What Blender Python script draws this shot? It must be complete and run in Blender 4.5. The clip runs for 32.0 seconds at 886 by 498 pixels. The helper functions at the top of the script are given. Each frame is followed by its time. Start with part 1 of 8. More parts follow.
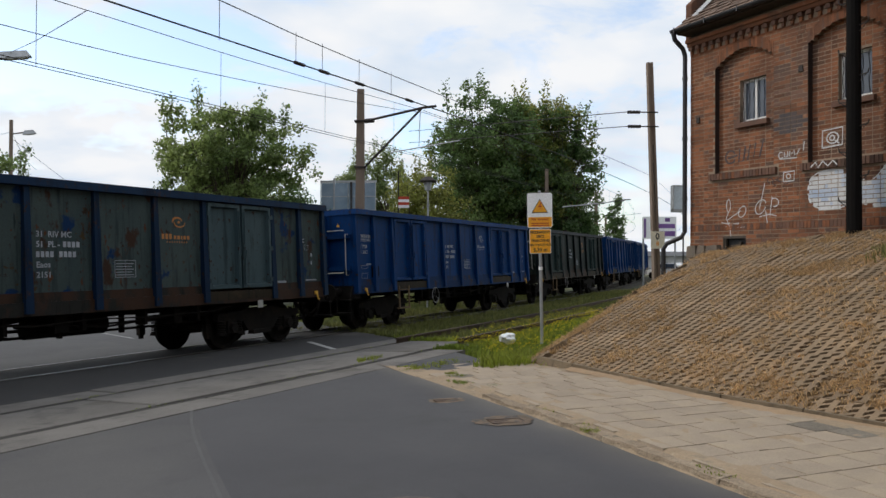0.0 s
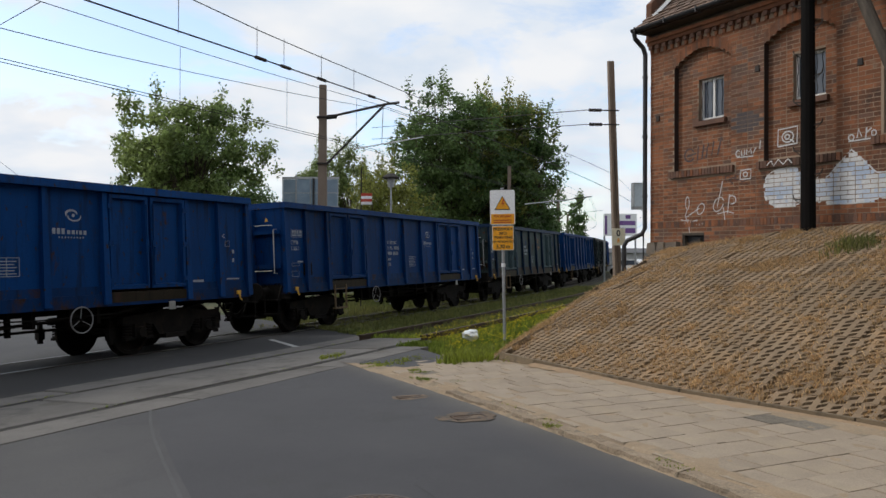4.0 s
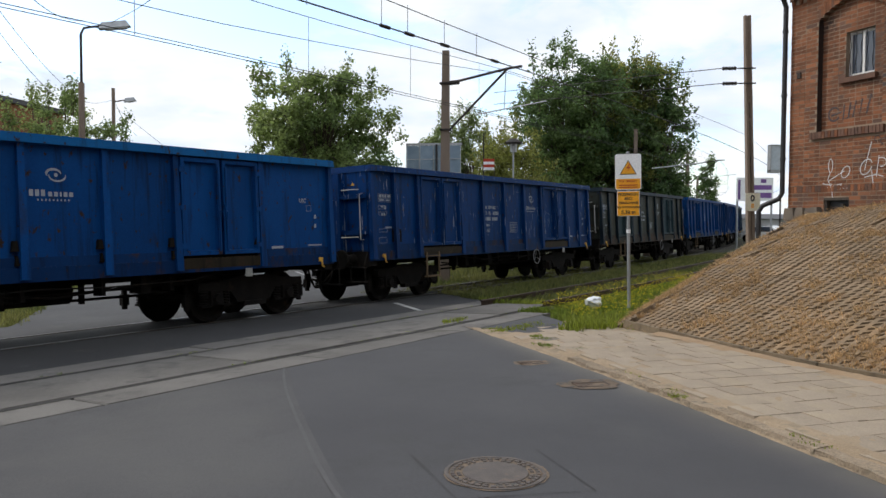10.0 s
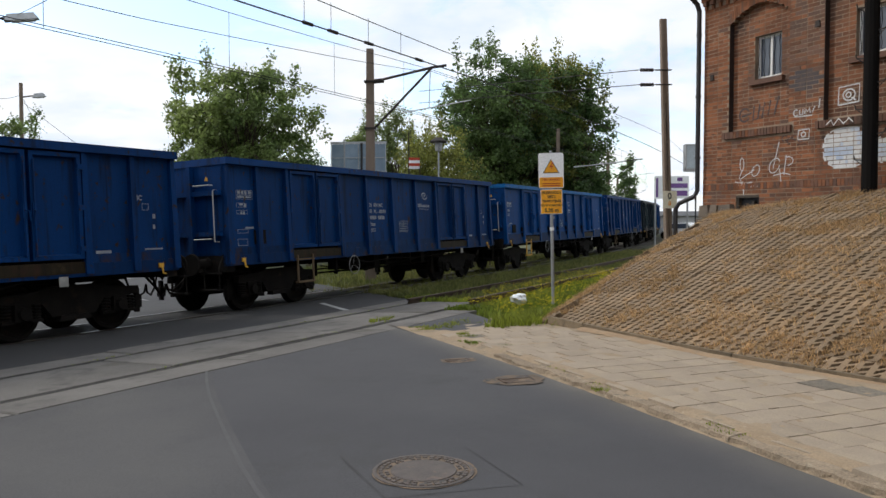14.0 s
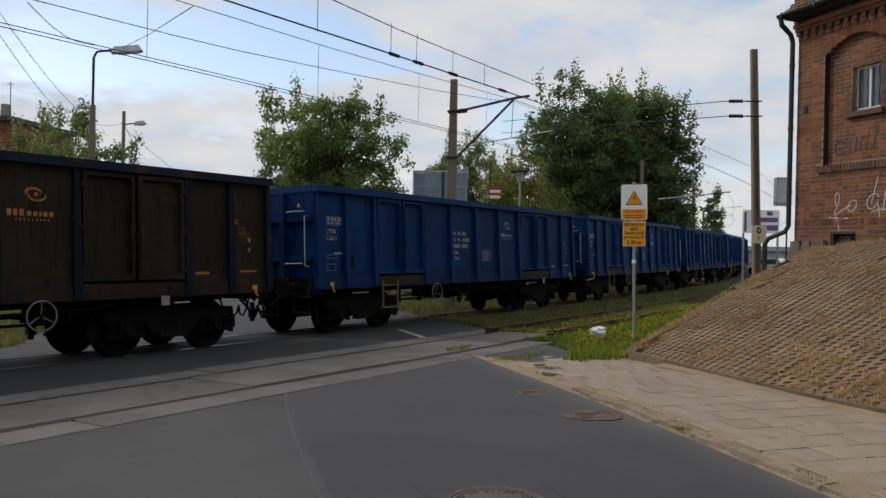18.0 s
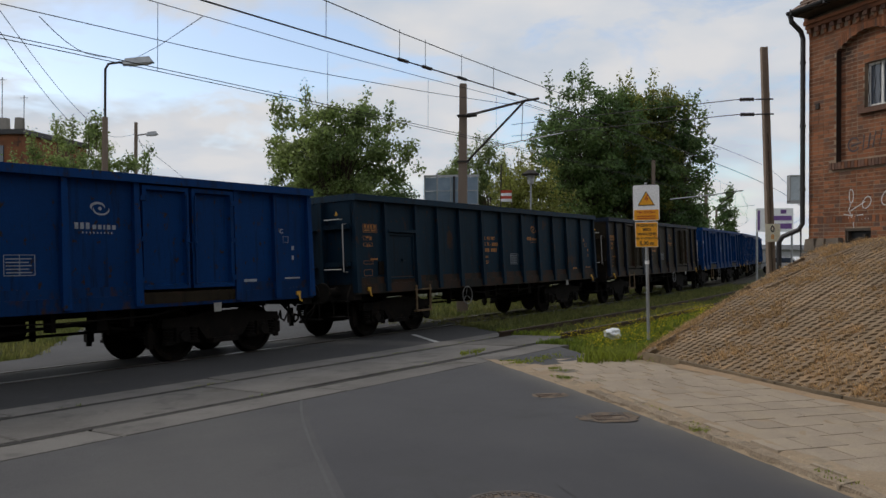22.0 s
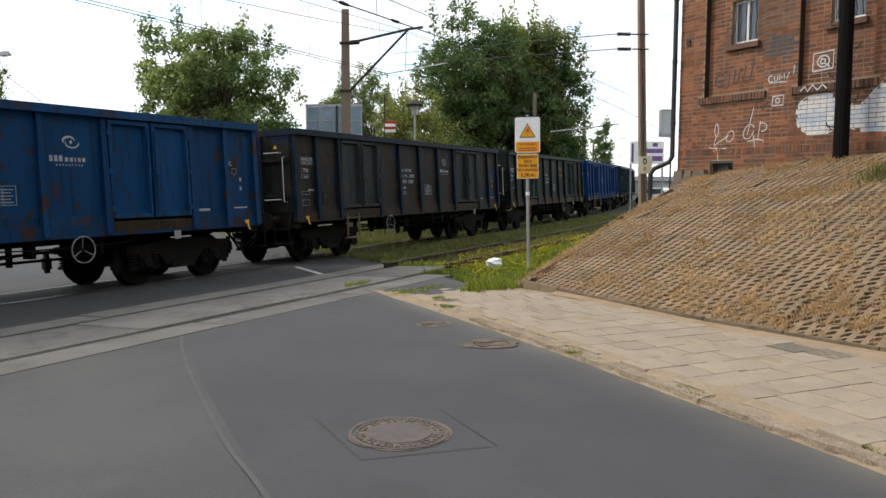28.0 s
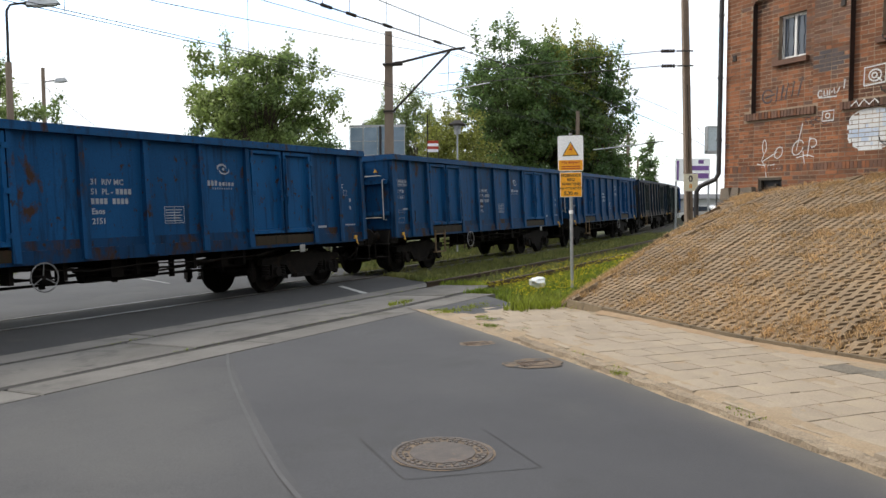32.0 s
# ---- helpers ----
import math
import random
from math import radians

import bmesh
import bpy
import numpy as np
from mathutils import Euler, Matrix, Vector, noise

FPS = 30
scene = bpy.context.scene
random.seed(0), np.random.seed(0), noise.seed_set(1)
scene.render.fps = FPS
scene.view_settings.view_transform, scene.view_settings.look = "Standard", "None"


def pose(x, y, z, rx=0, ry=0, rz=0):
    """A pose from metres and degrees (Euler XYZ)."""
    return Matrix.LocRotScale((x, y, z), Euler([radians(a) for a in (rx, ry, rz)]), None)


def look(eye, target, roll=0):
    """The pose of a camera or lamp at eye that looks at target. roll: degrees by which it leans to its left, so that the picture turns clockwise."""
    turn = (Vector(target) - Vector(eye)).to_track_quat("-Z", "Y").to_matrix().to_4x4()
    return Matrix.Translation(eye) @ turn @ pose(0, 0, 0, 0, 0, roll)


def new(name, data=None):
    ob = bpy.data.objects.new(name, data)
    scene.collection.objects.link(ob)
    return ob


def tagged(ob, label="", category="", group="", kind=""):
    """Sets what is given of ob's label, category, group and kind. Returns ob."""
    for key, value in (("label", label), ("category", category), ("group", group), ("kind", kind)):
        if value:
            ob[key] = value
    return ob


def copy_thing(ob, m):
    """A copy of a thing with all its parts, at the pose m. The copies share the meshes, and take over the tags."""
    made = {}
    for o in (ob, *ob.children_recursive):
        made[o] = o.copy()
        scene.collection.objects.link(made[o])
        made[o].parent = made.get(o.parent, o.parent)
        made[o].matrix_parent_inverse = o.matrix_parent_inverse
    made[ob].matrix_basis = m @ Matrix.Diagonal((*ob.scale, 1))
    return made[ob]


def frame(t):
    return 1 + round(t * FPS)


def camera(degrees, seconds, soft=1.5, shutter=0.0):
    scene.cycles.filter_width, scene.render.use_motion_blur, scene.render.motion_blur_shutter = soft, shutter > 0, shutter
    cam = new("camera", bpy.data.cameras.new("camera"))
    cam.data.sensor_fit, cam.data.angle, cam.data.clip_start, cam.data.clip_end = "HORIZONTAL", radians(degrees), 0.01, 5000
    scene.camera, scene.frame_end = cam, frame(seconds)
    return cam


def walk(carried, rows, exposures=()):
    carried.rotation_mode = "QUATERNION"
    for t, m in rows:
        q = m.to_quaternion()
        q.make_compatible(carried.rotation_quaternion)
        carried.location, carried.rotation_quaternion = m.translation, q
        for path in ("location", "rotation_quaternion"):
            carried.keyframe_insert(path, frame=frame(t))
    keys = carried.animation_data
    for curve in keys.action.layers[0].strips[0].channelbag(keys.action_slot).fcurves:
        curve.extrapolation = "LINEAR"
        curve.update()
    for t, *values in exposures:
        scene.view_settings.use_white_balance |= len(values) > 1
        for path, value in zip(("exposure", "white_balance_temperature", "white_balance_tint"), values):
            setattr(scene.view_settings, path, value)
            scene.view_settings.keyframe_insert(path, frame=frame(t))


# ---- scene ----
EYE = 2.05
cam = camera(59.0, 32.0)
# seconds, yaw to the left, pitch up, roll
AIM = [
    (0, 0.00, 0.57, 0.29),
    (0.5, -0.16, 0.49, 0.38),
    (1, -0.04, 0.25, 0.36),
    (1.5, 0.09, 0.12, 0.51),
    (2, -0.08, 0.21, 0.61),
    (2.5, -0.40, 0.26, 0.55),
    (4.5, -3.02, 0.36, 0.20),
    (5, -1.71, -1.22, 0.62),
    (5.5, -1.13, -4.75, -1.83),
    (6, -2.59, -5.60, -1.02),
    (6.5, -2.25, -5.42, -1.35),
    (7, -3.32, -4.15, 0.10),
    (7.5, -2.18, -3.54, -0.23),
    (8, 1.18, -1.73, -0.13),
    (8.5, 2.57, -1.43, 0.48),
    (9, 3.75, -1.44, -0.14),
    (9.5, 4.38, -2.06, 0.29),
    (10, 6.20, -2.20, 0.31),
    (10.5, 4.58, -2.18, 0.35),
    (11, 4.16, -2.33, 0.11),
    (11.5, 3.88, -2.42, 0.46),
    (12, 3.30, -2.64, 0.26),
    (12.5, 2.38, -2.73, 0.21),
    (13, 2.07, -2.93, 0.23),
    (13.5, 1.54, -2.76, -0.18),
    (14, 0.80, -2.28, -0.03),
    (14.5, 0.67, -1.78, 0.06),
    (15, 3.36, -0.12, 0.62),
    (15.5, 4.39, 0.79, 2.54),
    (17.5, 6.89, -0.23, 1.37),
    (18, 6.61, -0.22, 1.26),
    (18.5, 6.75, 0.12, 0.88),
    (19, 7.18, -0.19, 0.52),
    (19.5, 7.55, 0.04, 0.42),
    (20, 7.30, 0.06, 0.42),
    (20.5, 7.88, -0.10, 0.26),
    (21, 7.82, -0.20, 0.20),
    (21.5, 8.07, 0.09, 0.08),
    (22, 7.50, 0.09, 0.22),
    (22.5, 6.10, -0.38, 0.31),
    (23, 3.16, -2.34, -0.71),
    (23.5, 0.69, -2.51, -0.30),
    (24, 0.48, -2.62, -0.02),
    (24.5, -0.09, -2.54, -0.03),
    (26.5, -0.72, -4.62, -0.18),
    (27, 0.08, -4.29, 0.24),
    (27.5, 0.32, -4.71, 0.29),
    (28, -0.97, -4.89, 0.27),
    (28.5, -0.24, -4.84, -0.07),
    (29, -4.98, -4.38, 0.14),
    (29.5, -2.97, -2.79, -4.16),
    (30, -3.97, -6.81, -2.24),
    (30.5, -5.80, -7.53, -0.83),
    (31, -4.30, -6.06, -0.56),
    (31.5, -0.35, -4.32, -0.81),
    (32, 2.18, -3.50, -0.12),
]


def aim(yaw, pitch, roll):
    y, p = radians(yaw), radians(pitch)
    way = Vector((-math.sin(y) * math.cos(p), math.cos(y) * math.cos(p), math.sin(p)))
    return look((0, 0, EYE), Vector((0, 0, EYE)) + way, roll)


PATH_ROWS = [(t, aim(yaw, pitch, roll)) for t, yaw, pitch, roll in AIM]
walk(cam, PATH_ROWS, [(0, -0.27, 6560, 11), (2.5, -0.24, 6550, 11), (4.5, -0.32, 6540, 11), (5.2, -0.24, 6560, 11), (6, 0.14, 6620, 10), (7.3, 0.24, 6640, 10), (8.2, 0.08, 6550, 10), (9, -0.08, 6520, 11), (13, -0.07, 6540, 11), (15, -0.2, 6600, 11),
                      (17.5, -0.62, 6640, 12), (22, -0.67, 6620, 12), (23.2, -0.3, 6560, 11), (24.5, 0.02, 6620, 10), (27, 0.24, 6710, 10), (30, 0.22, 6790, 10), (31, 0.52, 6760, 10), (32, 0.4, 6710, 10)])

# ---- light ----
world = bpy.data.worlds.new("sky")
scene.world = world
world.use_nodes = True
wn, wl = world.node_tree.nodes, world.node_tree.links
sky = wn.new("ShaderNodeTexSky")
sky.sky_type, sky.sun_disc = "NISHITA", False
sky.sun_elevation, sky.sun_rotation = radians(42), radians(-75)
clear = wn["Background"]
clear.inputs["Strength"].default_value = 0.27
wl.new(sky.outputs[0], clear.inputs[0])
# a thin broken cloud deck over the clear sky
wc = wn.new("ShaderNodeTexCoord")
sep = wn.new("ShaderNodeSeparateXYZ")
wl.new(wc.outputs["Generated"], sep.inputs[0])
lift = wn.new("ShaderNodeMath")
lift.operation, lift.inputs[1].default_value = "ADD", 0.22
wl.new(sep.outputs["Z"], lift.inputs[0])
flat = wn.new("ShaderNodeCombineXYZ")
for axis in "XY":
    div = wn.new("ShaderNodeMath")
    div.operation = "DIVIDE"
    wl.new(sep.outputs[axis], div.inputs[0])
    wl.new(lift.outputs[0], div.inputs[1])
    wl.new(div.outputs[0], flat.inputs[axis])
deck = wn.new("ShaderNodeTexNoise")
deck.inputs["Scale"].default_value, deck.inputs["Detail"].default_value = 2.1, 9.0
deck.inputs["Roughness"].default_value, deck.inputs["Distortion"].default_value = 0.6, 0.35
wl.new(flat.outputs[0], deck.inputs["Vector"])
# the deck opens in one wide rift over the street
away = wn.new("ShaderNodeVectorMath")
away.operation, away.inputs[1].default_value = "SUBTRACT", (-0.92, 1.95, 0)
wl.new(flat.outputs[0], away.inputs[0])
squash = wn.new("ShaderNodeVectorMath")
squash.operation, squash.inputs[1].default_value = "MULTIPLY", (1.5, 2.9, 0)
wl.new(away.outputs[0], squash.inputs[0])
far_off = wn.new("ShaderNodeVectorMath")
far_off.operation = "LENGTH"
wl.new(squash.outputs[0], far_off.inputs[0])
rift = wn.new("ShaderNodeMapRange")
rift.inputs["From Min"].default_value, rift.inputs["From Max"].default_value = 0.2, 1.25
rift.inputs["To Min"].default_value, rift.inputs["To Max"].default_value = -0.24, 0.06
wl.new(far_off.outputs["Value"], rift.inputs["Value"])
opened = wn.new("ShaderNodeMath")
opened.operation = "ADD"
wl.new(deck.outputs["Fac"], opened.inputs[0])
wl.new(rift.outputs[0], opened.inputs[1])
cover = wn.new("ShaderNodeValToRGB")
cover.color_ramp.elements[0].position, cover.color_ramp.elements[1].position = 0.37, 0.53
cover.color_ramp.elements[0].color = (0.12, 0.12, 0.12, 1)
wl.new(opened.outputs[0], cover.inputs[0])
thick = wn.new("ShaderNodeTexNoise")
thick.inputs["Scale"].default_value, thick.inputs["Detail"].default_value = 2.6, 8.0
wl.new(flat.outputs[0], thick.inputs["Vector"])
tone = wn.new("ShaderNodeValToRGB")
tone.color_ramp.elements[0].position, tone.color_ramp.elements[0].color = 0.34, (0.76, 0.87, 1.0, 1)
tone.color_ramp.elements[1].position, tone.color_ramp.elements[1].color = 0.6, (1.0, 1.025, 1.05, 1)
wl.new(thick.outputs["Fac"], tone.inputs[0])
cloud = wn.new("ShaderNodeBackground")
cloud.inputs["Strength"].default_value = 1.1
wl.new(tone.outputs[0], cloud.inputs[0])
blend = wn.new("ShaderNodeMixShader")
wl.new(cover.outputs[0], blend.inputs[0])
wl.new(clear.outputs[0], blend.inputs[1])
wl.new(cloud.outputs[0], blend.inputs[2])
wl.new(blend.outputs[0], wn["World Output"].inputs["Surface"])
sun = new("sun", bpy.data.lights.new("sun", "SUN"))
sun.data.energy, sun.data.angle, sun.data.color = 1.75, radians(12), (1.0, 0.95, 0.87)
sun.matrix_basis = look((-36, 9, 32), (0, 0, 0))

# ---- small builders ----
def V(*a):
    return Vector(a)


def part(name, bm, material, parent=None, label="", smooth=False):
    me = bpy.data.meshes.new(name)
    bm.to_mesh(me)
    bm.free()
    if smooth:
        me.shade_smooth()
    return place(name, me, material, parent, label)


def place(name, me, material, parent=None, label=""):
    if material and not me.materials:
        for one in material if isinstance(material, (list, tuple)) else (material,):
            me.materials.append(one)
    ob = new(name, me)
    if parent:
        ob.parent = parent
    if label:
        ob["label"] = label
    return ob


def from_lists(name, verts, faces, material, parent=None, label=""):
    me = bpy.data.meshes.new(name)
    me.from_pydata(verts, [], faces)
    me.update()
    return place(name, me, material, parent, label)


def block(bm, lo, hi, m=None, taper=None, slot=0):
    """A box from lo to hi; taper shrinks its top in x and y."""
    x0, y0, z0 = lo
    x1, y1, z1 = hi
    tx, ty = taper or (0, 0)
    co = [(x0, y0, z0), (x1, y0, z0), (x1, y1, z0), (x0, y1, z0),
          (x0 + tx, y0 + ty, z1), (x1 - tx, y0 + ty, z1), (x1 - tx, y1 - ty, z1), (x0 + tx, y1 - ty, z1)]
    vs = [bm.verts.new(m @ Vector(c) if m else c) for c in co]
    for f in ((0, 3, 2, 1), (4, 5, 6, 7), (0, 1, 5, 4), (1, 2, 6, 5), (2, 3, 7, 6), (3, 0, 4, 7)):
        bm.faces.new([vs[i] for i in f]).material_index = slot
    return vs


def rod(bm, a, b, r, r2=None, n=8, slot=0, caps=True):
    """A round bar from a to b, tapered to r2."""
    a, b, r2 = Vector(a), Vector(b), r if r2 is None else r2
    w = (b - a).normalized()
    u = w.orthogonal().normalized()
    v = w.cross(u)
    rings = [[bm.verts.new(p + (u * math.cos(t) + v * math.sin(t)) * q) for t in (2 * math.pi * k / n for k in range(n))] for p, q in ((a, r), (b, r2))]
    for k in range(n):
        bm.faces.new((rings[0][k], rings[0][(k + 1) % n], rings[1][(k + 1) % n], rings[1][k])).material_index = slot
    if caps:
        bm.faces.new(rings[0][::-1]).material_index = slot
        bm.faces.new(rings[1]).material_index = slot


def tube(bm, pts, r, n=6, slot=0):
    """A round bar bent along pts, in one piece."""
    pts = [Vector(p) for p in pts]
    w = (pts[1] - pts[0]).normalized()
    u = w.orthogonal().normalized()
    rings = []
    for i, p in enumerate(pts):
        w = (pts[min(i + 1, len(pts) - 1)] - pts[max(i - 1, 0)]).normalized()
        u = (u - w * u.dot(w)).normalized()
        v = w.cross(u)
        rings.append([bm.verts.new(p + (u * math.cos(t) + v * math.sin(t)) * r) for t in (2 * math.pi * k / n for k in range(n))])
    for a, b in zip(rings, rings[1:]):
        for k in range(n):
            bm.faces.new((a[k], a[(k + 1) % n], b[(k + 1) % n], b[k])).material_index = slot
    bm.faces.new(rings[0][::-1]).material_index = slot
    bm.faces.new(rings[-1]).material_index = slot


def prism(bm, outline, x0, x1, m=None, slot=0):
    """An outline of (y, z) drawn out from x0 to x1."""
    a = [bm.verts.new(m @ V(x0, y, z) if m else (x0, y, z)) for y, z in outline]
    b = [bm.verts.new(m @ V(x1, y, z) if m else (x1, y, z)) for y, z in outline]
    n = len(a)
    for k in range(n):
        bm.faces.new((a[k], a[(k + 1) % n], b[(k + 1) % n], b[k])).material_index = slot
    bm.faces.new(a[::-1]).material_index = slot
    bm.faces.new(b).material_index = slot
    bmesh.ops.recalc_face_normals(bm, faces=bm.faces)


def lettering(name, text, size, material, parent, m, label="", align="LEFT"):
    """Flat letters in the built-in font as a mesh."""
    cu = bpy.data.curves.new(name, "FONT")
    cu.body, cu.size, cu.align_x, cu.extrude, cu.resolution_u, cu.offset = text, size, align, 0.0015, 2, 0.022 * size
    tmp = bpy.data.objects.new(name, cu)
    me = bpy.data.meshes.new_from_object(tmp)
    bpy.data.objects.remove(tmp)
    me.materials.clear()
    ob = place(name, me, material, parent, label)
    ob.matrix_basis = m
    return ob


# ---- materials ----
def material(name, a, b, scale=3.0, fine=45.0, rough=0.8, bump=0.15, metal=0.0, stretch=(1, 1, 1), vary=0.12,
             spots=None, island=False, grit=0.18, depth=0.01, streak=None):
    """Two tones mixed by a large noise, darkened and lightened by a fine one; spots: (colour, scale, share, stretch)."""
    m = bpy.data.materials.new(name)
    m.use_nodes = True
    nd, ln = m.node_tree.nodes, m.node_tree.links
    bs = nd["Principled BSDF"]
    bs.inputs["Roughness"].default_value, bs.inputs["Metallic"].default_value = rough, metal
    tc, info = nd.new("ShaderNodeTexCoord"), nd.new("ShaderNodeObjectInfo")
    if island:
        geo = nd.new("ShaderNodeNewGeometry")
        chance = geo.outputs["Random Per Island"]
    else:
        chance = info.outputs["Random"]
    shift = nd.new("ShaderNodeVectorMath")
    shift.operation = "MULTIPLY_ADD"
    ln.new(info.outputs["Random"], shift.inputs[0])
    shift.inputs[1].default_value = (17.0, 31.0, 23.0)
    ln.new(tc.outputs["Object"], shift.inputs[2])

    def noise_at(sc, st=(1, 1, 1), detail=5.0):
        mp = nd.new("ShaderNodeMapping")
        mp.inputs["Scale"].default_value = st
        ln.new(shift.outputs[0], mp.inputs[0])
        nz = nd.new("ShaderNodeTexNoise")
        nz.inputs["Scale"].default_value, nz.inputs["Detail"].default_value, nz.inputs["Roughness"].default_value = sc, detail, 0.62
        ln.new(mp.outputs[0], nz.inputs["Vector"])
        return nz.outputs["Fac"]

    def ramp(src, p0, p1):
        r = nd.new("ShaderNodeMapRange")
        r.inputs["From Min"].default_value, r.inputs["From Max"].default_value = p0, p1
        ln.new(src, r.inputs["Value"])
        return r

    def mix(fac, x, y):
        k = nd.new("ShaderNodeMix")
        k.data_type = "RGBA"
        ln.new(fac, k.inputs["Factor"])
        for slot, val in (("A", x), ("B", y)):
            s = [q for q in k.inputs if q.name == slot and q.type == "RGBA"][0]
            if isinstance(val, tuple):
                s.default_value = (*val, 1)
            else:
                ln.new(val, s)
        return [q for q in k.outputs if q.type == "RGBA"][0]

    col = mix(ramp(noise_at(scale, stretch), 0.35, 0.65).outputs[0], a, b)
    if streak:
        col = mix(ramp(noise_at(streak[1], streak[3]), *streak[2]).outputs[0], col, streak[0])
    for sp in spots or ():
        col = mix(ramp(noise_at(sp[1], sp[3] if len(sp) > 3 else (1, 1, 1), 7.0), *sp[2]).outputs[0], col, sp[0])
    small = noise_at(fine, detail=3.0)
    gain = ramp(small, 0.25, 0.75)
    gain.inputs["To Min"].default_value, gain.inputs["To Max"].default_value = 1 - grit, 1 + grit
    luck = ramp(chance, 0, 1)
    luck.inputs["To Min"].default_value, luck.inputs["To Max"].default_value = 1 - vary, 1 + vary
    both = nd.new("ShaderNodeMath")
    both.operation = "MULTIPLY"
    ln.new(gain.outputs[0], both.inputs[0])
    ln.new(luck.outputs[0], both.inputs[1])
    sc = nd.new("ShaderNodeVectorMath")
    sc.operation = "SCALE"
    ln.new(col, sc.inputs[0])
    ln.new(both.outputs[0], sc.inputs["Scale"])
    ln.new(sc.outputs[0], bs.inputs["Base Color"])
    if bump:
        bp = nd.new("ShaderNodeBump")
        bp.inputs["Strength"].default_value, bp.inputs["Distance"].default_value = bump, depth
        ln.new(small, bp.inputs["Height"])
        ln.new(bp.outputs[0], bs.inputs["Normal"])
    return m


def plain(name, col, rough=0.5, metal=0.0):
    m = bpy.data.materials.new(name)
    m.use_nodes = True
    bs = m.node_tree.nodes["Principled BSDF"]
    bs.inputs["Base Color"].default_value, bs.inputs["Roughness"].default_value, bs.inputs["Metallic"].default_value = (*col, 1), rough, metal
    return m


RUST = (0.036, 0.02, 0.0135)
ASPHALT = material("asphalt", (0.053, 0.0518, 0.0565), (0.072, 0.0705, 0.0745), 0.35, 90, 0.85, 0.35, spots=[((0.051, 0.05, 0.051), 1.2, (0.56, 0.75)), ((0.084, 0.082, 0.081), 0.22, (0.57, 0.77)), ((0.04, 0.039, 0.038), 7.0, (0.72, 0.77)), ((0.17, 0.16, 0.15), 26.0, (0.75, 0.8))], depth=0.006, grit=0.25)
ASPHALT_LANE = material("worn_asphalt_lane", (0.0585, 0.0565, 0.0585), (0.08, 0.0775, 0.0785), 0.4, 90, 0.85, 0.35, spots=[((0.052, 0.05, 0.051), 0.9, (0.56, 0.75)), ((0.093, 0.089, 0.085), 0.3, (0.56, 0.77)), ((0.042, 0.041, 0.04), 6.0, (0.7, 0.76)), ((0.17, 0.16, 0.15), 22.0, (0.74, 0.8))], depth=0.006, grit=0.28)
CARD = material("weathered_card", (0.2, 0.2, 0.19), (0.3, 0.3, 0.28), 6, 60, 0.9, 0.1)
# worn, stained asphalt with the train's shadow darkened into the colour
ASPHALT_SHADED = material("shaded_asphalt_between_tracks", (0.022, 0.0217, 0.0228), (0.031, 0.0304, 0.0314), 0.5, 90, 0.85, 0.35, spots=[((0.08, 0.08, 0.08), 2.0, (0.64, 0.8)), ((0.085, 0.07, 0.055), 0.8, (0.6, 0.8))], depth=0.006, grit=0.25)
ASPHALT_PATCH = material("asphalt_patch", (0.05, 0.05, 0.053), (0.068, 0.067, 0.069), 0.6, 90, 0.85, 0.35, spots=[((0.1, 0.095, 0.088), 1.4, (0.6, 0.8))], depth=0.006, grit=0.25)
# darker than the near road: stains plus the train's shadow, put into the colour
ASPHALT_FAR = material("asphalt_beyond", (0.04, 0.0395, 0.042), (0.056, 0.055, 0.057), 0.5, 90, 0.85, 0.35, spots=[((0.085, 0.08, 0.072), 0.9, (0.6, 0.8))], depth=0.006, grit=0.25)
CONCRETE = material("crossing_concrete", (0.104, 0.096, 0.087), (0.148, 0.138, 0.125), 0.9, 60, 0.9, 0.3, spots=[((0.062, 0.058, 0.054), 2.2, (0.54, 0.72)), ((0.19, 0.175, 0.158), 6, (0.62, 0.8)), ((0.07, 0.06, 0.045), 0.7, (0.6, 0.72))])
PAVING = material("paving_concrete", (0.276, 0.22, 0.161), (0.335, 0.27, 0.201), 1.1, 70, 0.9, 0.25, vary=0.05, spots=[((0.22, 0.185, 0.14), 3.0, (0.58, 0.78)), ((0.345, 0.275, 0.19), 2.2, (0.5, 0.68)), ((0.14, 0.12, 0.09), 9.0, (0.68, 0.76))])
PAVING_DARK = material("pebbled_paving", (0.24, 0.205, 0.16), (0.16, 0.14, 0.11), 22, 90, 0.92, 0.8, vary=0.1, depth=0.02)
KERB = material("kerb_concrete", (0.25, 0.19, 0.13), (0.335, 0.258, 0.178), 3.0, 50, 0.95, 0.8, spots=[((0.15, 0.125, 0.09), 7.0, (0.55, 0.68)), ((0.38, 0.31, 0.22), 13.0, (0.58, 0.68))], depth=0.03, grit=0.3)
EDGING = material("earthy_edging", (0.15, 0.112, 0.07), (0.2, 0.15, 0.095), 3, 50, 0.95, 0.5, spots=[((0.09, 0.07, 0.045), 5, (0.5, 0.68))])
LATTICE = material("lattice_concrete", (0.194, 0.134, 0.08), (0.252, 0.176, 0.107), 1.4, 60, 0.95, 0.3, vary=0.12, spots=[((0.34, 0.215, 0.11), 1.6, (0.55, 0.73)), ((0.12, 0.092, 0.06), 5, (0.6, 0.75))])
SOIL = material("dry_soil", (0.045, 0.034, 0.02), (0.075, 0.054, 0.03), 1.5, 50, 0.97, 0.5, spots=[((0.24, 0.155, 0.075), 2.0, (0.52, 0.64))])
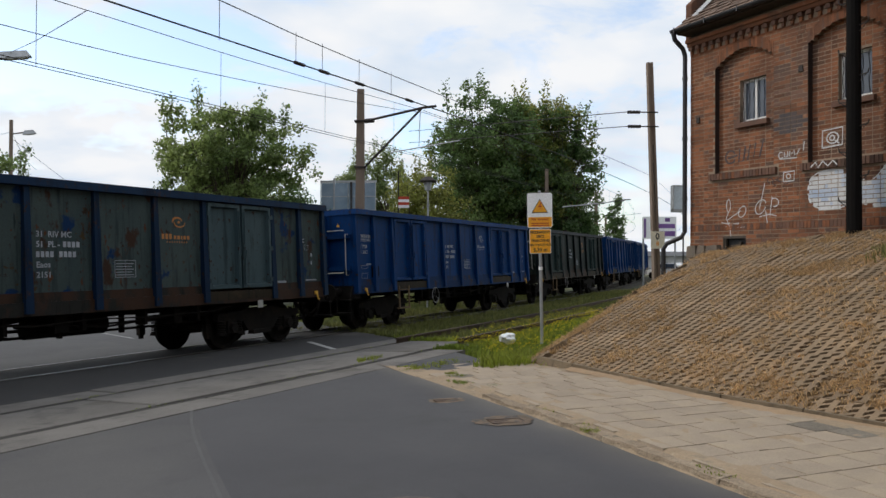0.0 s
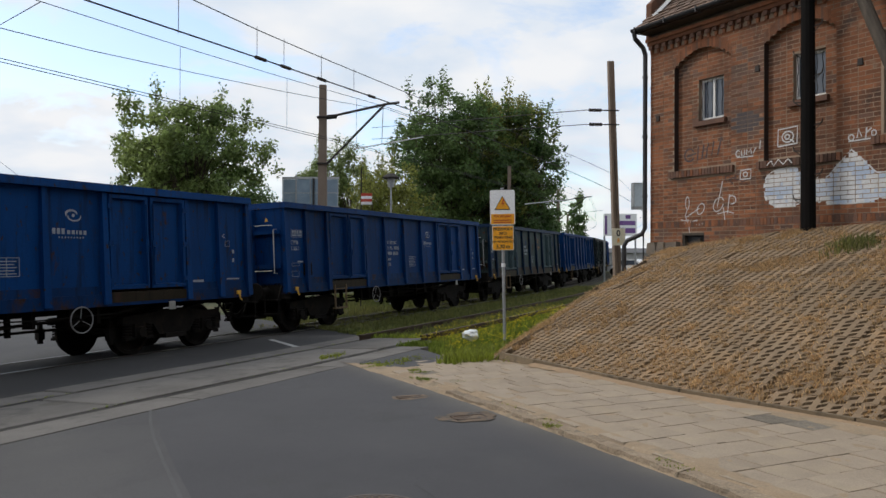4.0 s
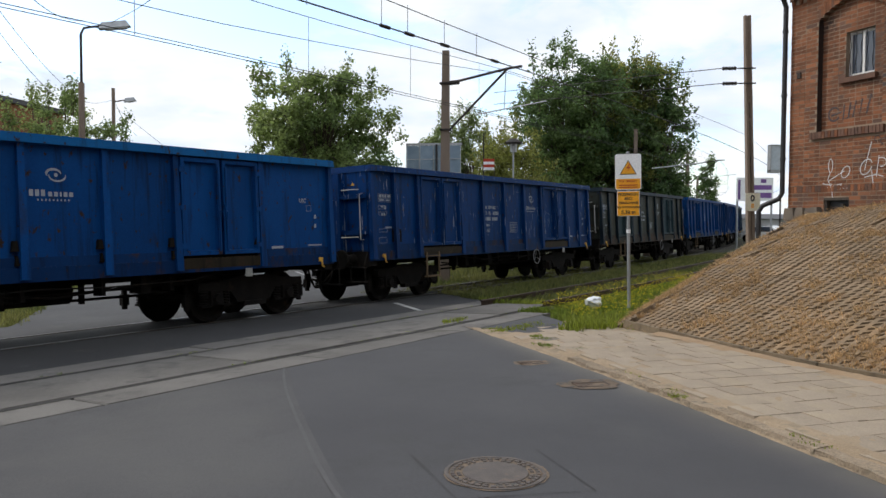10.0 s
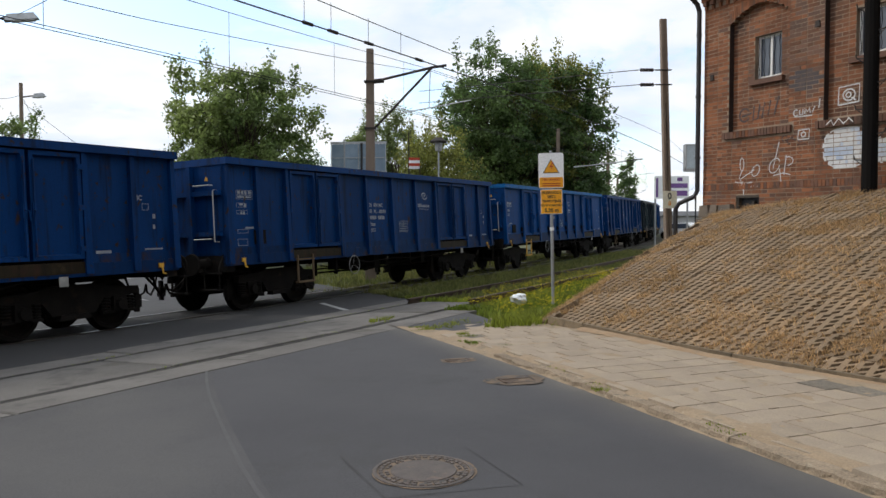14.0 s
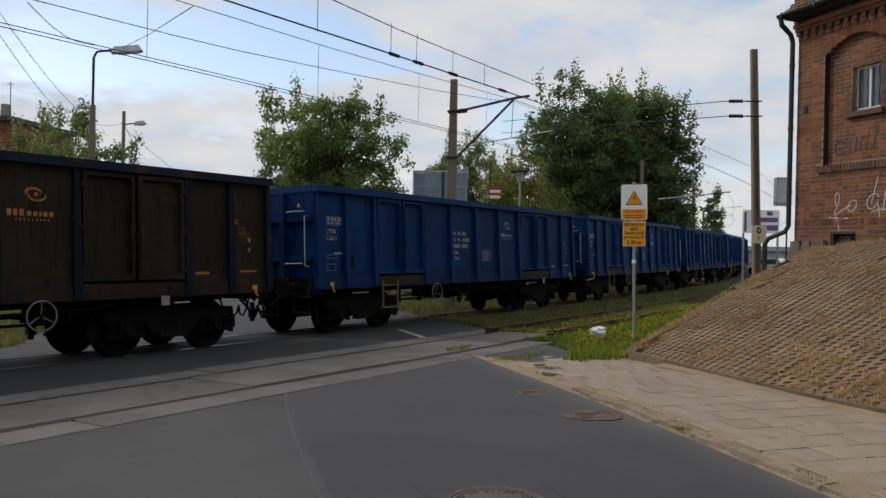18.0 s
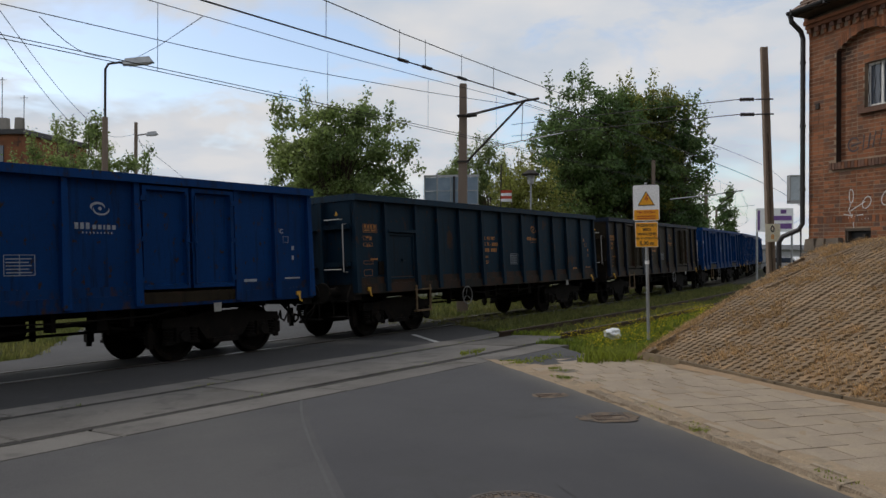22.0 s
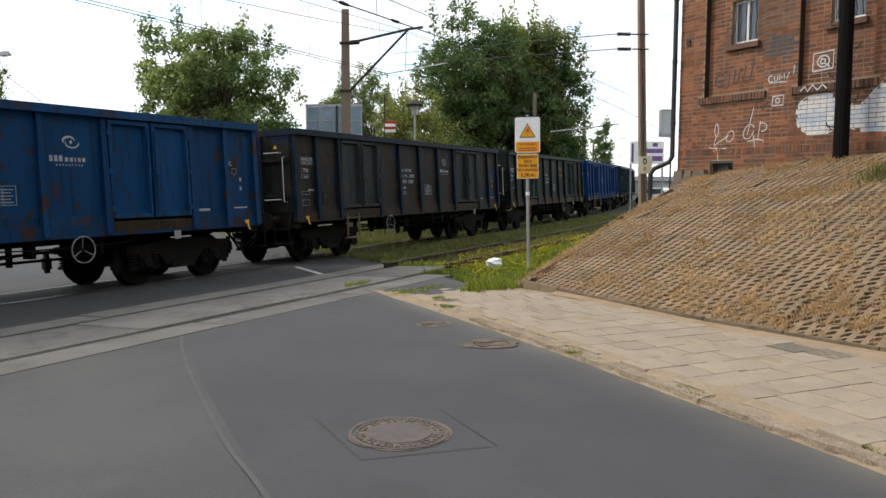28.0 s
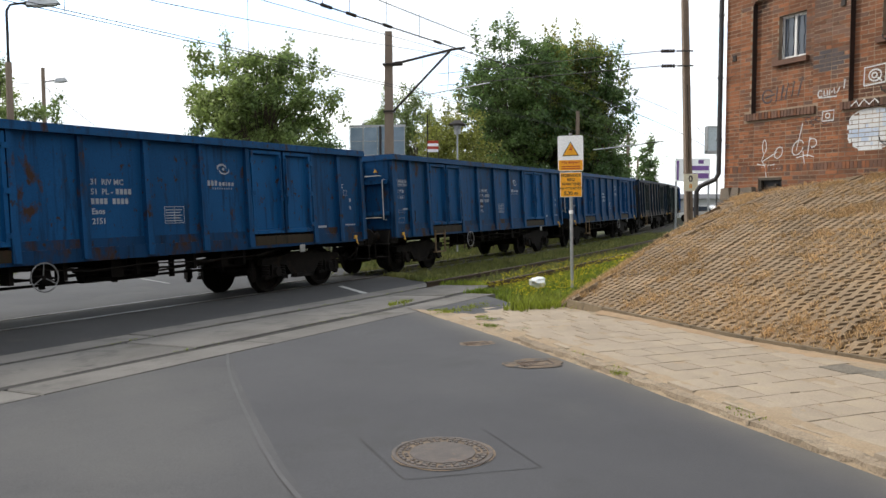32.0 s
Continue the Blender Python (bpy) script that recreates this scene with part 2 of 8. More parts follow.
SAND = material("sandy_earth", (0.245, 0.18, 0.115), (0.315, 0.236, 0.155), 2.0, 60, 0.97, 0.5, spots=[((0.16, 0.135, 0.095), 4.0, (0.52, 0.7)), ((0.34, 0.28, 0.2), 14.0, (0.62, 0.7))])
SAND_ORANGE = material("orange_sand", (0.26, 0.172, 0.098), (0.33, 0.228, 0.137), 2.0, 60, 0.97, 0.5, spots=[((0.22, 0.16, 0.1), 4.0, (0.55, 0.72))])
TURF = material("turf_earth", (0.045, 0.06, 0.02), (0.09, 0.085, 0.04), 0.8, 30, 0.97, 0.5, spots=[((0.12, 0.1, 0.06), 0.5, (0.55, 0.75))])
STEEL = material("worn_rail", (0.1, 0.09, 0.082), (0.16, 0.145, 0.135), 2, 60, 0.38, 0.05, 0.9)
RAIL_RUST = material("rusty_rail", (0.05, 0.032, 0.022), (0.08, 0.05, 0.032), 4, 60, 0.85, 0.3)
CAST = material("cast_iron", (0.095, 0.08, 0.073), (0.14, 0.115, 0.1), 6, 80, 0.7, 0.3, 0.2, spots=[((0.2, 0.14, 0.1), 9, (0.55, 0.75))])
POST = material("pole_concrete", (0.17, 0.127, 0.097), (0.225, 0.172, 0.132), 1.5, 50, 0.92, 0.3, stretch=(1, 1, 0.25), spots=[((0.1, 0.078, 0.06), 2.0, (0.56, 0.76), (1, 1, 0.2))])
GALV = material("galvanised_steel", (0.33, 0.34, 0.35), (0.42, 0.43, 0.44), 6, 60, 0.5, 0.05, 0.5)
IRON = material("dark_iron", (0.025, 0.024, 0.024), (0.05, 0.04, 0.034), 4, 50, 0.75, 0.2, 0.3, spots=[(RUST, 5, (0.55, 0.7))])
WIRE = plain("dark_wire", (0.022, 0.02, 0.018), 0.7, 0.0)
TAR = material("tarred_wood", (0.004, 0.0036, 0.0034), (0.009, 0.0075, 0.0065), 3, 40, 0.8, 0.4, stretch=(4, 4, 0.3))
TAR.node_tree.nodes["Principled BSDF"].inputs["Specular IOR Level"].default_value = 0.1
WOOD = material("weathered_wood", (0.05, 0.04, 0.03), (0.09, 0.07, 0.052), 3, 40, 0.85, 0.4, stretch=(4, 4, 0.3))
BRICK = material("red_brick", (0.185, 0.066, 0.028), (0.265, 0.1, 0.043), 1.0, 50, 0.9, 0.35, vary=0.32, spots=[((0.06, 0.034, 0.024), 1.4, (0.52, 0.68))])
BRICK_REST = material("red_brick_run", (0.185, 0.066, 0.028), (0.265, 0.1, 0.043), 1.0, 50, 0.9, 0.35, vary=0.32, island=True, spots=[((0.06, 0.034, 0.024), 1.4, (0.52, 0.68)), ((0.085, 0.05, 0.034), 0.45, (0.5, 0.64)), ((0.3, 0.2, 0.13), 3.0, (0.62, 0.75))])
# near-black tone that holds the shadow on the recess's side
REVEAL = material("shadowed_reveal", (0.02, 0.012, 0.01), (0.04, 0.022, 0.016), 2, 50, 0.9, 0.3)
BRICK_DARK = material("dark_glazed_brick", (0.1, 0.05, 0.032), (0.15, 0.07, 0.042), 2, 50, 0.75, 0.3, vary=0.25, island=True)
MORTAR = material("mortar", (0.25, 0.18, 0.125), (0.36, 0.27, 0.195), 1.2, 60, 0.95, 0.3, spots=[((0.07, 0.052, 0.04), 0.7, (0.55, 0.68))])
STONE = material("field_stone", (0.1, 0.085, 0.07), (0.2, 0.16, 0.12), 1.5, 40, 0.9, 0.5, island=True, vary=0.3)
TILE = material("roof_tile", (0.1, 0.065, 0.045), (0.16, 0.1, 0.07), 2, 40, 0.85, 0.3, island=True, vary=0.3)
ZINC = material("painted_zinc", (0.03, 0.03, 0.033), (0.05, 0.047, 0.048), 2, 40, 0.5, 0.1, 0.3)
FRAME_WHITE = material("white_frame_paint", (0.72, 0.71, 0.68), (0.8, 0.79, 0.77), 3, 40, 0.5, 0.05)
SIGN_WHITE = material("sign_white", (0.8, 0.8, 0.79), (0.85, 0.85, 0.85), 3, 40, 0.4, 0.02)
SIGN_ORANGE = material("sign_orange", (0.85, 0.36, 0.008), (0.9, 0.41, 0.012), 3, 40, 0.45, 0.02)
SIGN_BLACK = plain("sign_black", (0.02, 0.02, 0.02), 0.5)
SIGN_RED = plain("lightning_red", (0.45, 0.04, 0.01), 0.5)
SPRAY_WHITE = material("white_spray_paint", (0.55, 0.55, 0.54), (0.66, 0.66, 0.66), 4, 50, 0.8, 0.05, spots=[((0.4, 0.36, 0.33), 5, (0.6, 0.8))])
SPRAY_BLUE = material("pale_blue_spray_paint", (0.4, 0.48, 0.6), (0.54, 0.58, 0.64), 2.5, 50, 0.8, 0.05)
SPRAY_DARK = material("dark_spray_paint", (0.055, 0.045, 0.05), (0.09, 0.065, 0.06), 4, 50, 0.8, 0.05)
RENDERED = material("old_grey_render", (0.2, 0.18, 0.16), (0.26, 0.24, 0.21), 0.5, 20, 0.9, 0.1)
BARK = material("bark", (0.06, 0.045, 0.032), (0.1, 0.075, 0.055), 3, 30, 0.95, 0.5, stretch=(3, 3, 0.5))
LETTER = material("white_lettering", (0.2, 0.22, 0.25), (0.29, 0.31, 0.34), 5, 60, 0.7, 0.02, spots=[((0.2, 0.24, 0.3), 7, (0.62, 0.8))])
YELLOW = material("yellow_hook_paint", (0.6, 0.33, 0.02), (0.45, 0.24, 0.02), 5, 60, 0.6, 0.1)
PALE_RAIL = material("pale_grab_rail", (0.3, 0.3, 0.3), (0.42, 0.42, 0.4), 5, 60, 0.5, 0.05)
# grime with the shade under the wagons darkened into its colour
UNDER = material("grimy_shaded_underframe", (0.005, 0.0045, 0.0042), (0.011, 0.009, 0.0075), 3, 40, 0.9, 0.3, 0.0, spots=[((0.024, 0.015, 0.0095), 4, (0.58, 0.74))])
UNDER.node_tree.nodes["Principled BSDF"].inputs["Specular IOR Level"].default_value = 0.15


def glass(name, tint):
    m = bpy.data.materials.new(name)
    m.use_nodes = True
    bs = m.node_tree.nodes["Principled BSDF"]
    bs.inputs["Base Color"].default_value, bs.inputs["Roughness"].default_value = (*tint, 1), 0.04
    bs.inputs["Specular IOR Level"].default_value = 0.9
    return m


PANE = glass("window_glass", (0.06, 0.075, 0.1))


def leaf_mat(name, a, b):
    m = material(name, a, b, 0.35, 3.0, 0.5, 0.0, island=True, vary=0.5, grit=0.1)
    nd, ln = m.node_tree.nodes, m.node_tree.links
    bs = nd["Principled BSDF"]
    bs.inputs["Specular IOR Level"].default_value = 0.5
    back, half = nd.new("ShaderNodeBsdfTranslucent"), nd.new("ShaderNodeMixShader")
    half.inputs[0].default_value = 0.6
    ln.new(bs.inputs["Base Color"].links[0].from_socket, back.inputs[0])
    ln.new(bs.outputs[0], half.inputs[1])
    ln.new(back.outputs[0], half.inputs[2])
    ln.new(half.outputs[0], nd["Material Output"].inputs["Surface"])
    return m


LEAF_DARK = leaf_mat("dark_foliage", (0.068, 0.13, 0.043), (0.155, 0.225, 0.07))
LEAF_MID = leaf_mat("mid_foliage", (0.118, 0.182, 0.056), (0.25, 0.31, 0.1))
LEAF_WARM = leaf_mat("yellowish_foliage", (0.15, 0.18, 0.04), (0.28, 0.285, 0.07))
LEAF_PALE = leaf_mat("pale_foliage", (0.15, 0.21, 0.07), (0.24, 0.29, 0.11))
GRASS_GREEN = leaf_mat("green_grass", (0.11, 0.168, 0.02), (0.235, 0.275, 0.036))
GRASS_MIXED = leaf_mat("rough_grass", (0.1, 0.125, 0.032), (0.2, 0.195, 0.06))
GRASS_DRY = leaf_mat("dry_grass", (0.43, 0.28, 0.135), (0.6, 0.41, 0.215))
FLOWER = leaf_mat("yellow_flowers", (0.55, 0.45, 0.02), (0.7, 0.58, 0.04))


def paint(name, a, b, rust_from=(0.64, 0.7), streak=0.53, extra=(), chips=0.61):
    """Wagon paint: grimy streaks, rust patches, small chips down to primer."""
    m = material(name, a, b, 0.9, 35, 0.55, 0.12, 0.0, vary=0.12, stretch=(1, 1, 0.6), grit=0.12,
                 streak=(tuple(0.5 * c + 0.003 for c in a), 2.4, (streak, streak + 0.14), (3, 3, 0.25)),
                 spots=[*extra, (RUST, 2.3, rust_from, (1, 1, 0.6)), ((0.03, 0.018, 0.012), 9.0, (chips, chips + 0.05), (1, 1, 0.7)), ((0.018, 0.015, 0.013), 1.4, (0.63, 0.82), (1.6, 1.6, 0.5))])
    m.node_tree.nodes["Principled BSDF"].inputs["Specular IOR Level"].default_value = 0.09
    return m


SCRATCH = ((0.3, 0.33, 0.38), 5.0, (0.635, 0.655), (4, 4, 0.2))
OCHRE, DULL_BLUE = (0.05, 0.033, 0.016), (0.005, 0.023, 0.072)
PAINTS = {
    "blue": paint("fresh_blue_wagon_paint", (0.0008, 0.0245, 0.1), (0.0012, 0.0325, 0.128), (0.66, 0.71)),
    "royal": paint("royal_blue_wagon_paint", (0.0009, 0.028, 0.112), (0.0013, 0.037, 0.142), (0.64, 0.7)),
    "pale": paint("sun_faded_wagon_paint", (0.004, 0.042, 0.115), (0.006, 0.054, 0.142), (0.6, 0.67)),
    "scratched": paint("scratched_blue_wagon_paint", (0.0009, 0.027, 0.112), (0.0014, 0.036, 0.143), (0.67, 0.72), extra=[SCRATCH]),
    "faded": paint("faded_blue_wagon_paint", (0.003, 0.032, 0.092), (0.005, 0.042, 0.116), (0.58, 0.66)),
    "greyblue": paint("worn_grey_blue_wagon_paint", (0.034, 0.052, 0.054), (0.05, 0.069, 0.067), (0.58, 0.63), extra=[(DULL_BLUE, 1.5, (0.6, 0.64)), (OCHRE, 3.2, (0.64, 0.68)), ((0.07, 0.03, 0.015), 6.5, (0.62, 0.635), (1.0, 1.0, 0.45)), ((0.014, 0.021, 0.022), 4.0, (0.66, 0.74), (2.5, 2.5, 0.3))]),
    "olive": paint("worn_olive_grey_wagon_paint", (0.03, 0.034, 0.029), (0.043, 0.047, 0.039), (0.61, 0.67), extra=[(DULL_BLUE, 1.5, (0.64, 0.68)), (OCHRE, 3.2, (0.63, 0.67)), ((0.06, 0.027, 0.014), 6.5, (0.64, 0.655), (1.0, 1.0, 0.45))]),
    "slate": paint("dark_slate_blue_wagon_paint", (0.0042, 0.0165, 0.031), (0.006, 0.022, 0.04), (0.62, 0.68)),
    "brown": paint("dull_brown_wagon_paint", (0.02, 0.0155, 0.0098), (0.031, 0.024, 0.0148), (0.57, 0.64), extra=[((0.045, 0.033, 0.017), 2.0, (0.57, 0.68))]),
    "azure": paint("azure_wagon_paint", (0.001, 0.037, 0.145), (0.0015, 0.048, 0.18), (0.67, 0.72)),
    "chipped": paint("chipped_slate_wagon_paint", (0.0165, 0.0185, 0.0175), (0.026, 0.0265, 0.024), (0.57, 0.63), extra=[(DULL_BLUE, 0.9, (0.6, 0.63)), ((0.026, 0.0125, 0.008), 4.5, (0.55, 0.58), (1.0, 1.0, 0.8)), (OCHRE, 2.2, (0.6, 0.64))], chips=0.58),
    "teal": paint("dark_teal_wagon_paint", (0.0135, 0.0205, 0.019), (0.021, 0.0285, 0.026), (0.6, 0.66), extra=[(OCHRE, 2.7, (0.66, 0.7))]),
}
POSTS = {
    "blue": PAINTS["blue"], "royal": PAINTS["royal"], "pale": PAINTS["pale"], "scratched": PAINTS["scratched"], "azure": PAINTS["azure"], "faded": PAINTS["faded"], "slate": PAINTS["slate"],
    "greyblue": paint("blue_post_paint", (0.005, 0.017, 0.043), (0.008, 0.023, 0.05), (0.58, 0.64)),
    "olive": paint("dark_olive_post_paint", (0.008, 0.016, 0.025), (0.013, 0.022, 0.031), (0.58, 0.64)),
    "brown": paint("dark_post_paint", (0.005, 0.0105, 0.023), (0.009, 0.014, 0.025), (0.57, 0.63)),
    "chipped": paint("dark_blue_post_paint", (0.005, 0.013, 0.027), (0.008, 0.018, 0.034), (0.59, 0.65)),
    "teal": paint("black_teal_post_paint", (0.005, 0.009, 0.0115), (0.008, 0.0125, 0.014), (0.6, 0.66)),
}
RAIL_AZURE = paint("light_azure_rail_paint", (0.003, 0.075, 0.22), (0.004, 0.095, 0.26), (0.7, 0.75))
STEP_RUST = material("rusty_step_paint", (0.1, 0.062, 0.03), (0.15, 0.1, 0.05), 5, 60, 0.8, 0.2)
# ---- the track's line and the lie of the land ----
# The train's track: heading TH at the foot of the perpendicular from the origin, OFF metres away, bending to the left.
TH, OFF, CANT, NEAR = 29.77, 13.03, 2.79, 4.78
SIN, COS = math.sin(radians(TH)), math.cos(radians(TH))
LINE = {}


def lay_line():
    for way in (1, -1):
        p, h, step = V(-OFF * COS, OFF * SIN, 0), TH, 0.25 * way
        LINE[0] = (p.copy(), h)
        for k in range(1, 1400):
            bend = -0.20 if k * step > 15 else -0.128
            h += bend * step / 2
            p = p + step * V(math.sin(radians(h)), math.cos(radians(h)), 0)
            h += bend * step / 2
            LINE[k * way] = (p.copy(), h)


lay_line()


def track(s):
    """Centre of the train's track and its heading (degrees) at s metres along it."""
    k = math.floor(s / 0.25)
    f = s / 0.25 - k
    (p, h), (q, g) = LINE[k], LINE[k + 1]
    return p.lerp(q, f), h + (g - h) * f


def beside(s, u, z=0.0):
    """A point u metres to the right of the track at s, z over the ground there."""
    c, h = track(s)
    x, y = c.x + u * math.cos(radians(h)), c.y - u * math.sin(radians(h))
    return V(x, y, slope_z(u) + z)


def slope_z(u):
    u = max(-3.0, u)
    return 0.0455 * u if u < 6.5 else min(0.38, 0.296 + (u - 6.5) * 0.024)


def us(x, y):
    """Metres to the right of the track and along it."""
    s = x * SIN + y * COS
    c, h = track(max(-60, min(170, s)))
    a = radians(h)
    return (x - c.x) * math.cos(a) - (y - c.y) * math.sin(a), s


def ground_z(x, y):
    return slope_z(us(x, y)[0])


def on(x, y, z=0.0):
    return V(x, y, ground_z(x, y) + z)


def strip(name, us_list, lo, hi, material, lift=0.0, step=1.0, parent=None, wobble=0.0):
    """A sheet between bounds lo(u) and hi(u) along the track, over the given breaks in u."""
    verts, faces = [], []
    n = max(2, int((hi(us_list[0]) - lo(us_list[0])) / step))
    for u in us_list:
        for k in range(n + 1):
            s = lo(u) + (hi(u) - lo(u)) * k / n
            w = wobble * (noise.noise(V(u * 1.3, s * 1.3, 4)) if k in (0, n) else 0)
            verts.append(beside(s + w, u, lift))
    for i in range(len(us_list) - 1):
        for k in range(n):
            a = i * (n + 1) + k
            faces.append((a, a + n + 1, a + n + 2, a + 1))
    ob = from_lists(name, verts, faces, material, parent)
    return ob


def breaks(a, b, step=1.0):
    n = max(1, int(abs(b - a) / step))
    return [a + (b - a) * k / n for k in range(n + 1)]


# ground out to the horizon
def build_ground():
    def axis(near, lo, hi):
        out = [lo, lo * 0.4, lo * 0.15, *breaks(-near, near * 1.6, 2.0), hi * 0.15, hi * 0.4, hi]
        return sorted(out)
    xs, ys = axis(40, -2500, 2500), axis(50, -2500, 2500)
    verts = [(x, y, ground_z(x, y) - 0.12) for x in xs for y in ys]
    m = len(ys)
    faces = [(i * m + j, (i + 1) * m + j, (i + 1) * m + j + 1, i * m + j + 1) for i in range(len(xs) - 1) for j in range(m - 1)]
    tagged(from_lists("ground", verts, faces, TURF), "rough grassy earth beside the railway", "ground", kind="structure")


build_ground()


def edge_right(u):
    return 15.23 - 0.783 * u


def edge_cross(u):
    return edge_right(u) + (2.6 if u < 4.3 else 2.2)


def edge_left(u):
    return edge_right(u) - (17 if u > 0 else 19)


# road: asphalt before the tracks, between them and beyond
road = strip("road", [*breaks(22, 6.2, 1.0)], edge_left, lambda u: edge_right(u) + max(0.0, u - 13.0) * 0.14, ASPHALT, 0.0, 1.0)
tagged(road, "smooth grey asphalt road with a faint seam", "road", kind="structure")
mid = strip("road_between_tracks", [*breaks(3.35, 0.86, 0.6)], edge_left, edge_cross, ASPHALT_SHADED, 0.0, 1.0, wobble=0.25)
tagged(mid, "worn asphalt between the two tracks, coloured dark with train shadow", "road", kind="structure")
inner = strip("road_in_track", [*breaks(0.62, -0.62, 0.6)], edge_left, edge_cross, ASPHALT_SHADED, 0.0, 1.0, wobble=0.25)
tagged(inner, "asphalt infill between the rails, coloured dark with train shadow", "road", kind="structure")
far_road = strip("road_beyond", [-0.86, -2, -3, -3.1, -6, -10, -15, -22, -32, -46], lambda u: edge_right(u) - (10 if u < -2.5 else 13), lambda u: edge_right(u) + 2.6 if u > -5 else edge_right(u) + 1.5, ASPHALT_FAR, 0.0, 1.0)
tagged(far_road, "grey asphalt road on the far side of the railway", "road", kind="structure")
apron = strip("road_apron", [6.2, 6.6, 7.0, 7.3], edge_right, lambda u: 12.6 - 0.95 * (u - 6.2), ASPHALT_PATCH, -0.004, 0.6)
tagged(apron, "patched asphalt apron beside the crossing", "road", kind="structure")


def flat_patch(name, pts, material, lift, parent=None):
    """A thin polygon laid on the ground."""
    return from_lists(name, [on(x, y, lift) for x, y in pts], [tuple(range(len(pts)))], material, parent)


def ribbon(name, pts, width, material, lift, parent=None):
    verts, faces = [], []
    for k, p in enumerate(pts):
        a, b = V(*pts[max(0, k - 1)]), V(*pts[min(len(pts) - 1, k + 1)])
        d = (b - a).normalized()
        w = width * (0.7 + 0.6 * noise.noise(V(k * 0.9, width * 50, 2)) ** 2 * 3 if isinstance(width, float) else 1)
        n = V(d.y, -d.x) * w / 2
        verts += [on(p[0] + n.x, p[1] + n.y, lift), on(p[0] - n.x, p[1] - n.y, lift)]
    for k in range(len(pts) - 1):
        faces.append((2 * k, 2 * k + 1, 2 * k + 3, 2 * k + 2))
    return from_lists(name, verts, faces, material, parent)


MARK = material("worn_road_paint", (0.36, 0.36, 0.35), (0.24, 0.24, 0.235), 4, 60, 0.8, 0.05)
SEAM = material("asphalt_seam", (0.067, 0.065, 0.067), (0.082, 0.08, 0.081), 3, 70, 0.85, 0.1)
JOINT = material("tar_joint", (0.036, 0.035, 0.035), (0.05, 0.049, 0.048), 3, 60, 0.9, 0.2)
CRACK = material("joint_dirt", (0.014, 0.013, 0.011), (0.028, 0.025, 0.02), 3, 60, 0.95, 0.2)


def dash(x0, y0, x1, y1, w=0.12):
    d = V(x1 - x0, y1 - y0).normalized()
    n = V(d.y, -d.x) * w / 2
    tagged(flat_patch("road_marking", [(x0 + n.x, y0 + n.y), (x0 - n.x, y0 - n.y), (x1 - n.x, y1 - n.y), (x1 + n.x, y1 + n.y)], MARK, 0.006),
           "worn white painted edge line on the asphalt", "road marking", "road markings")


dash(-2.2, 15.95, -3.08, 18.05)
for a in range(5):
    s0 = edge_right(-5 - 3.2 * a)
    p, q = beside(s0 - 0.1, -5 - 3.2 * a), beside(edge_right(-6.8 - 3.2 * a) - 0.1, -6.8 - 3.2 * a)
    dash(p.x, p.y, q.x, q.y)
    p, q = beside(s0 - 5.2, -4 - 3.2 * a), beside(edge_right(-5.8 - 3.2 * a) - 5.3, -5.8 - 3.2 * a)
    dash(p.x, p.y, q.x, q.y, 0.08)
seam = [(-2.88, 9.01), (-2.62, 8.2), (-2.35, 7.45), (-1.99, 6.55), (-1.72, 5.9), (-1.45, 5.25), (-1.2, 4.7), (-0.98, 4.28), (-0.75, 3.8), (-0.5, 3.1)]
knots = sorted(us(x, y) for x, y in seam)


def seam_s(u):
    """The station of the seam, drawn on straight past its ends."""
    k = max(1, min(len(knots) - 1, sum(u > q[0] for q in knots)))
    (u0, s0), (u1, s1) = knots[k - 1], knots[k]
    return s0 + (s1 - s0) * (u - u0) / (u1 - u0)


lane = strip("road_lane", [*breaks(15, 6.22, 1.0)], edge_left, seam_s, ASPHALT_LANE, 0.005, 1.0)
tagged(lane, "older lighter asphalt lane beside the seam", "road", kind="structure")
tagged(ribbon("road_seam", seam, 0.04, SEAM, 0.009), "pale sealed seam winding along the asphalt", "road seam")

# rails
RAIL_GRIMY = material("grimy_rail", (0.011, 0.0095, 0.008), (0.02, 0.017, 0.014), 4, 60, 0.8, 0.3)
RAIL = [(-0.036, 0.0), (0.036, 0.0), (0.036, -0.035), (0.01, -0.05), (0.01, -0.12), (-0.01, -0.12), (-0.01, -0.05), (-0.036, -0.035)]


def rail(u, s0, s1, lift, material, name, label, foot=False):
    verts, faces, n = [], [], len(RAIL)
    shape = [(a * (1.0 if b > -0.06 else 1.0), b) for a, b in RAIL]
    stations = [s0 + k * 1.0 for k in range(int(s1 - s0) + 1)]
    for s in stations:
        c, h = track(s)
        r = V(math.cos(radians(h)), -math.sin(radians(h)), 0)
        base = beside(s, u, lift)
        verts += [base + r * a + V(0, 0, b) for a, b in shape]
    for i in range(len(stations) - 1):
        for k in range(n):
            faces.append((i * n + k, i * n + (k + 1) % n, (i + 1) * n + (k + 1) % n, (i + 1) * n + k))
    return tagged(from_lists(name, verts, faces, material), label, "rail", "rails of the two tracks", "structure")


for u in (-0.74, 0.74):
    rail(u, -30, 130, 0.008, STEEL, "rail", "bright worn steel rail under the wagons")
for u in (NEAR - 0.74, NEAR + 0.74):
    rail(u, -30, 14, 0.0, RAIL_GRIMY, "rail", "dull rail sunk in the concrete crossing")
    rail(u, 14, 120, 0.12, RAIL_RUST, "rail", "rusty rail in the grass")

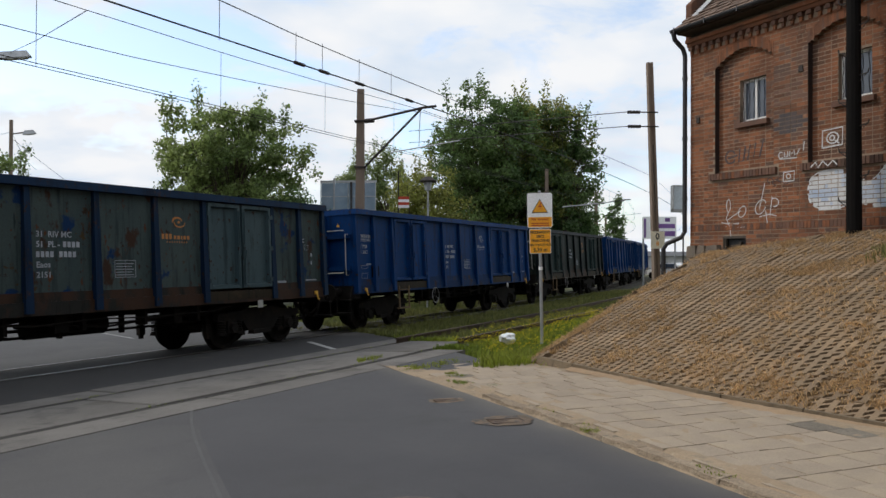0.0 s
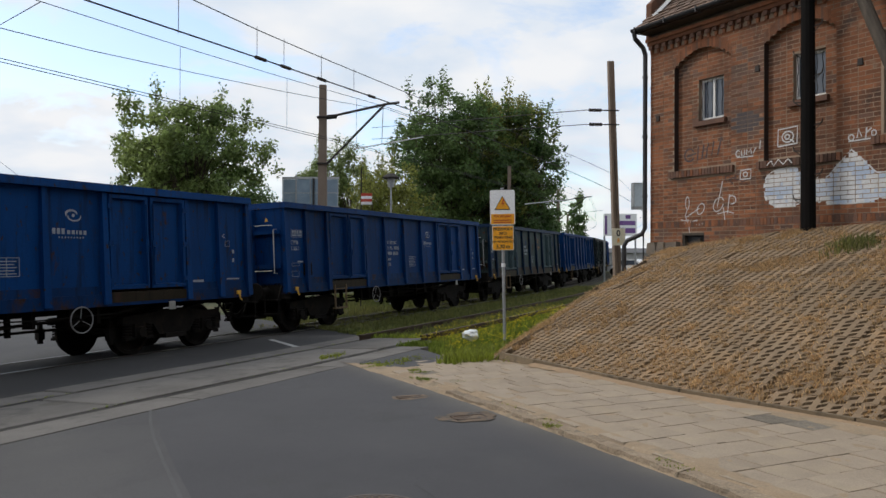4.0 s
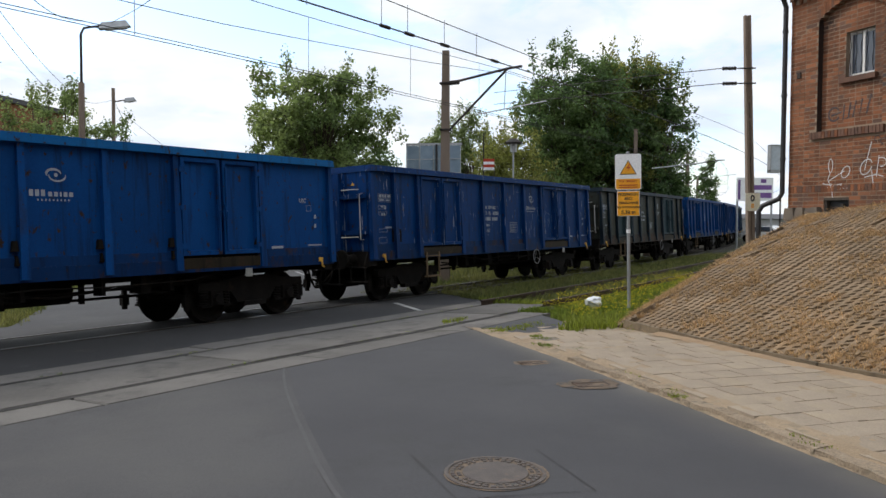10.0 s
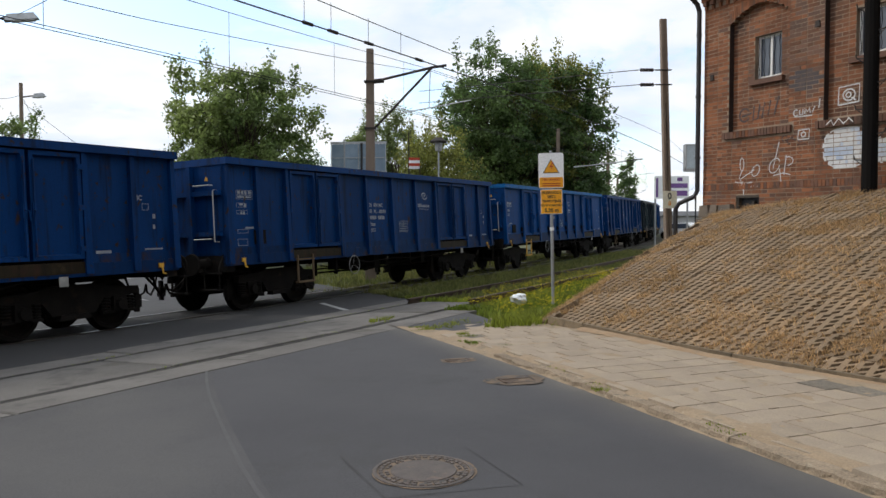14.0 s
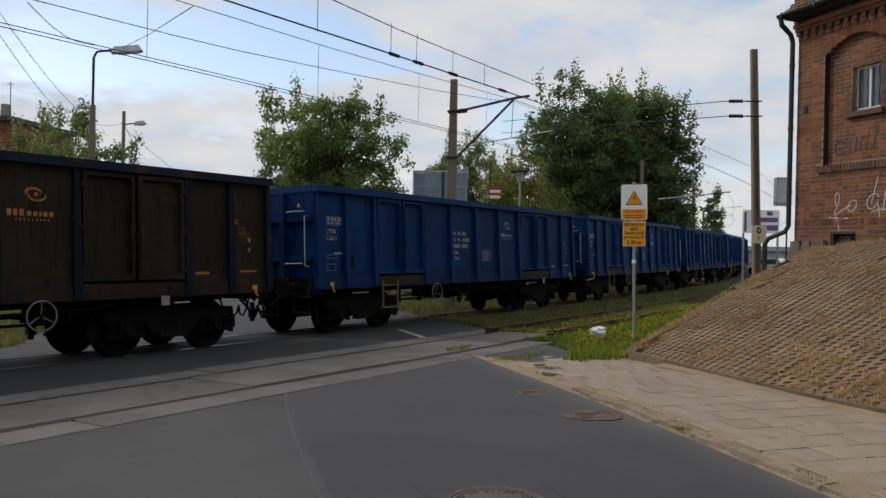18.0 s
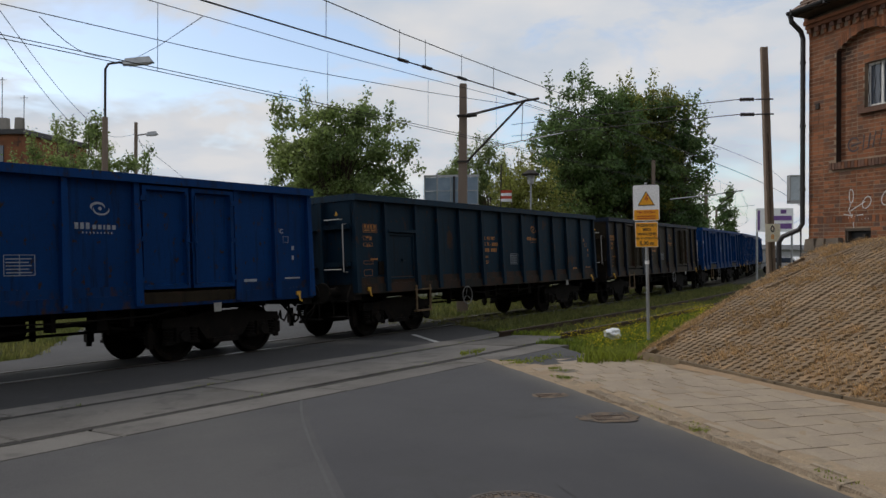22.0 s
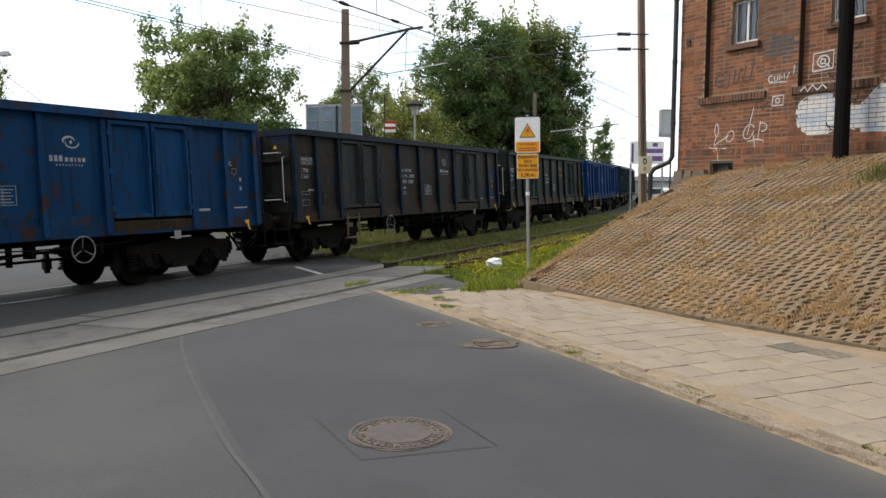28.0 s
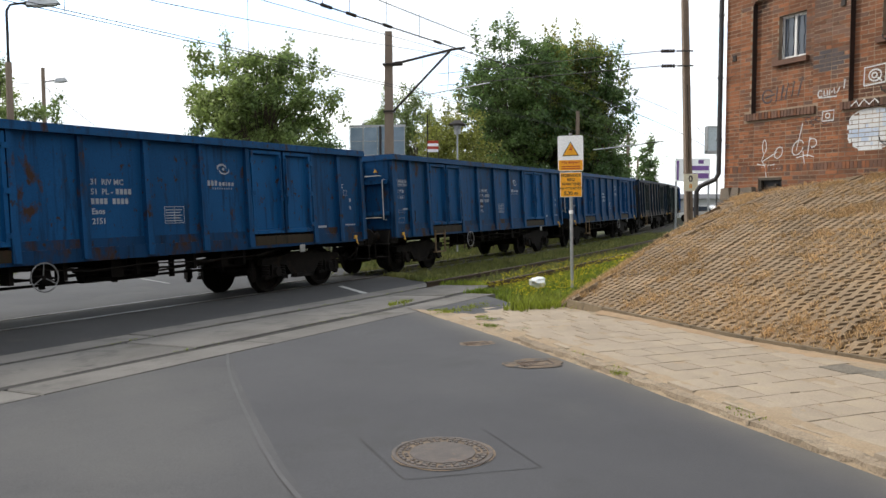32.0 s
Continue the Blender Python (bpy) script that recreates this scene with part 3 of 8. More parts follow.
# earth floor under the grooves, and ballast under the train's track past the road
groove = strip("crossing_bed", [6.3, 3.2, 0.7, -1.0], lambda u: edge_left(u) - 1, edge_cross, CRACK, -0.07, 1.0)
tagged(groove, "dark dirt in the rail grooves of the crossing", "crossing bed", kind="structure")
BALLAST = material("dirty_ballast", (0.035, 0.03, 0.024), (0.06, 0.052, 0.038), 3, 25, 0.95, 0.8, spots=[((0.06, 0.065, 0.025), 0.8, (0.5, 0.65))], depth=0.03)
bed = strip("track_bed", [1.7, 0.9, 0, -0.9, -1.8], lambda u: edge_cross(u) - 0.2, lambda u: 125, BALLAST, -0.06, 1.5)
tagged(bed, "dirty stone ballast under the rails", "track bed", kind="structure")
bm = bmesh.new()
block(bm, (-1.3, -0.13, -0.2), (1.3, 0.13, -0.09))
sleeper_mesh = bpy.data.meshes.new("sleeper")
bm.to_mesh(sleeper_mesh)
bm.free()
for k in range(60):
    s = 17.5 + k * 0.65
    c, h = track(s)
    ob = place("sleeper", sleeper_mesh, WOOD, bed)
    ob.matrix_basis = Matrix.Translation(c) @ pose(0, 0, 0.02, 0, -CANT, -h)

# concrete slabs of the near crossing
crossing = tagged(new("level_crossing"), "worn concrete slabs set round the rails of the crossing", "level crossing", kind="structure")


def slab_row(u0, u1, s0, s1, length, lift):
    s = s0
    k = 0
    while s < s1 - 0.3:
        e = min(s + length, s1)
        jit = random.uniform(-0.006, 0.006)
        bm = bmesh.new()
        top = []
        for a, b in ((s + 0.012, u0), (e - 0.012, u0), (e - 0.012, u1), (s + 0.012, u1)):
            top.append(beside(a, b, lift + jit + random.uniform(-0.003, 0.003)))
        lo = [bm.verts.new(p - V(0, 0, 0.09)) for p in top]
        rim = [bm.verts.new(p - V(0, 0, 0.012)) for p in top]
        mid_p = sum(top, V(0, 0, 0)) / 4
        cap = [bm.verts.new(p + (mid_p - p).normalized() * 0.018) for p in top]
        for x, y in ((lo, rim), (rim, cap)):
            for i in range(4):
                bm.faces.new((x[i], x[(i + 1) % 4], y[(i + 1) % 4], y[i]))
        bm.faces.new(cap)
        bmesh.ops.recalc_face_normals(bm, faces=bm.faces)
        part("slab", bm, CONCRETE, crossing)
        s, k = e, k + 1


slab_row(5.6, 6.19, -14, 13.0, 3.0, 0.008)
slab_row(4.12, 5.44, -14.6, 14.5, 3.0, 0.008)
slab_row(3.37, 3.96, -14, 15.3, 3.0, 0.008)

# ---- pavement ----
RW = V(-0.391, 0.9204, 0)   # along the road, away
RN = V(0.9204, 0.391, 0)    # across it, to the right
KO = beside(edge_right(13.1), 13.1)   # a point on the kerb line
KO.z = 0


def at_road(a, b, z=0.0):
    """a metres along the kerb, b to the right of it."""
    p = KO + RW * a + RN * b
    return on(p.x, p.y, z)


def foot_gap(a):
    """The width from the kerb line to the foot of the bank."""
    return 2.95 - 0.065 * (a + 1.0) if a > -1 else 2.95


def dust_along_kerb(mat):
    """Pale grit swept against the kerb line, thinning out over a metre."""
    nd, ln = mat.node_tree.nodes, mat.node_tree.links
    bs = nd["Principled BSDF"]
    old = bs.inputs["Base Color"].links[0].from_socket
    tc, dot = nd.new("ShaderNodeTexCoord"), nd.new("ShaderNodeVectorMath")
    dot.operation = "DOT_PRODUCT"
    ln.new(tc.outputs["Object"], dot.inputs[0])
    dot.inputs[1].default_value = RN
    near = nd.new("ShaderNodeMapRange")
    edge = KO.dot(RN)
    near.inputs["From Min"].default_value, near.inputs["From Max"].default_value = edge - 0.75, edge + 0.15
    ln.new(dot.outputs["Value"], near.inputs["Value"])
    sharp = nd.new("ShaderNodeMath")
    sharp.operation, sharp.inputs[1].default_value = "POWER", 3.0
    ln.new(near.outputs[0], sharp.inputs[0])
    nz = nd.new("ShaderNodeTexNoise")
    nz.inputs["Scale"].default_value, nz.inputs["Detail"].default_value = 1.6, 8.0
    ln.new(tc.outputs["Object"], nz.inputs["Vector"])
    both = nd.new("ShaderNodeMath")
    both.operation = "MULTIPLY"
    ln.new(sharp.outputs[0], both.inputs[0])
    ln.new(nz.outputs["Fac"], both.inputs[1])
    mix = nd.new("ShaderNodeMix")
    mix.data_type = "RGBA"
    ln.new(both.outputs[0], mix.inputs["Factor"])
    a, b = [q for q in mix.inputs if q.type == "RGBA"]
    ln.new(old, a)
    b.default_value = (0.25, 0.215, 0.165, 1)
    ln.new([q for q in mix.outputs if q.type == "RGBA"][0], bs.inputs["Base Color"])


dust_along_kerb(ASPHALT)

# ledges: sandy earth under the slabs
def foot_lift(a):
    """The footway sinks to the level of the crossing at its far end."""
    return 0.068 if a < 5.6 else 0.068 - 0.026 * (a - 5.6)


verts, faces = [], []
NA, NB = 190, 36
for i in range(NA + 1):
    a = -9 + i * 18.4 / NA
    for j in range(NB + 1):
        b = -0.03 + (foot_gap(a) + 0.29) * j / NB
        rise = -0.4 if j == 0 else 0.3 if b < 0.17 else min(1.0, 0.75 + (b - 0.17) * 2.5)
        rough = 0.008 * noise.noise(V(a * 2.3, b * 2.3, 1)) + 0.006 * noise.noise(V(a * 9, b * 9, 5)) - (0.008 if 0.35 < b < foot_gap(a) - 0.35 else -0.003)
        verts.append(at_road(a, b, (foot_lift(a) + 0.002) * rise + rough))
for i in range(NA):
    for j in range(NB):
        k = i * (NB + 1) + j
        faces.append((k, k + 1, k + NB + 2, k + NB + 1))
pavement = tagged(from_lists("pavement", verts, faces, SAND), "footway of worn square concrete slabs on sandy earth", "pavement", kind="structure")


def wonky(w, d, h, rnd):
    bm = bmesh.new()
    vs = block(bm, (-w / 2, -d / 2, -h), (w / 2, d / 2, 0), taper=(0.003, 0.003))
    for v in vs[4:]:
        v.co.z += rnd.uniform(-0.002, 0.002)
        v.co.x += rnd.uniform(-0.006, 0.006)
        v.co.y += rnd.uniform(-0.006, 0.006)
    me = bpy.data.meshes.new("paving_slab")
    bm.to_mesh(me)
    bm.free()
    return me


rnd = random.Random(5)
slab_meshes = [wonky(0.347, 0.347, 0.05, rnd) for _ in range(8)]
dark_meshes = [wonky(0.347, 0.347, 0.05, rnd) for _ in range(4)]
turn_road = math.degrees(math.atan2(RN.y, RN.x))
run_verts, run_faces = [], []
for j in range(-24, 27):
    a = j * 0.351
    wide = foot_gap(a) - 0.3
    b = 0.19 + (0.0 if j % 2 else 0.13) + rnd.uniform(-0.02, 0.02)
    while b + 0.31 < wide:
        if a > 7.4 and b < 0.1 + (a - 7.4) * 0.8 or rnd.random() < 0.012:
            b += 0.351
            continue
        p = at_road(a, b + 0.175, foot_lift(a) + 0.001 + rnd.uniform(-0.004, 0.002))
        odd = rnd.random() < 0.03
        me = (dark_meshes if odd else slab_meshes)[rnd.randrange(4)]
        m = Matrix.Translation(p) @ pose(0, 0, 0, rnd.uniform(-0.5, 0.5), rnd.uniform(-0.5, 0.5), turn_road + rnd.uniform(-1.2, 1.2))
        if a < -2.2:
            n = len(run_verts)
            run_verts += [m @ v.co for v in me.vertices]
            run_faces += [tuple(n + i for i in f.vertices) for f in me.polygons]
        else:
            place("paving_slab", me, PAVING_DARK if odd else PAVING, pavement).matrix_basis = m
        b += 0.351
tagged(from_lists("paving_run", run_verts, run_faces, PAVING, pavement), "worn square concrete slabs", kind="stuff")
kerb = tagged(new("kerb"), "low crumbling concrete kerb along the road", "kerb", kind="structure")
kerb_meshes = []
for q in range(4):
    bm = bmesh.new()
    vs = block(bm, (-0.13, -0.4975, -0.2), (0.06, 0.4975, 0.0), taper=(0.035, 0.0))
    bmesh.ops.subdivide_edges(bm, edges=[e for e in bm.edges if abs(e.verts[0].co.y - e.verts[1].co.y) > 0.5], cuts=11)
    for v in bm.verts:
        if v.co.z > -0.05:
            edge = 1.0 if v.co.x < 0 else 0.4
            v.co += V(0.03 * edge * noise.noise(v.co * 6 + V(q, 0, 0)) + 0.02 * edge * noise.noise(v.co * 17), 0, 0.02 * noise.noise(v.co * 5 + V(0, q, 3)) - 0.008 * edge)
    kerb_meshes.append(bpy.data.meshes.new("kerb_stone"))
    bm.to_mesh(kerb_meshes[-1])
    bm.free()
for j in range(17):
    a = -9 + j * 0.995
    sink = 0.0 if a < 4.6 else min(0.09, (a - 4.6) * 0.05)
    p = at_road(a, 0.13, 0.058 - sink * 0.6)
    if a < 7.6:
        ob = place("kerb_stone", kerb_meshes[j % 4], KERB, kerb)
        ob.matrix_basis = Matrix.Translation(p) @ pose(0, 0, 0, 0, rnd.uniform(-1.5, 1.5), turn_road + rnd.uniform(-0.6, 0.6))

# cast-iron manhole with its patched surround
hole = tagged(new("manhole_cover"), "round cast-iron manhole cover set in patched asphalt", "manhole cover")
hx, hy = -0.2, 5.1
hole.location = on(hx, hy, 0.004)
bm = bmesh.new()
PROFILE = [(0.335, -0.02), (0.335, 0.005), (0.318, 0.008), (0.31, 0.006), (0.306, -0.008), (0.222, -0.008), (0.216, 0.006), (0.0, 0.007)]
rings = []
for r, z in PROFILE[:-1]:
    rings.append([bm.verts.new((r * math.cos(2 * math.pi * k / 48), r * math.sin(2 * math.pi * k / 48), z)) for k in range(48)])
for a, b in zip(rings, rings[1:]):
    for k in range(48):
        bm.faces.new((a[k], a[(k + 1) % 48], b[(k + 1) % 48], b[k]))
bm.faces.new(rings[-1])
part("cover", bm, CAST, hole)
bm = bmesh.new()
for k in range(48):
    t0, t1 = 2 * math.pi * k / 48, 2 * math.pi * (k + 1) / 48
    bm.faces.new([bm.verts.new((r * math.cos(t), r * math.sin(t), -0.005)) for r, t in ((0.222, t0), (0.306, t0), (0.306, t1), (0.222, t1))])
part("dirt_ring", bm, CRACK, hole)
bm = bmesh.new()
for k in range(36):
    m = pose(0, 0, 0, 0, 0, k * 10)
    block(bm, (0.268, -0.019, -0.006), (0.298, 0.019, 0.008), m, (0.003, 0.003))
    if k % 3:
        block(bm, (0.23, -0.015, -0.006), (0.256, 0.014, 0.008), m, (0.003, 0.003))
part("raised_studs", bm, CAST, hole)
for a, b in (((-0.8, 5.44), (-0.41, 4.59)), ((-0.41, 4.59), (0.43, 4.84)), ((0.43, 4.84), (0.08, 5.65))):
    pts = [(a[0] + (b[0] - a[0]) * t / 6, a[1] + (b[1] - a[1]) * t / 6) for t in range(7)]
    tagged(ribbon("patch_joint", pts, 0.008, JOINT, 0.0045), "fine dark joint cut in the asphalt", "road joint", "joints of the asphalt patch")


# rusty gully grates sunk in the kerb line
def gully(x, y, w, d, turn):
    g = tagged(new("gully_grate"), "rusty iron gully grate in broken asphalt by the kerb", "gully grate", "gully grates")
    g.matrix_basis = Matrix.Translation(on(x, y, 0.002)) @ pose(0, 0, 0, 0, 0, turn)
    bm = bmesh.new()
    for lo, hi in (((-w / 2, -d / 2), (w / 2, -d / 2 + 0.03)), ((-w / 2, d / 2 - 0.03), (w / 2, d / 2)), ((-w / 2, -d / 2), (-w / 2 + 0.03, d / 2)), ((w / 2 - 0.03, -d / 2), (w / 2, d / 2))):
        block(bm, (*lo, -0.03), (*hi, 0.006))
    part("frame", bm, RAIL_RUST, g)
    for k in range(7):
        bm = bmesh.new()
        x0 = -w / 2 + 0.05 + k * (w - 0.1) / 6.5
        block(bm, (x0, -d / 2 + 0.03, -0.025), (x0 + 0.028, d / 2 - 0.03, 0.002))
        part("bar", bm, RAIL_RUST, g)
    bm = bmesh.new()
    block(bm, (-w / 2, -d / 2, -0.034), (w / 2, d / 2, -0.028))
    part("pit", bm, CRACK, g)


gully(0.66, 8.02, 0.36, 0.22, turn_road - 8)
gully(0.05, 9.3, 0.3, 0.14, turn_road - 5)
def crumbled(x, y, a, b, turn, seed):
    out = []
    for k in range(40):
        t = 2 * math.pi * k / 40
        r = 1 + (0.35 if a != b else 0.06) * noise.noise(V(math.cos(t) * 1.6, math.sin(t) * 1.6, seed)) + (0.22 if a != b else 0.06) * noise.noise(V(math.cos(t) * 6, math.sin(t) * 6, seed))
        out.append((x + r * (a * math.cos(t) * math.cos(turn) - b * math.sin(t) * math.sin(turn)), y + r * (a * math.cos(t) * math.sin(turn) + b * math.sin(t) * math.cos(turn))))
    return out


RUBBLE = material("asphalt_rubble", (0.13, 0.095, 0.066), (0.2, 0.145, 0.1), 6, 60, 0.95, 0.6, spots=[((0.07, 0.066, 0.062), 9, (0.5, 0.62))], depth=0.02)
tagged(flat_patch("asphalt_patch", crumbled(hx, hy, 0.35, 0.35, 0.0, 5), RUBBLE, 0.004), "broken asphalt ring round the manhole cover", "broken asphalt")
tagged(flat_patch("asphalt_patch", crumbled(0.62, 8.06, 0.33, 0.24, 0.4, 3), RUBBLE, 0.004), "crumbled sandy hollow round the gully grate", "broken asphalt")
tagged(flat_patch("asphalt_patch", crumbled(0.05, 9.31, 0.25, 0.16, 0.4, 8), RUBBLE, 0.004), "crumbled sandy hollow beside the kerb", "broken asphalt")
# ---- the bank with its concrete lattice slabs ----
WC, WH = V(5.28, 16.98, 0), radians(27)
WD, WIN = V(math.sin(WH), -math.cos(WH), 0), V(math.cos(WH), math.sin(WH), 0)   # along the facade, into the house
WALL = Matrix(((WD.x, WIN.x, 0, WC.x), (WD.y, WIN.y, 0, WC.y), (0, 0, 1, 0), (0, 0, 0, 1)))


def crest_z(k):
    for (a, za), (b, zb) in zip(CREST, CREST[1:]):
        if k <= b:
            return za + (zb - za) * max(0, (k - a)) / (b - a)
    return CREST[-1][1]


CREST = [(-0.5, 1.3), (0.0, 1.56), (0.5, 1.9), (1.1, 2.18), (3.4, 2.45), (5.5, 2.56), (9, 2.66), (17, 2.8)]
FOOT = [(4.6, 18.3, -0.5), (3.45, 16.75, -0.1), (2.5, 15.15, 0.5), (1.75, 13.85, 1.2), (1.4, 12.75, 2.03), (2.0, 11.4, 3.48), (2.55, 10.15, 4.9),
        (3.02, 9.15, 5.94), (3.47, 8.45, 6.72), (3.97, 7.8, 7.53), (4.47, 7.05, 8.43), (5.2, 5.8, 9.93), (6.2, 4.1, 11.9), (7.5, 1.9, 14.4), (9.0, -0.6, 17.3)]


def bank_at(q, v):
    """A point of the bank: q runs along its foot, v from the foot to the crest."""
    i = min(len(FOOT) - 2, max(0, int(q)))
    f = q - i
    (x0, y0, k0), (x1, y1, k1) = FOOT[i], FOOT[i + 1]
    x, y, k = x0 + (x1 - x0) * f, y0 + (y1 - y0) * f, k0 + (k1 - k0) * f
    top = WALL @ V(k, -0.3, crest_z(k))
    low = on(x, y, 0.02)
    p = low.lerp(top, v)
    p.z += 0.16 * math.sin(math.pi * min(1, v)) * (0.4 + 0.6 * v)
    return p


def build_bank():
    verts, faces, n, rows = [], [], (len(FOOT) - 1) * 4 + 1, 17
    for i in range(n):
        for j in range(rows):
            p = bank_at(min(i / 4, len(FOOT) - 1.0001), j / (rows - 1))
            verts.append(p - V(0, 0, 0.05) + V(0, 0, 0.02 * noise.noise(p * 1.7)))
        verts.append(WALL @ V(FOOT[0][2] + (FOOT[-1][2] - FOOT[0][2]) * i / (n - 1), 0.15, 2.3))
    m = rows + 1
    for i in range(n - 1):
        for j in range(rows - 1):
            a = i * m + j
            faces.append((a, a + 1, a + m + 1, a + m))
    bank = tagged(from_lists("bank", verts, faces, SOIL), "sloping earth bank under concrete lattice slabs and dry grass", "bank", kind="structure")
    # one lattice slab: leaning slots, each row stepped aside from the one below
    w, d, h = 0.598, 0.398, 0.075
    rows_n, step = 4, 0.15
    verts, faces = [], []

    def slot_row(j):
        """Row j: solid band below, then slots between posts, all following a saw-tooth line."""
        return j * d / rows_n - d / 2

    def saw(x):
        t = (x / step + 1e-6) % 1.0
        return 0.046 * (t / 0.57 if t < 0.57 else (1 - t) / 0.43) - 0.023
    nx = 18
    for j in range(rows_n):
        y = slot_row(j)
        shift = -0.03
        cuts = sorted({0.0, w, *[c for k in range(-1, 7) for c in (k * step + shift, k * step + shift + 0.086) if 0.012 < c < w - 0.012]})
        base = len(verts)
        inner, outer = (1.0 if j else 0.0), (1.0 if j < rows_n - 1 else 0.0)
        for lev in (0.0, -h):
            for c in cuts:
                z = saw(c - shift)
                e = -0.006 if lev == 0 and c in (0.0, w) else 0.0
                for yy in (y + 0.0005 + z * inner, y + 0.018 + z, y + 0.018 + z + 0.06, y + d / rows_n - 0.0005 + z * outer):
                    verts.append((c - w / 2, yy, lev + e))
        n = len(cuts) * 4
        for i in range(len(cuts) - 1):
            mid_x = ((cuts[i] + cuts[i + 1]) / 2 - shift) % step
            hole = mid_x < 0.086
            p, q = base + i * 4, base + i * 4 + 4
            for r in range(3):
                if r == 1 and hole:
                    for f in ((p + 1, p + 2), (q + 2, q + 1), (q + 1, p + 1), (p + 2, q + 2)):
                        faces.append((f[0], f[1], f[1] + n, f[0] + n))
                    continue
                faces.append((p + r, q + r, q + r + 1, p + r + 1))
            faces.append((p, p + n, q + n, q))
            faces.append((p + 3, q + 3, q + 3 + n, p + 3 + n))
        for p in (base, base + (len(cuts) - 1) * 4):
            faces.append((p, p + 3, p + 3 + n, p + n))
    me = bpy.data.meshes.new("lattice_slab")
    me.from_pydata(verts, [], faces)
    me.update()
    rnd = random.Random(11)
    up_rows = 14
    for r in range(up_rows):
        v = (r + 0.5) / up_rows
        q, far = 0.9, 0.0
        pts = [bank_at(0.9 + k * 0.01, v) for k in range(int((11.6 - 0.9) / 0.01))]
        dist, nxt = 0.0, 0.35 + (0.3 if r % 2 else 0) - 0.2 * r % 0.15
        for k in range(1, len(pts)):
            dist += (pts[k] - pts[k - 1]).length
            if dist >= nxt:
                nxt += 0.603
                q = 0.9 + k * 0.01
                p = pts[k]
                along = (bank_at(q + 0.02, v) - bank_at(q - 0.02, v)).normalized()
                up = (bank_at(q, min(1, v + 0.05)) - bank_at(q, v - 0.03)).normalized()
                nrm = along.cross(up).normalized()
                if nrm.z < 0:
                    along, nrm = -along, -nrm
                up = nrm.cross(along)
                m = Matrix((along, up, nrm)).transposed().to_4x4()
                ob = place("lattice_slab", me, LATTICE, bank)
                fill = (bank_at(q, 1.0) - bank_at(q, 0.0)).length * 1.012 / up_rows / d
                ob.matrix_basis = Matrix.Translation(p + nrm * (0.012 + rnd.uniform(-0.006, 0.008))) @ m @ pose(0, 0, 0, rnd.uniform(-1, 1), rnd.uniform(-1, 1), rnd.uniform(-0.8, 0.8)) @ Matrix.Diagonal((1, fill, 1, 1))
    # edging stones along the foot
    edging = tagged(new("bank_edging"), "narrow concrete edging along the foot of the bank", "edging", kind="structure")
    pts, dist = [], 0.0
    q = 4.2
    while q < 13:
        a = bank_at(q, 0)
        qq = q
        while qq < 13.4 and (bank_at(qq, 0) - a).length < 0.98:
            qq += 0.01
        b = bank_at(qq, 0)
        d = (b - a)
        turn = math.degrees(math.atan2(d.y, d.x))
        bm = bmesh.new()
        block(bm, (-0.488, -0.035, -0.14), (0.488, 0.035, 0.075), taper=(0.006, 0.008))
        c = (a + b) / 2
        ob = part("edging_stone", bm, EDGING, edging)
        ob.matrix_basis = Matrix.Translation(on(c.x, c.y, 0.045 + rnd.uniform(-0.01, 0.012))) @ pose(0, 0, 0, rnd.uniform(-3, 3), 0, turn)
        q = qq
    return bank


bank = build_bank()


def sand_drift():
    """Orange sand washed down from the bank over the slabs along its edging."""
    verts, faces, n = [], [], 0
    q = 4.9
    while q < 12.4:
        p = bank_at(q, 0)
        wide = 0.17 + 0.16 * noise.noise(V(q * 1.5, 3, 0)) + 0.1 * noise.noise(V(q * 6, 8, 0))
        for j in range(6):
            f = j / 5
            c = p - RN * (0.02 + wide * f)
            verts.append(on(c.x, c.y, 0.086 - 0.026 * f ** 1.5 + 0.006 * noise.noise(V(q * 9, f * 4, 2))))
        q, n = q + 0.06, n + 1
    for i in range(n - 1):
        for j in range(5):
            k = i * 6 + j
            faces.append((k, k + 1, k + 7, k + 6))
    tagged(from_lists("sand_drift", verts, faces, SAND_ORANGE), "orange sand washed over the slabs below the bank", "sand", kind="stuff")


sand_drift()

# ---- brick house on the bank ----
house = tagged(new("brick_house"), "old red-brick railway house with arched recesses and graffiti", "building")
house.matrix_basis = WALL
RECESS = [(0.81, 2.28), (3.03, 4.48)]
HOLES_FRONT = [(a, b, 3.8, 6.27) for a, b in RECESS] + [(5.3, 6.5, 4.02, 5.7)]
WINDOWS = [(1.36, 2.0, 4.8, 5.64), (3.56, 4.2, 4.86, 5.68), (5.3, 6.5, 4.02, 5.7)]
VENTS = [(1.03, 1.62, 2.0, 2.5)]


def holed(bm, y0, y1, k0, k1, z0, z1, holes):
    ks = sorted({k0, k1, *[v for h in holes for v in h[:2] if k0 < v < k1]})
    zs = sorted({z0, z1, *[v for h in holes for v in h[2:] if z0 < v < z1]})
    for a, b in zip(ks, ks[1:]):
        for c, d in zip(zs, zs[1:]):
            k, z = (a + b) / 2, (c + d) / 2
            if not any(h[0] < k < h[1] and h[2] < z < h[3] for h in holes):
                block(bm, (a, y0, c), (b, y1, d))


def arch_z(k, a, b):
    """The underside of the shallow arch over a recess."""
    t = (2 * k - a - b) / (b - a)
    return 5.98 + 0.28 * (1 - t * t)


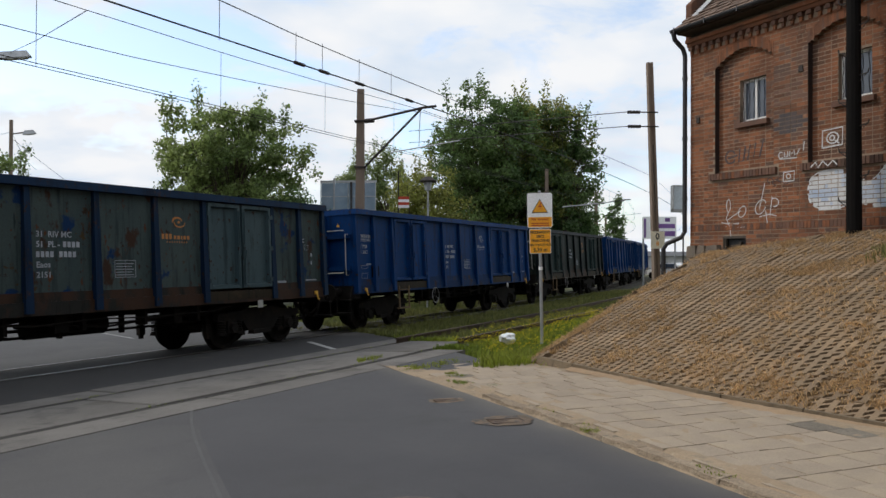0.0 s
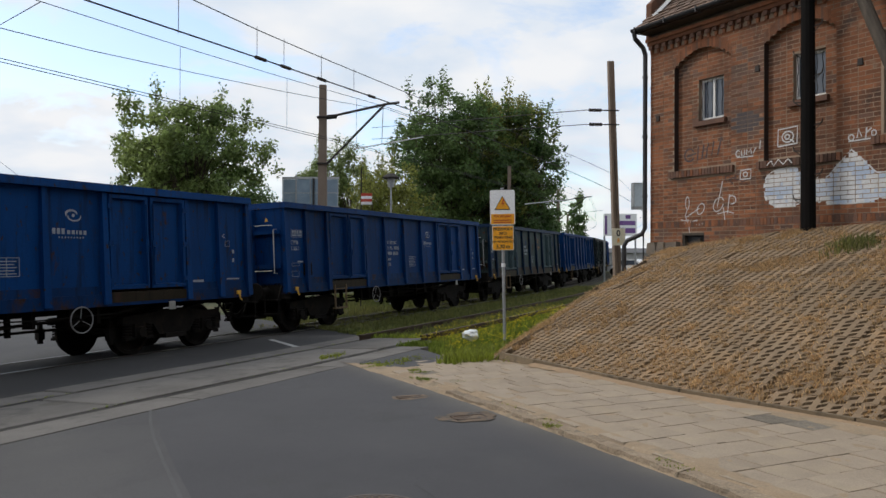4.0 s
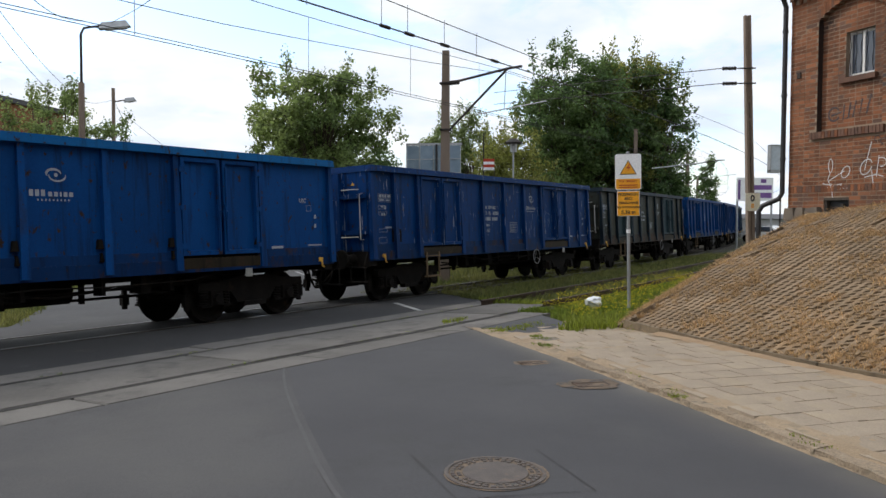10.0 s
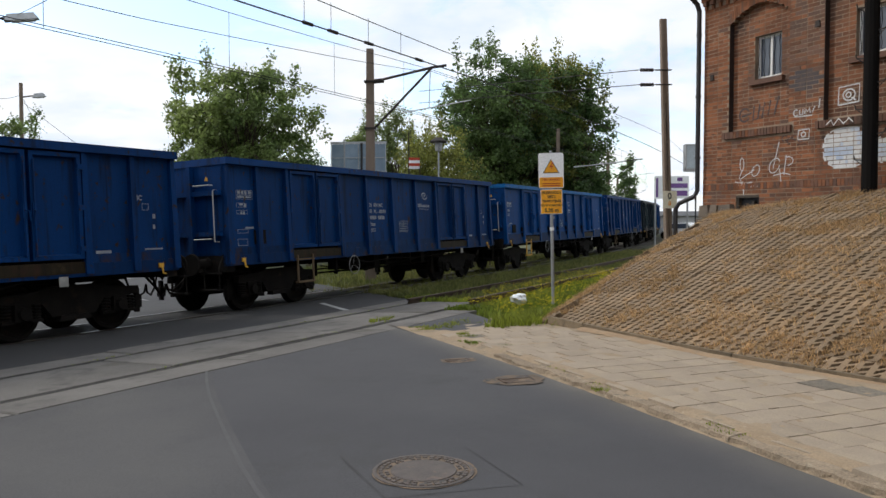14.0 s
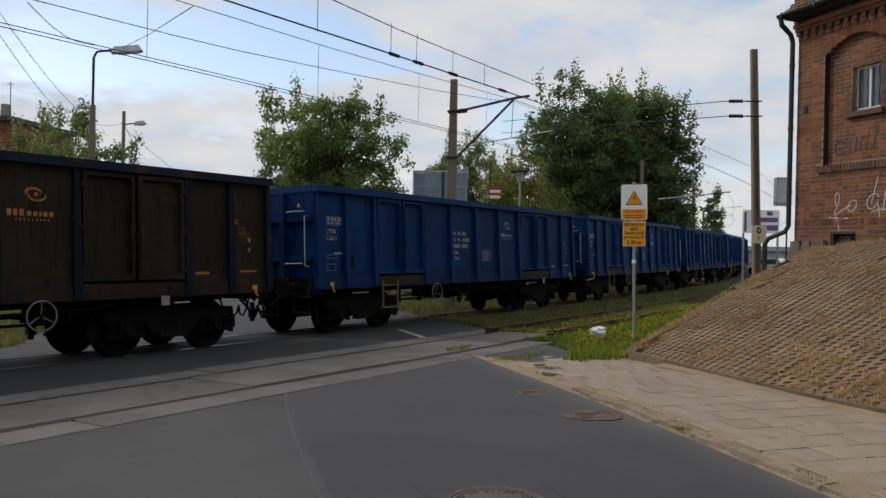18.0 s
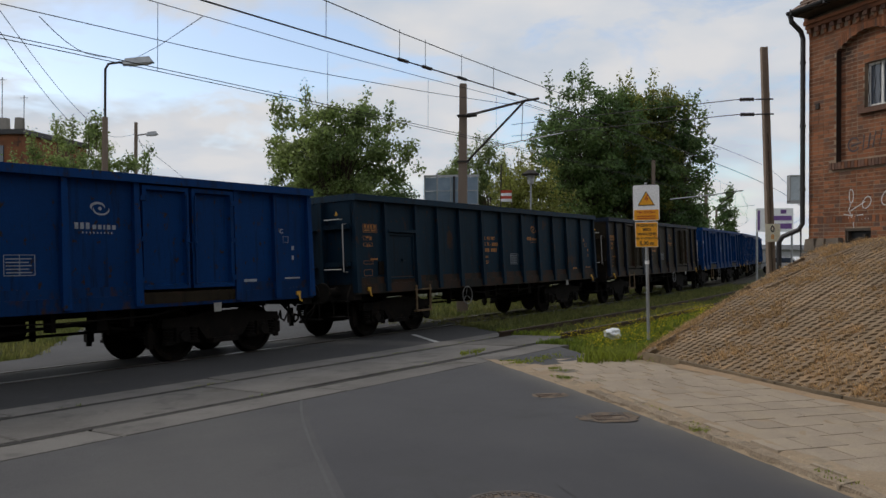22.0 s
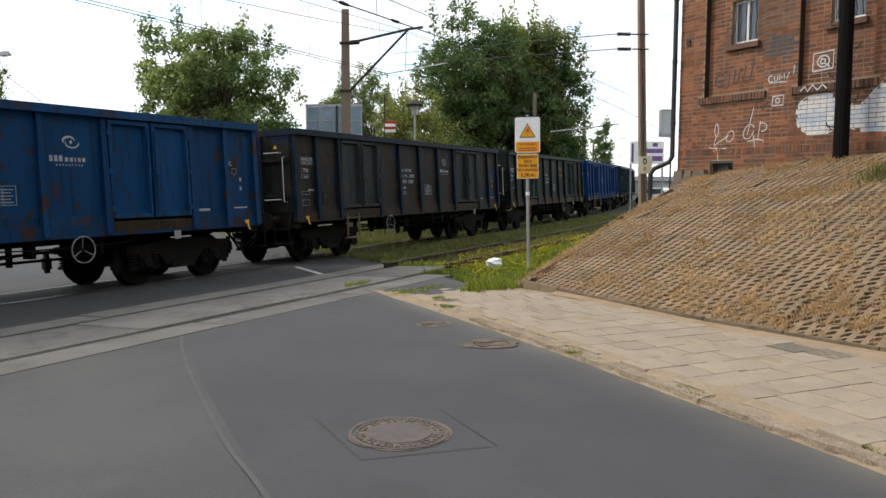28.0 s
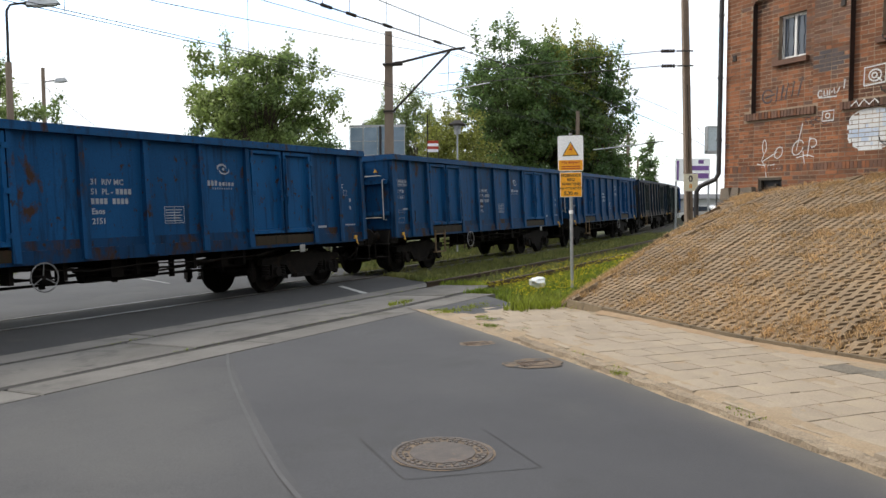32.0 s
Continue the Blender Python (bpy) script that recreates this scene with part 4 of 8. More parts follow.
bm = bmesh.new()
holed(bm, 0.117, 0.42, 0.12, 14, 1.2, 7.0, WINDOWS + VENTS)
holed(bm, -0.003, 0.117, 0.12, 14, 1.2, 7.0, HOLES_FRONT + VENTS)
for a, b in RECESS:
    for k in range(12):
        p, q = a + (b - a) * k / 12, a + (b - a) * (k + 1) / 12
        prism(bm, [(-0.003, arch_z((p + q) / 2, a, b)), (0.117, arch_z((p + q) / 2, a, b)), (0.117, 6.28), (-0.003, 6.28)], p, q)
block(bm, (0.12, 0.42, 1.2), (0.54, 9, 7.0))
block(bm, (13.6, 0.42, 1.2), (14, 9, 7.0))
block(bm, (0.54, 8.6, 1.2), (13.6, 9, 7.0))
wall = part("wall", bm, MORTAR, house)
# thin dark strip paints the shadowed left reveal of each recess
for a, b in RECESS:
    bm = bmesh.new()
    block(bm, (a, -0.006, 3.8), (a + 0.008, 0.114, 6.0))
    part("recess_reveal", bm, REVEAL, wall)


def blob(k, z):
    """Where the white and pale blue bubble letters are sprayed."""
    pale = 1 if noise.noise(V(k * 3.1, z * 4.2, 1)) + 0.35 * noise.noise(V(k * 11, z * 14, 6)) < 0.1 else 2
    if abs((k - 3.5) / 0.46) ** 2.6 + abs((z - 3.27) / 0.34) ** 2.6 < 1:
        return pale
    if 3.9 < k < 6.7:
        peak = max(0.0, 1 - abs(k - 4.75) / 0.42), max(0.0, 1 - abs(k - 5.7) / 0.35), max(0.0, 1 - abs(k - 6.35) / 0.3)
        top = 3.38 + 0.42 * peak[0] ** 0.8 + 0.3 * peak[1] + 0.25 * peak[2] + 0.03 * math.sin(k * 17)
        low = 2.93 + 0.04 * math.sin(k * 5)
        if low < z < top:
            return pale
    return 0


unit = bmesh.new()
block(unit, (0, -0.5, 0), (1, 0.5, 1))
brick_mesh = bpy.data.meshes.new("brick")
unit.to_mesh(brick_mesh)
unit.free()
brick_mesh.materials.append(BRICK)


def lay_bricks():
    rnd = random.Random(3)
    verts, faces, slots = [], [], []
    singles = 0

    def add(a, b, y, z, h, slot):
        nonlocal singles
        j = rnd.uniform(-0.0025, 0.003)
        if slot == 0 and y < 0.05 and 0.0 < a < 2.9 and 2.75 < z < 3.95 and singles < 300:
            ob = place("brick", brick_mesh, None, wall)
            ob.matrix_basis = Matrix.Translation((a, y + j, z)) @ Matrix.Diagonal((b - a, 0.014, h, 1))
            singles += 1
            return
        n = len(verts)
        for yy in (y - 0.007 + j, y + 0.007):
            verts.extend([(a, yy, z), (b, yy, z), (b, yy, z + h), (a, yy, z + h)])
        for f in ((0, 1, 2, 3), (1, 5, 6, 2), (4, 0, 3, 7), (3, 2, 6, 7), (0, 4, 5, 1)):
            faces.append(tuple(n + i for i in f))
            slots.append(slot)

    def course(y, z, spans, off):
        """Headers and stretchers by turns."""
        for a, b in spans:
            k, turn = a - off, 0
            while k < b:
                size = 0.247 if turn % 2 else 0.117
                lo, hi = max(a, k), min(b, k + size)
                if hi - lo > 0.04:
                    mids = (lo + hi) / 2
                    if 2.9 < mids < 6.7 and 2.85 < z < 3.72 and y < 0.05:
                        c = max(1, round((hi - lo) / 0.05))
                        for t in range(c):
                            p, q = lo + (hi - lo) * t / c, lo + (hi - lo) * (t + 1) / c
                            add(p, q, y, z, 0.064, blob((p + q) / 2, z + 0.03))
                    else:
                        dark = rnd.random() < (0.05 if z > 2.75 else 0.2)
                        smear = y < 0.05 and ((mids - 2.66) / 0.3) ** 2 + ((z - 4.56) / 0.2) ** 2 < 0.8 + 0.4 * rnd.random()
                        sooty = y < 0.05 and 2.3 < mids < 3.02 and 3.9 < z < 6.0 and rnd.random() < 0.4
                        add(lo, hi, y, z, 0.064, 4 if smear else 3 if dark or sooty else 0)
                k, turn = k + size + 0.014, turn + 1

    def spans_at(z, k0, k1, holes):
        cut = sorted((h[0], h[1]) for h in holes if h[2] - 0.07 < z < h[3] - 0.005)
        out, at = [], k0
        for a, b in cut:
            if a > at:
                out.append((at, min(a, k1)))
            at = max(at, b)
        if at < k1:
            out.append((at, k1))
        return out

    z, r = 1.75, 0
    while z < 6.42:
        holes = [(a, b, 3.8, arch_z((a + b) / 2, a, b)) for a, b in RECESS]
        live = []
        for h in holes:
            if h[2] - 0.07 < z < h[3] - 0.005:
                a, b = h[0], h[1]
                if z > 5.95:
                    half = (b - a) / 2 * math.sqrt(max(0, 1 - (z - 5.95) / 0.28))
                    a, b = (h[0] + h[1]) / 2 - half, (h[0] + h[1]) / 2 + half
                live.append((a, b, 0, 9))
        live += [h for h in [HOLES_FRONT[2], *VENTS] if h[2] - 0.07 < z < h[3] - 0.005]
        sills = [(0.68, 2.4, 3.64, 3.8), (2.9, 4.6, 3.64, 3.82)]
        live += [h for h in sills if h[2] - 0.05 < z < h[3] - 0.02]
        course(0.0, z, spans_at(z, 0.12, 9.5, [(a, b, -9, 99) for a, b, *_ in live]), 0.13 if r % 2 else 0.0)
        for a, b in RECESS:
            if 3.8 <= z < arch_z((a + b) / 2, a, b):
                course(0.121, z, spans_at(z, a + 0.005, b - 0.005, WINDOWS), 0.13 if r % 2 else 0.0)
        z += 0.078
        r += 1
    # projecting string course, rowlock sills and the dentil cornice
    def free(a, b, y0, y1, z0, z1, slot):
        n = len(verts)
        for yy in (y0, y1):
            verts.extend([(a, yy, z0), (b, yy, z0), (b, yy, z1), (a, yy, z1)])
        for f in ((0, 1, 2, 3), (1, 5, 6, 2), (4, 0, 3, 7), (3, 2, 6, 7), (0, 4, 5, 1)):
            faces.append(tuple(n + i for i in f))
            slots.append(slot)
    for a, b, z0 in ((0.69, 2.39, 3.66), (2.91, 4.58, 3.66), (5.12, 6.7, 3.86)):
        k = a
        while k < b - 0.03:
            free(k, k + 0.064, -0.07 + rnd.uniform(-0.006, 0.006), 0.12, z0 + rnd.uniform(-0.004, 0.004), z0 + 0.135, 3 if rnd.random() < 0.75 else 0)
            k += 0.0765
    k = 0.125
    while k < 9.4:
        free(k, k + 0.064, -0.012, 0.02, 2.62, 2.74, 3 if rnd.random() < 0.5 else 0)
        k += 0.0765
    for a, b, z0 in ((1.28, 2.08, 4.68), (3.48, 4.28, 4.74)):
        free(a, b, 0.03, 0.2, z0, z0 + 0.1, 3)
    k, i = 0.13, 0
    while k < 9.4:
        free(k, k + 0.1, -0.085, 0.02, 6.5, 6.58, 3)
        free(k + 0.02, k + 0.08, -0.05, 0.02, 6.42, 6.5, 0)
        free(k, k + 0.19, -0.02, 0.02, 6.4, 6.42, 0)
        k += 0.195
    free(0.1, 9.5, -0.1, 0.02, 6.585, 6.66, 0)
    free(0.08, 9.5, -0.13, 0.02, 6.665, 6.74, 0)
    # the arch of headers over each recess
    for a, b in RECESS:
        for t in range(30):
            k = a + (b - a) * (t + 0.5) / 30
            z0 = arch_z(k, a, b)
            free(k - 0.021, k + 0.021, -0.009, 0.1, z0, z0 + 0.21, 0 if t % 6 else 3)
    me = bpy.data.meshes.new("brick_run")
    me.from_pydata(verts, [], faces)
    for m in (BRICK_REST, SPRAY_WHITE, SPRAY_BLUE, BRICK_DARK, SPRAY_DARK):
        me.materials.append(m)
    me.polygons.foreach_set("material_index", slots)
    me.update()
    ob = place("brick_run", me, None, wall)
    tagged(ob, "weathered red bricks with sprayed bubble letters", kind="stuff")


# windows: white frames deep in the wall, with bent iron grilles
def window(k0, k1, z0, z1, y):
    w = new("window")
    w.parent = house
    w["label"] = "small white-framed window with a bent iron grille"
    bm = bmesh.new()
    t = 0.05
    for lo, hi in (((k0, z0), (k1, z0 + t)), ((k0, z1 - t), (k1, z1)), ((k0, z0), (k0 + t, z1)), ((k1 - t, z0), (k1, z1))):
        block(bm, (lo[0], y, lo[1]), (hi[0], y + 0.07, hi[1]))
    part("frame", bm, FRAME_WHITE, w)
    bm = bmesh.new()
    block(bm, ((k0 + k1) / 2 - 0.025, y - 0.004, z0 + t), ((k0 + k1) / 2 + 0.025, y + 0.05, z1 - t))
    part("mullion", bm, FRAME_WHITE, w)
    for a, b in ((k0 + t, (k0 + k1) / 2 - 0.025), ((k0 + k1) / 2 + 0.025, k1 - t)):
        bm = bmesh.new()
        block(bm, (a, y + 0.02, z0 + t), (b, y + 0.026, z1 - t))
        part("pane", bm, PANE, w)
    bm = bmesh.new()
    block(bm, (k0 - 0.02, y + 0.25, z0 - 0.02), (k1 + 0.02, y + 0.3, z1 + 0.02))
    part("room_dark", bm, SIGN_BLACK, w)
    for i in range(5):
        bm = bmesh.new()
        x = k0 + 0.07 + (k1 - k0 - 0.14) * i / 4
        pts = [V(x + 0.016 * math.sin(j * 1.9 + i * 2), y - 0.06, z0 + 0.03 + (z1 - z0 - 0.06) * j / 6) for j in range(7)]
        tube(bm, pts, 0.006, 5)
        part("grille_bar", bm, TAR, w)


lay_bricks()
# dark plates stand in for the shaded inside of small wall holes
for k, z in ((0.3, 4.93), (2.84, 5.5), (4.86, 5.2)):
    bm = bmesh.new()
    block(bm, (k, -0.03, z), (k + 0.1, -0.004, z + 0.11), taper=(0.01, 0.0))
    part("wall_anchor", bm, IRON, house)
window(1.36, 2.0, 4.8, 5.64, 0.21)
window(3.56, 4.2, 4.86, 5.68, 0.21)
window(5.3, 6.5, 4.02, 5.7, 0.12)
# cellar opening with old timber; a flat black sheet stands for its unlit inside
bm = bmesh.new()
block(bm, (1.03, 0.1, 1.95), (1.62, 0.14, 2.5))
part("cellar_hatch", bm, SIGN_BLACK, house)
bm = bmesh.new()
block(bm, (1.02, 0.02, 1.9), (1.08, 0.1, 2.5))
block(bm, (1.02, 0.0, 2.45), (1.62, 0.1, 2.52))
block(bm, (1.28, 0.03, 1.9), (1.33, 0.09, 2.45), pose(0, 0, 0, 0, 3, 0))
part("hatch_frame", bm, WOOD, house)
# field-stone footing
rnd = random.Random(8)
for r, z in enumerate((1.22, 1.5, 1.78, 2.06)):
    k = 0.0 + 0.1 * (r % 2)
    while k < 1.0:
        w = rnd.uniform(0.22, 0.42)
        bm = bmesh.new()
        m = Matrix.Translation((k + w / 2, -0.02, z + 0.13)) @ pose(0, 0, 0, rnd.uniform(-4, 4), rnd.uniform(-6, 6), rnd.uniform(-5, 5))
        block(bm, (-w / 2 + 0.01, -0.12, -0.125), (w / 2 - 0.01, 0.2, 0.125), m, (0.03, 0.03))
        bmesh.ops.subdivide_edges(bm, edges=bm.edges[:], cuts=1, smooth=0.4)
        part("footing_stone", bm, STONE, house)
        k += w
# eaves, gutter, downpipe, tiled roof
bm = bmesh.new()
block(bm, (0.04, -0.34, 6.84), (9.6, 0.1, 6.9))
part("soffit", bm, WOOD, house)
bm = bmesh.new()
arc = [(-0.41 + 0.075 * math.cos(t), 6.93 + 0.075 * math.sin(t)) for t in (math.pi + math.pi * k / 8 for k in range(9))]
inner_arc = [(-0.41 + 0.065 * math.cos(t), 6.935 + 0.065 * math.sin(t)) for t in (2 * math.pi - math.pi * k / 8 for k in range(9))]
prism(bm, arc + inner_arc, -0.02, 9.6)
part("gutter", bm, ZINC, house)
for k in (0.1, 0.95, 1.8, 2.65, 3.5):
    bm = bmesh.new()
    block(bm, (k, -0.49, 6.84), (k + 0.03, -0.3, 6.865))
    block(bm, (k, -0.495, 6.84), (k + 0.03, -0.48, 6.96))
    part("gutter_bracket", bm, ZINC, house)
bm = bmesh.new()
tube(bm, [V(0.03, -0.41, 6.87), V(0.03, -0.38, 6.74), V(0.05, -0.16, 6.56), V(0.05, -0.1, 6.42), V(0.05, -0.1, 2.62), V(0.0, -0.14, 2.5), V(-0.280, -0.3, 2.36), V(-0.340, -0.34, 2.24), V(-0.340, -0.34, 1.3)], 0.05, 10)
part("downpipe", bm, ZINC, house, smooth=False)
for z in (5.9, 4.6, 3.3):
    bm = bmesh.new()
    rod(bm, (0.05, -0.1, z), (0.05, -0.1, z + 0.05), 0.06, n=10)
    part("pipe_clip", bm, ZINC, house)
PITCH = radians(42)


def roof():
    bm = bmesh.new()
    prism(bm, [(-0.36, 6.92), (4.5, 6.92 + 4.86 * math.tan(PITCH)), (9.4, 6.92), (9.4, 6.8), (4.5, 6.8 + 4.86 * math.tan(PITCH)), (-0.36, 6.86)], 0.05, 14)
    base = part("roof", bm, TILE, house)
    verts, faces = [], []
    rnd = random.Random(2)
    for r in range(16):
        for c in range(52):
            k = 0.03 + c * 0.19 + (0.095 if r % 2 else 0)
            d0, d1 = r * 0.16 - 0.04, r * 0.16 + 0.2
            j = rnd.uniform(-0.006, 0.01)
            n = len(verts)
            for d, lift in ((d0, 0.05 + j), (d1, 0.02 + j)):
                y, z = -0.36 + d * math.cos(PITCH), 6.93 + d * math.sin(PITCH)
                for kk in (k, k + 0.182):
                    verts.append((kk, y - lift * math.sin(PITCH), z + lift * math.cos(PITCH)))
            y, z = -0.36 + d0 * math.cos(PITCH), 6.93 + d0 * math.sin(PITCH)
            verts.extend([(k, y, z), (k + 0.182, y, z)])
            faces.extend([(n, n + 1, n + 3, n + 2), (n + 4, n + 5, n + 1, n)])
    tagged(from_lists("roof_tiles", verts, faces, TILE, base), "mossy flat clay roof tiles", kind="stuff")
    bm = bmesh.new()
    rise = math.tan(PITCH)
    prism(bm, [(0.0, 6.75), (0.0, 7.55), (4.5, 7.55 + 4.5 * rise), (4.5, 6.75)], -0.03, 0.13)
    part("gable_parapet", bm, BRICK_REST, house)
    bm = bmesh.new()
    block(bm, (-0.04, -0.02, 0), (0.06, 0.0, 1.3), Matrix.Translation((0.3, -0.1, 7.2)) @ pose(0, 0, 0, -30, 35, 0))
    part("roof_strut", bm, GALV, house)


roof()


# sprayed scribbles on the wall
def scribble(name, strokes, y, r, material, label):
    bm = bmesh.new()
    for st in strokes:
        tube(bm, [V(k, y, z) for k, z in st], r, 6)
    for v in bm.verts:
        v.co.y = y + (v.co.y - y) * 0.12
    ob = part(name, bm, material, house, label)
    ob["kind"] = "stuff"
    return ob


def loop(k, z, a, b, n=14, t0=0.0, t1=6.28, lean=0.0):
    return [(k + a * math.cos(t0 + (t1 - t0) * i / n) + lean * b * math.sin(t0 + (t1 - t0) * i / n), z + b * math.sin(t0 + (t1 - t0) * i / n)) for i in range(n + 1)]


scribble("graffiti_tag", [loop(1.18, 3.12, 0.05, 0.13), [(1.18, 3.0), (1.12, 2.85), (1.2, 2.7)], [(1.15, 2.83), (1.5, 3.0)], loop(1.53, 2.98, 0.09, 0.11, lean=0.3), [(1.0, 2.78), (1.2, 2.74), (1.1, 2.7), (1.45, 2.76), (1.35, 2.66), (1.6, 2.68)],
                          [(1.2, 2.78), (1.24, 2.5)], loop(1.98, 3.05, 0.12, 0.14, t0=0.5, lean=0.3), [(1.95, 3.0), (2.08, 3.5)], [(2.25, 3.24), (2.2, 2.86)], loop(2.3, 3.12, 0.1, 0.08, t0=-1.8, t1=2.2), [(1.95, 2.86), (2.2, 2.9), (2.35, 2.86)], [(2.1, 2.98), (2.14, 2.72)]],
         -0.011, 0.009, SPRAY_WHITE, "thin white sprayed scribble")
scribble("graffiti_tag", [[(2.5, 3.5), (2.74, 3.5), (2.75, 3.68), (2.51, 3.67), (2.5, 3.5)], loop(2.62, 3.59, 0.05, 0.045, 8)], -0.011, 0.012, SPRAY_WHITE, "small white sprayed square")
scribble("graffiti_tag", [loop(2.45, 4.0, 0.05, 0.06, 8, 0.8, 5.6), [(2.53, 4.05), (2.53, 3.96), (2.6, 3.96), (2.6, 4.06)], [(2.64, 3.96), (2.65, 4.06), (2.7, 4.0), (2.74, 4.07), (2.76, 3.97)], [(2.8, 3.98), (2.86, 4.08)], [(2.94, 4.04), (2.96, 4.2)], [(2.42, 3.93), (2.8, 3.92)]], -0.011, 0.012, SPRAY_WHITE, "white sprayed scribbled tag")
scribble("graffiti_tag", [[(3.24, 4.05), (3.64, 4.07), (3.65, 4.38), (3.25, 4.36), (3.24, 4.05)], loop(3.45, 4.21, 0.12, 0.1, 10), loop(3.44, 4.21, 0.05, 0.045, 8), [(3.5, 4.16), (3.58, 4.1)]], 0.11, 0.014, SPRAY_WHITE, "white sprayed square with a ring")
scribble("graffiti_tag", [loop(1.12, 4.12, 0.13, 0.13, 12, 0.5, 5.8), [(1.05, 4.1), (1.3, 4.14)], [(1.36, 4.28), (1.33, 4.0), (1.45, 4.02), (1.5, 4.3)], [(1.55, 4.02), (1.62, 4.32), (1.7, 4.05), (1.76, 4.34)], [(1.85, 4.05), (1.95, 4.4)]], 0.11, 0.019, SPRAY_DARK, "dark faded sprayed letters")
scribble("graffiti_tag", [loop(2.2 + 0.12 * i, 3.55 - 0.05 * (i % 2), 0.06, 0.05, 8, 0.4 * i, 4.5 + 0.4 * i) for i in range(4)], -0.009, 0.009, SPRAY_DARK, "faint grey sprayed loops")
scribble("graffiti_tag", [loop(4.75, 4.02, 0.05, 0.05, 8), [(4.85, 4.0), (4.88, 4.15), (4.93, 4.02)], [(5.0, 3.98), (5.02, 4.16)], [(5.0, 4.06), (5.1, 4.14)], loop(5.14, 4.05, 0.04, 0.05, 8), [(4.7, 3.96), (5.2, 3.97)]], -0.011, 0.012, SPRAY_WHITE, "white sprayed scribbled tag")
scribble("graffiti_tag", [[(3.15, 3.7), (3.25, 3.78), (3.3, 3.68), (3.4, 3.79), (3.5, 3.69), (3.6, 3.78), (3.68, 3.7)]], -0.085, 0.012, SPRAY_WHITE, "white sprayed zigzag on the sill")

peaks = ((4.75, 0.42, 0.42), (5.7, 0.35, 0.3), (6.35, 0.3, 0.25))
ridge = [(k / 20, 3.4 + sum(h * max(0.0, 1 - abs(k / 20 - c) / w) ** 0.9 for c, w, h in peaks)) for k in range(79, 134)]
scribble("graffiti_tag", [[(3.5 + 0.465 * math.copysign(abs(math.cos(t)) ** 0.77, math.cos(t)), 3.28 + 0.345 * math.copysign(abs(math.sin(t)) ** 0.77, math.sin(t))) for t in (math.pi * i / 20 for i in range(41))], ridge, [(k, 2.95 + 0.03 * math.sin(k * 5)) for k, _ in ridge]],
         -0.006, 0.013, SPRAY_WHITE, "white sprayed outline of bubble letters")

# tarred pole with a strut before the facade
pole = tagged(new("timber_pole"), "tall black tarred timber pole with iron steps and a strut", "utility pole")
pole.matrix_basis = WALL @ Matrix.Translation((0.34, 0, 0))
bm = bmesh.new()
rod(bm, (3.86, -0.36, 2.2), (3.84, -0.36, 10.2), 0.125, 0.1, 12)
part("shaft", bm, TAR, pole)
bm = bmesh.new()
rod(bm, (6.42, -0.4, 2.2), (3.95, -0.36, 8.4), 0.11, 0.09, 12)
part("strut", bm, WOOD, pole)
for i in range(13):
    bm = bmesh.new()
    z, s = 3.0 + i * 0.42, 1 if i % 2 else -1
    tube(bm, [V(3.86 + s * 0.1, -0.36, z), V(3.86 + s * 0.26, -0.38, z + 0.02), V(3.86 + s * 0.28, -0.38, z + 0.09)], 0.012, 5)
    tube(bm, [V(3.86 + s * 0.1, -0.36, z - 0.1), V(3.86 + s * 0.24, -0.38, z + 0.01)], 0.008, 5)
    part("step_iron", bm, IRON, pole)
# ---- overhead line ----
def mast_at(x, y, h, arms, s_here):
    m = tagged(new("catenary_mast"), "tapered concrete catenary mast with a steel bracket arm", "catenary mast", "catenary masts")
    m.location = on(x, y, -0.3)
    bm = bmesh.new()
    block(bm, (-0.19, -0.17, 0), (0.19, 0.17, h + 0.3), taper=(0.07, 0.06))
    part("shaft", bm, POST, m)
    c, hd = track(s_here)
    r = V(math.cos(radians(hd)), -math.sin(radians(hd)), 0)
    for z, reach in arms:
        tip = r * reach + V(0, 0, z + 0.55)
        bm = bmesh.new()
        tube(bm, [r * 0.15 + V(0, 0, z + 0.3), r * 0.6 + V(0, 0, z + 0.36), r * (reach - 0.5) + V(0, 0, z + 0.6), r * reach + V(0, 0, z + 0.62)], 0.045, 8)
        part("bracket_arm", bm, IRON, m)
        bm = bmesh.new()
        rod(bm, r * 0.15 + V(0, 0, z - 1.35), r * (reach - 0.55) + V(0, 0, z + 0.58), 0.04)
        part("brace", bm, IRON, m)
        bm = bmesh.new()
        for k in range(5):
            rod(bm, r * (0.22 + k * 0.07) + V(0, 0, z + 0.31), r * (0.25 + k * 0.07) + V(0, 0, z + 0.315), 0.085, n=10)
        part("insulator", bm, IRON, m)
        bm = bmesh.new()
        tube(bm, [r * (reach - 0.6) + V(0, 0, z + 0.55), r * (reach - 0.65) + V(0, 0, z - 0.75)], 0.015, 5)
        tube(bm, [r * (reach - 1.75) + V(0, 0, z - 0.86), r * (reach + 0.9) + V(0, 0, z - 0.6)], 0.02, 5)
        part("steady_arm", bm, GALV, m)
        for zz in (z + 0.28, z - 1.35):
            bm = bmesh.new()
            block(bm, (-0.2, -0.2, zz), (0.2, 0.2, zz + 0.05))
            part("clamp", bm, IRON, m)
    return m


mast_at(-2.95, 27.75, 8.1, [(6.95, 3.0)], 23)
for s in (68, 112):
    p = beside(s, -2.8)
    mast_at(p.x, p.y, 8.0, [(6.95, 3.0)], s)


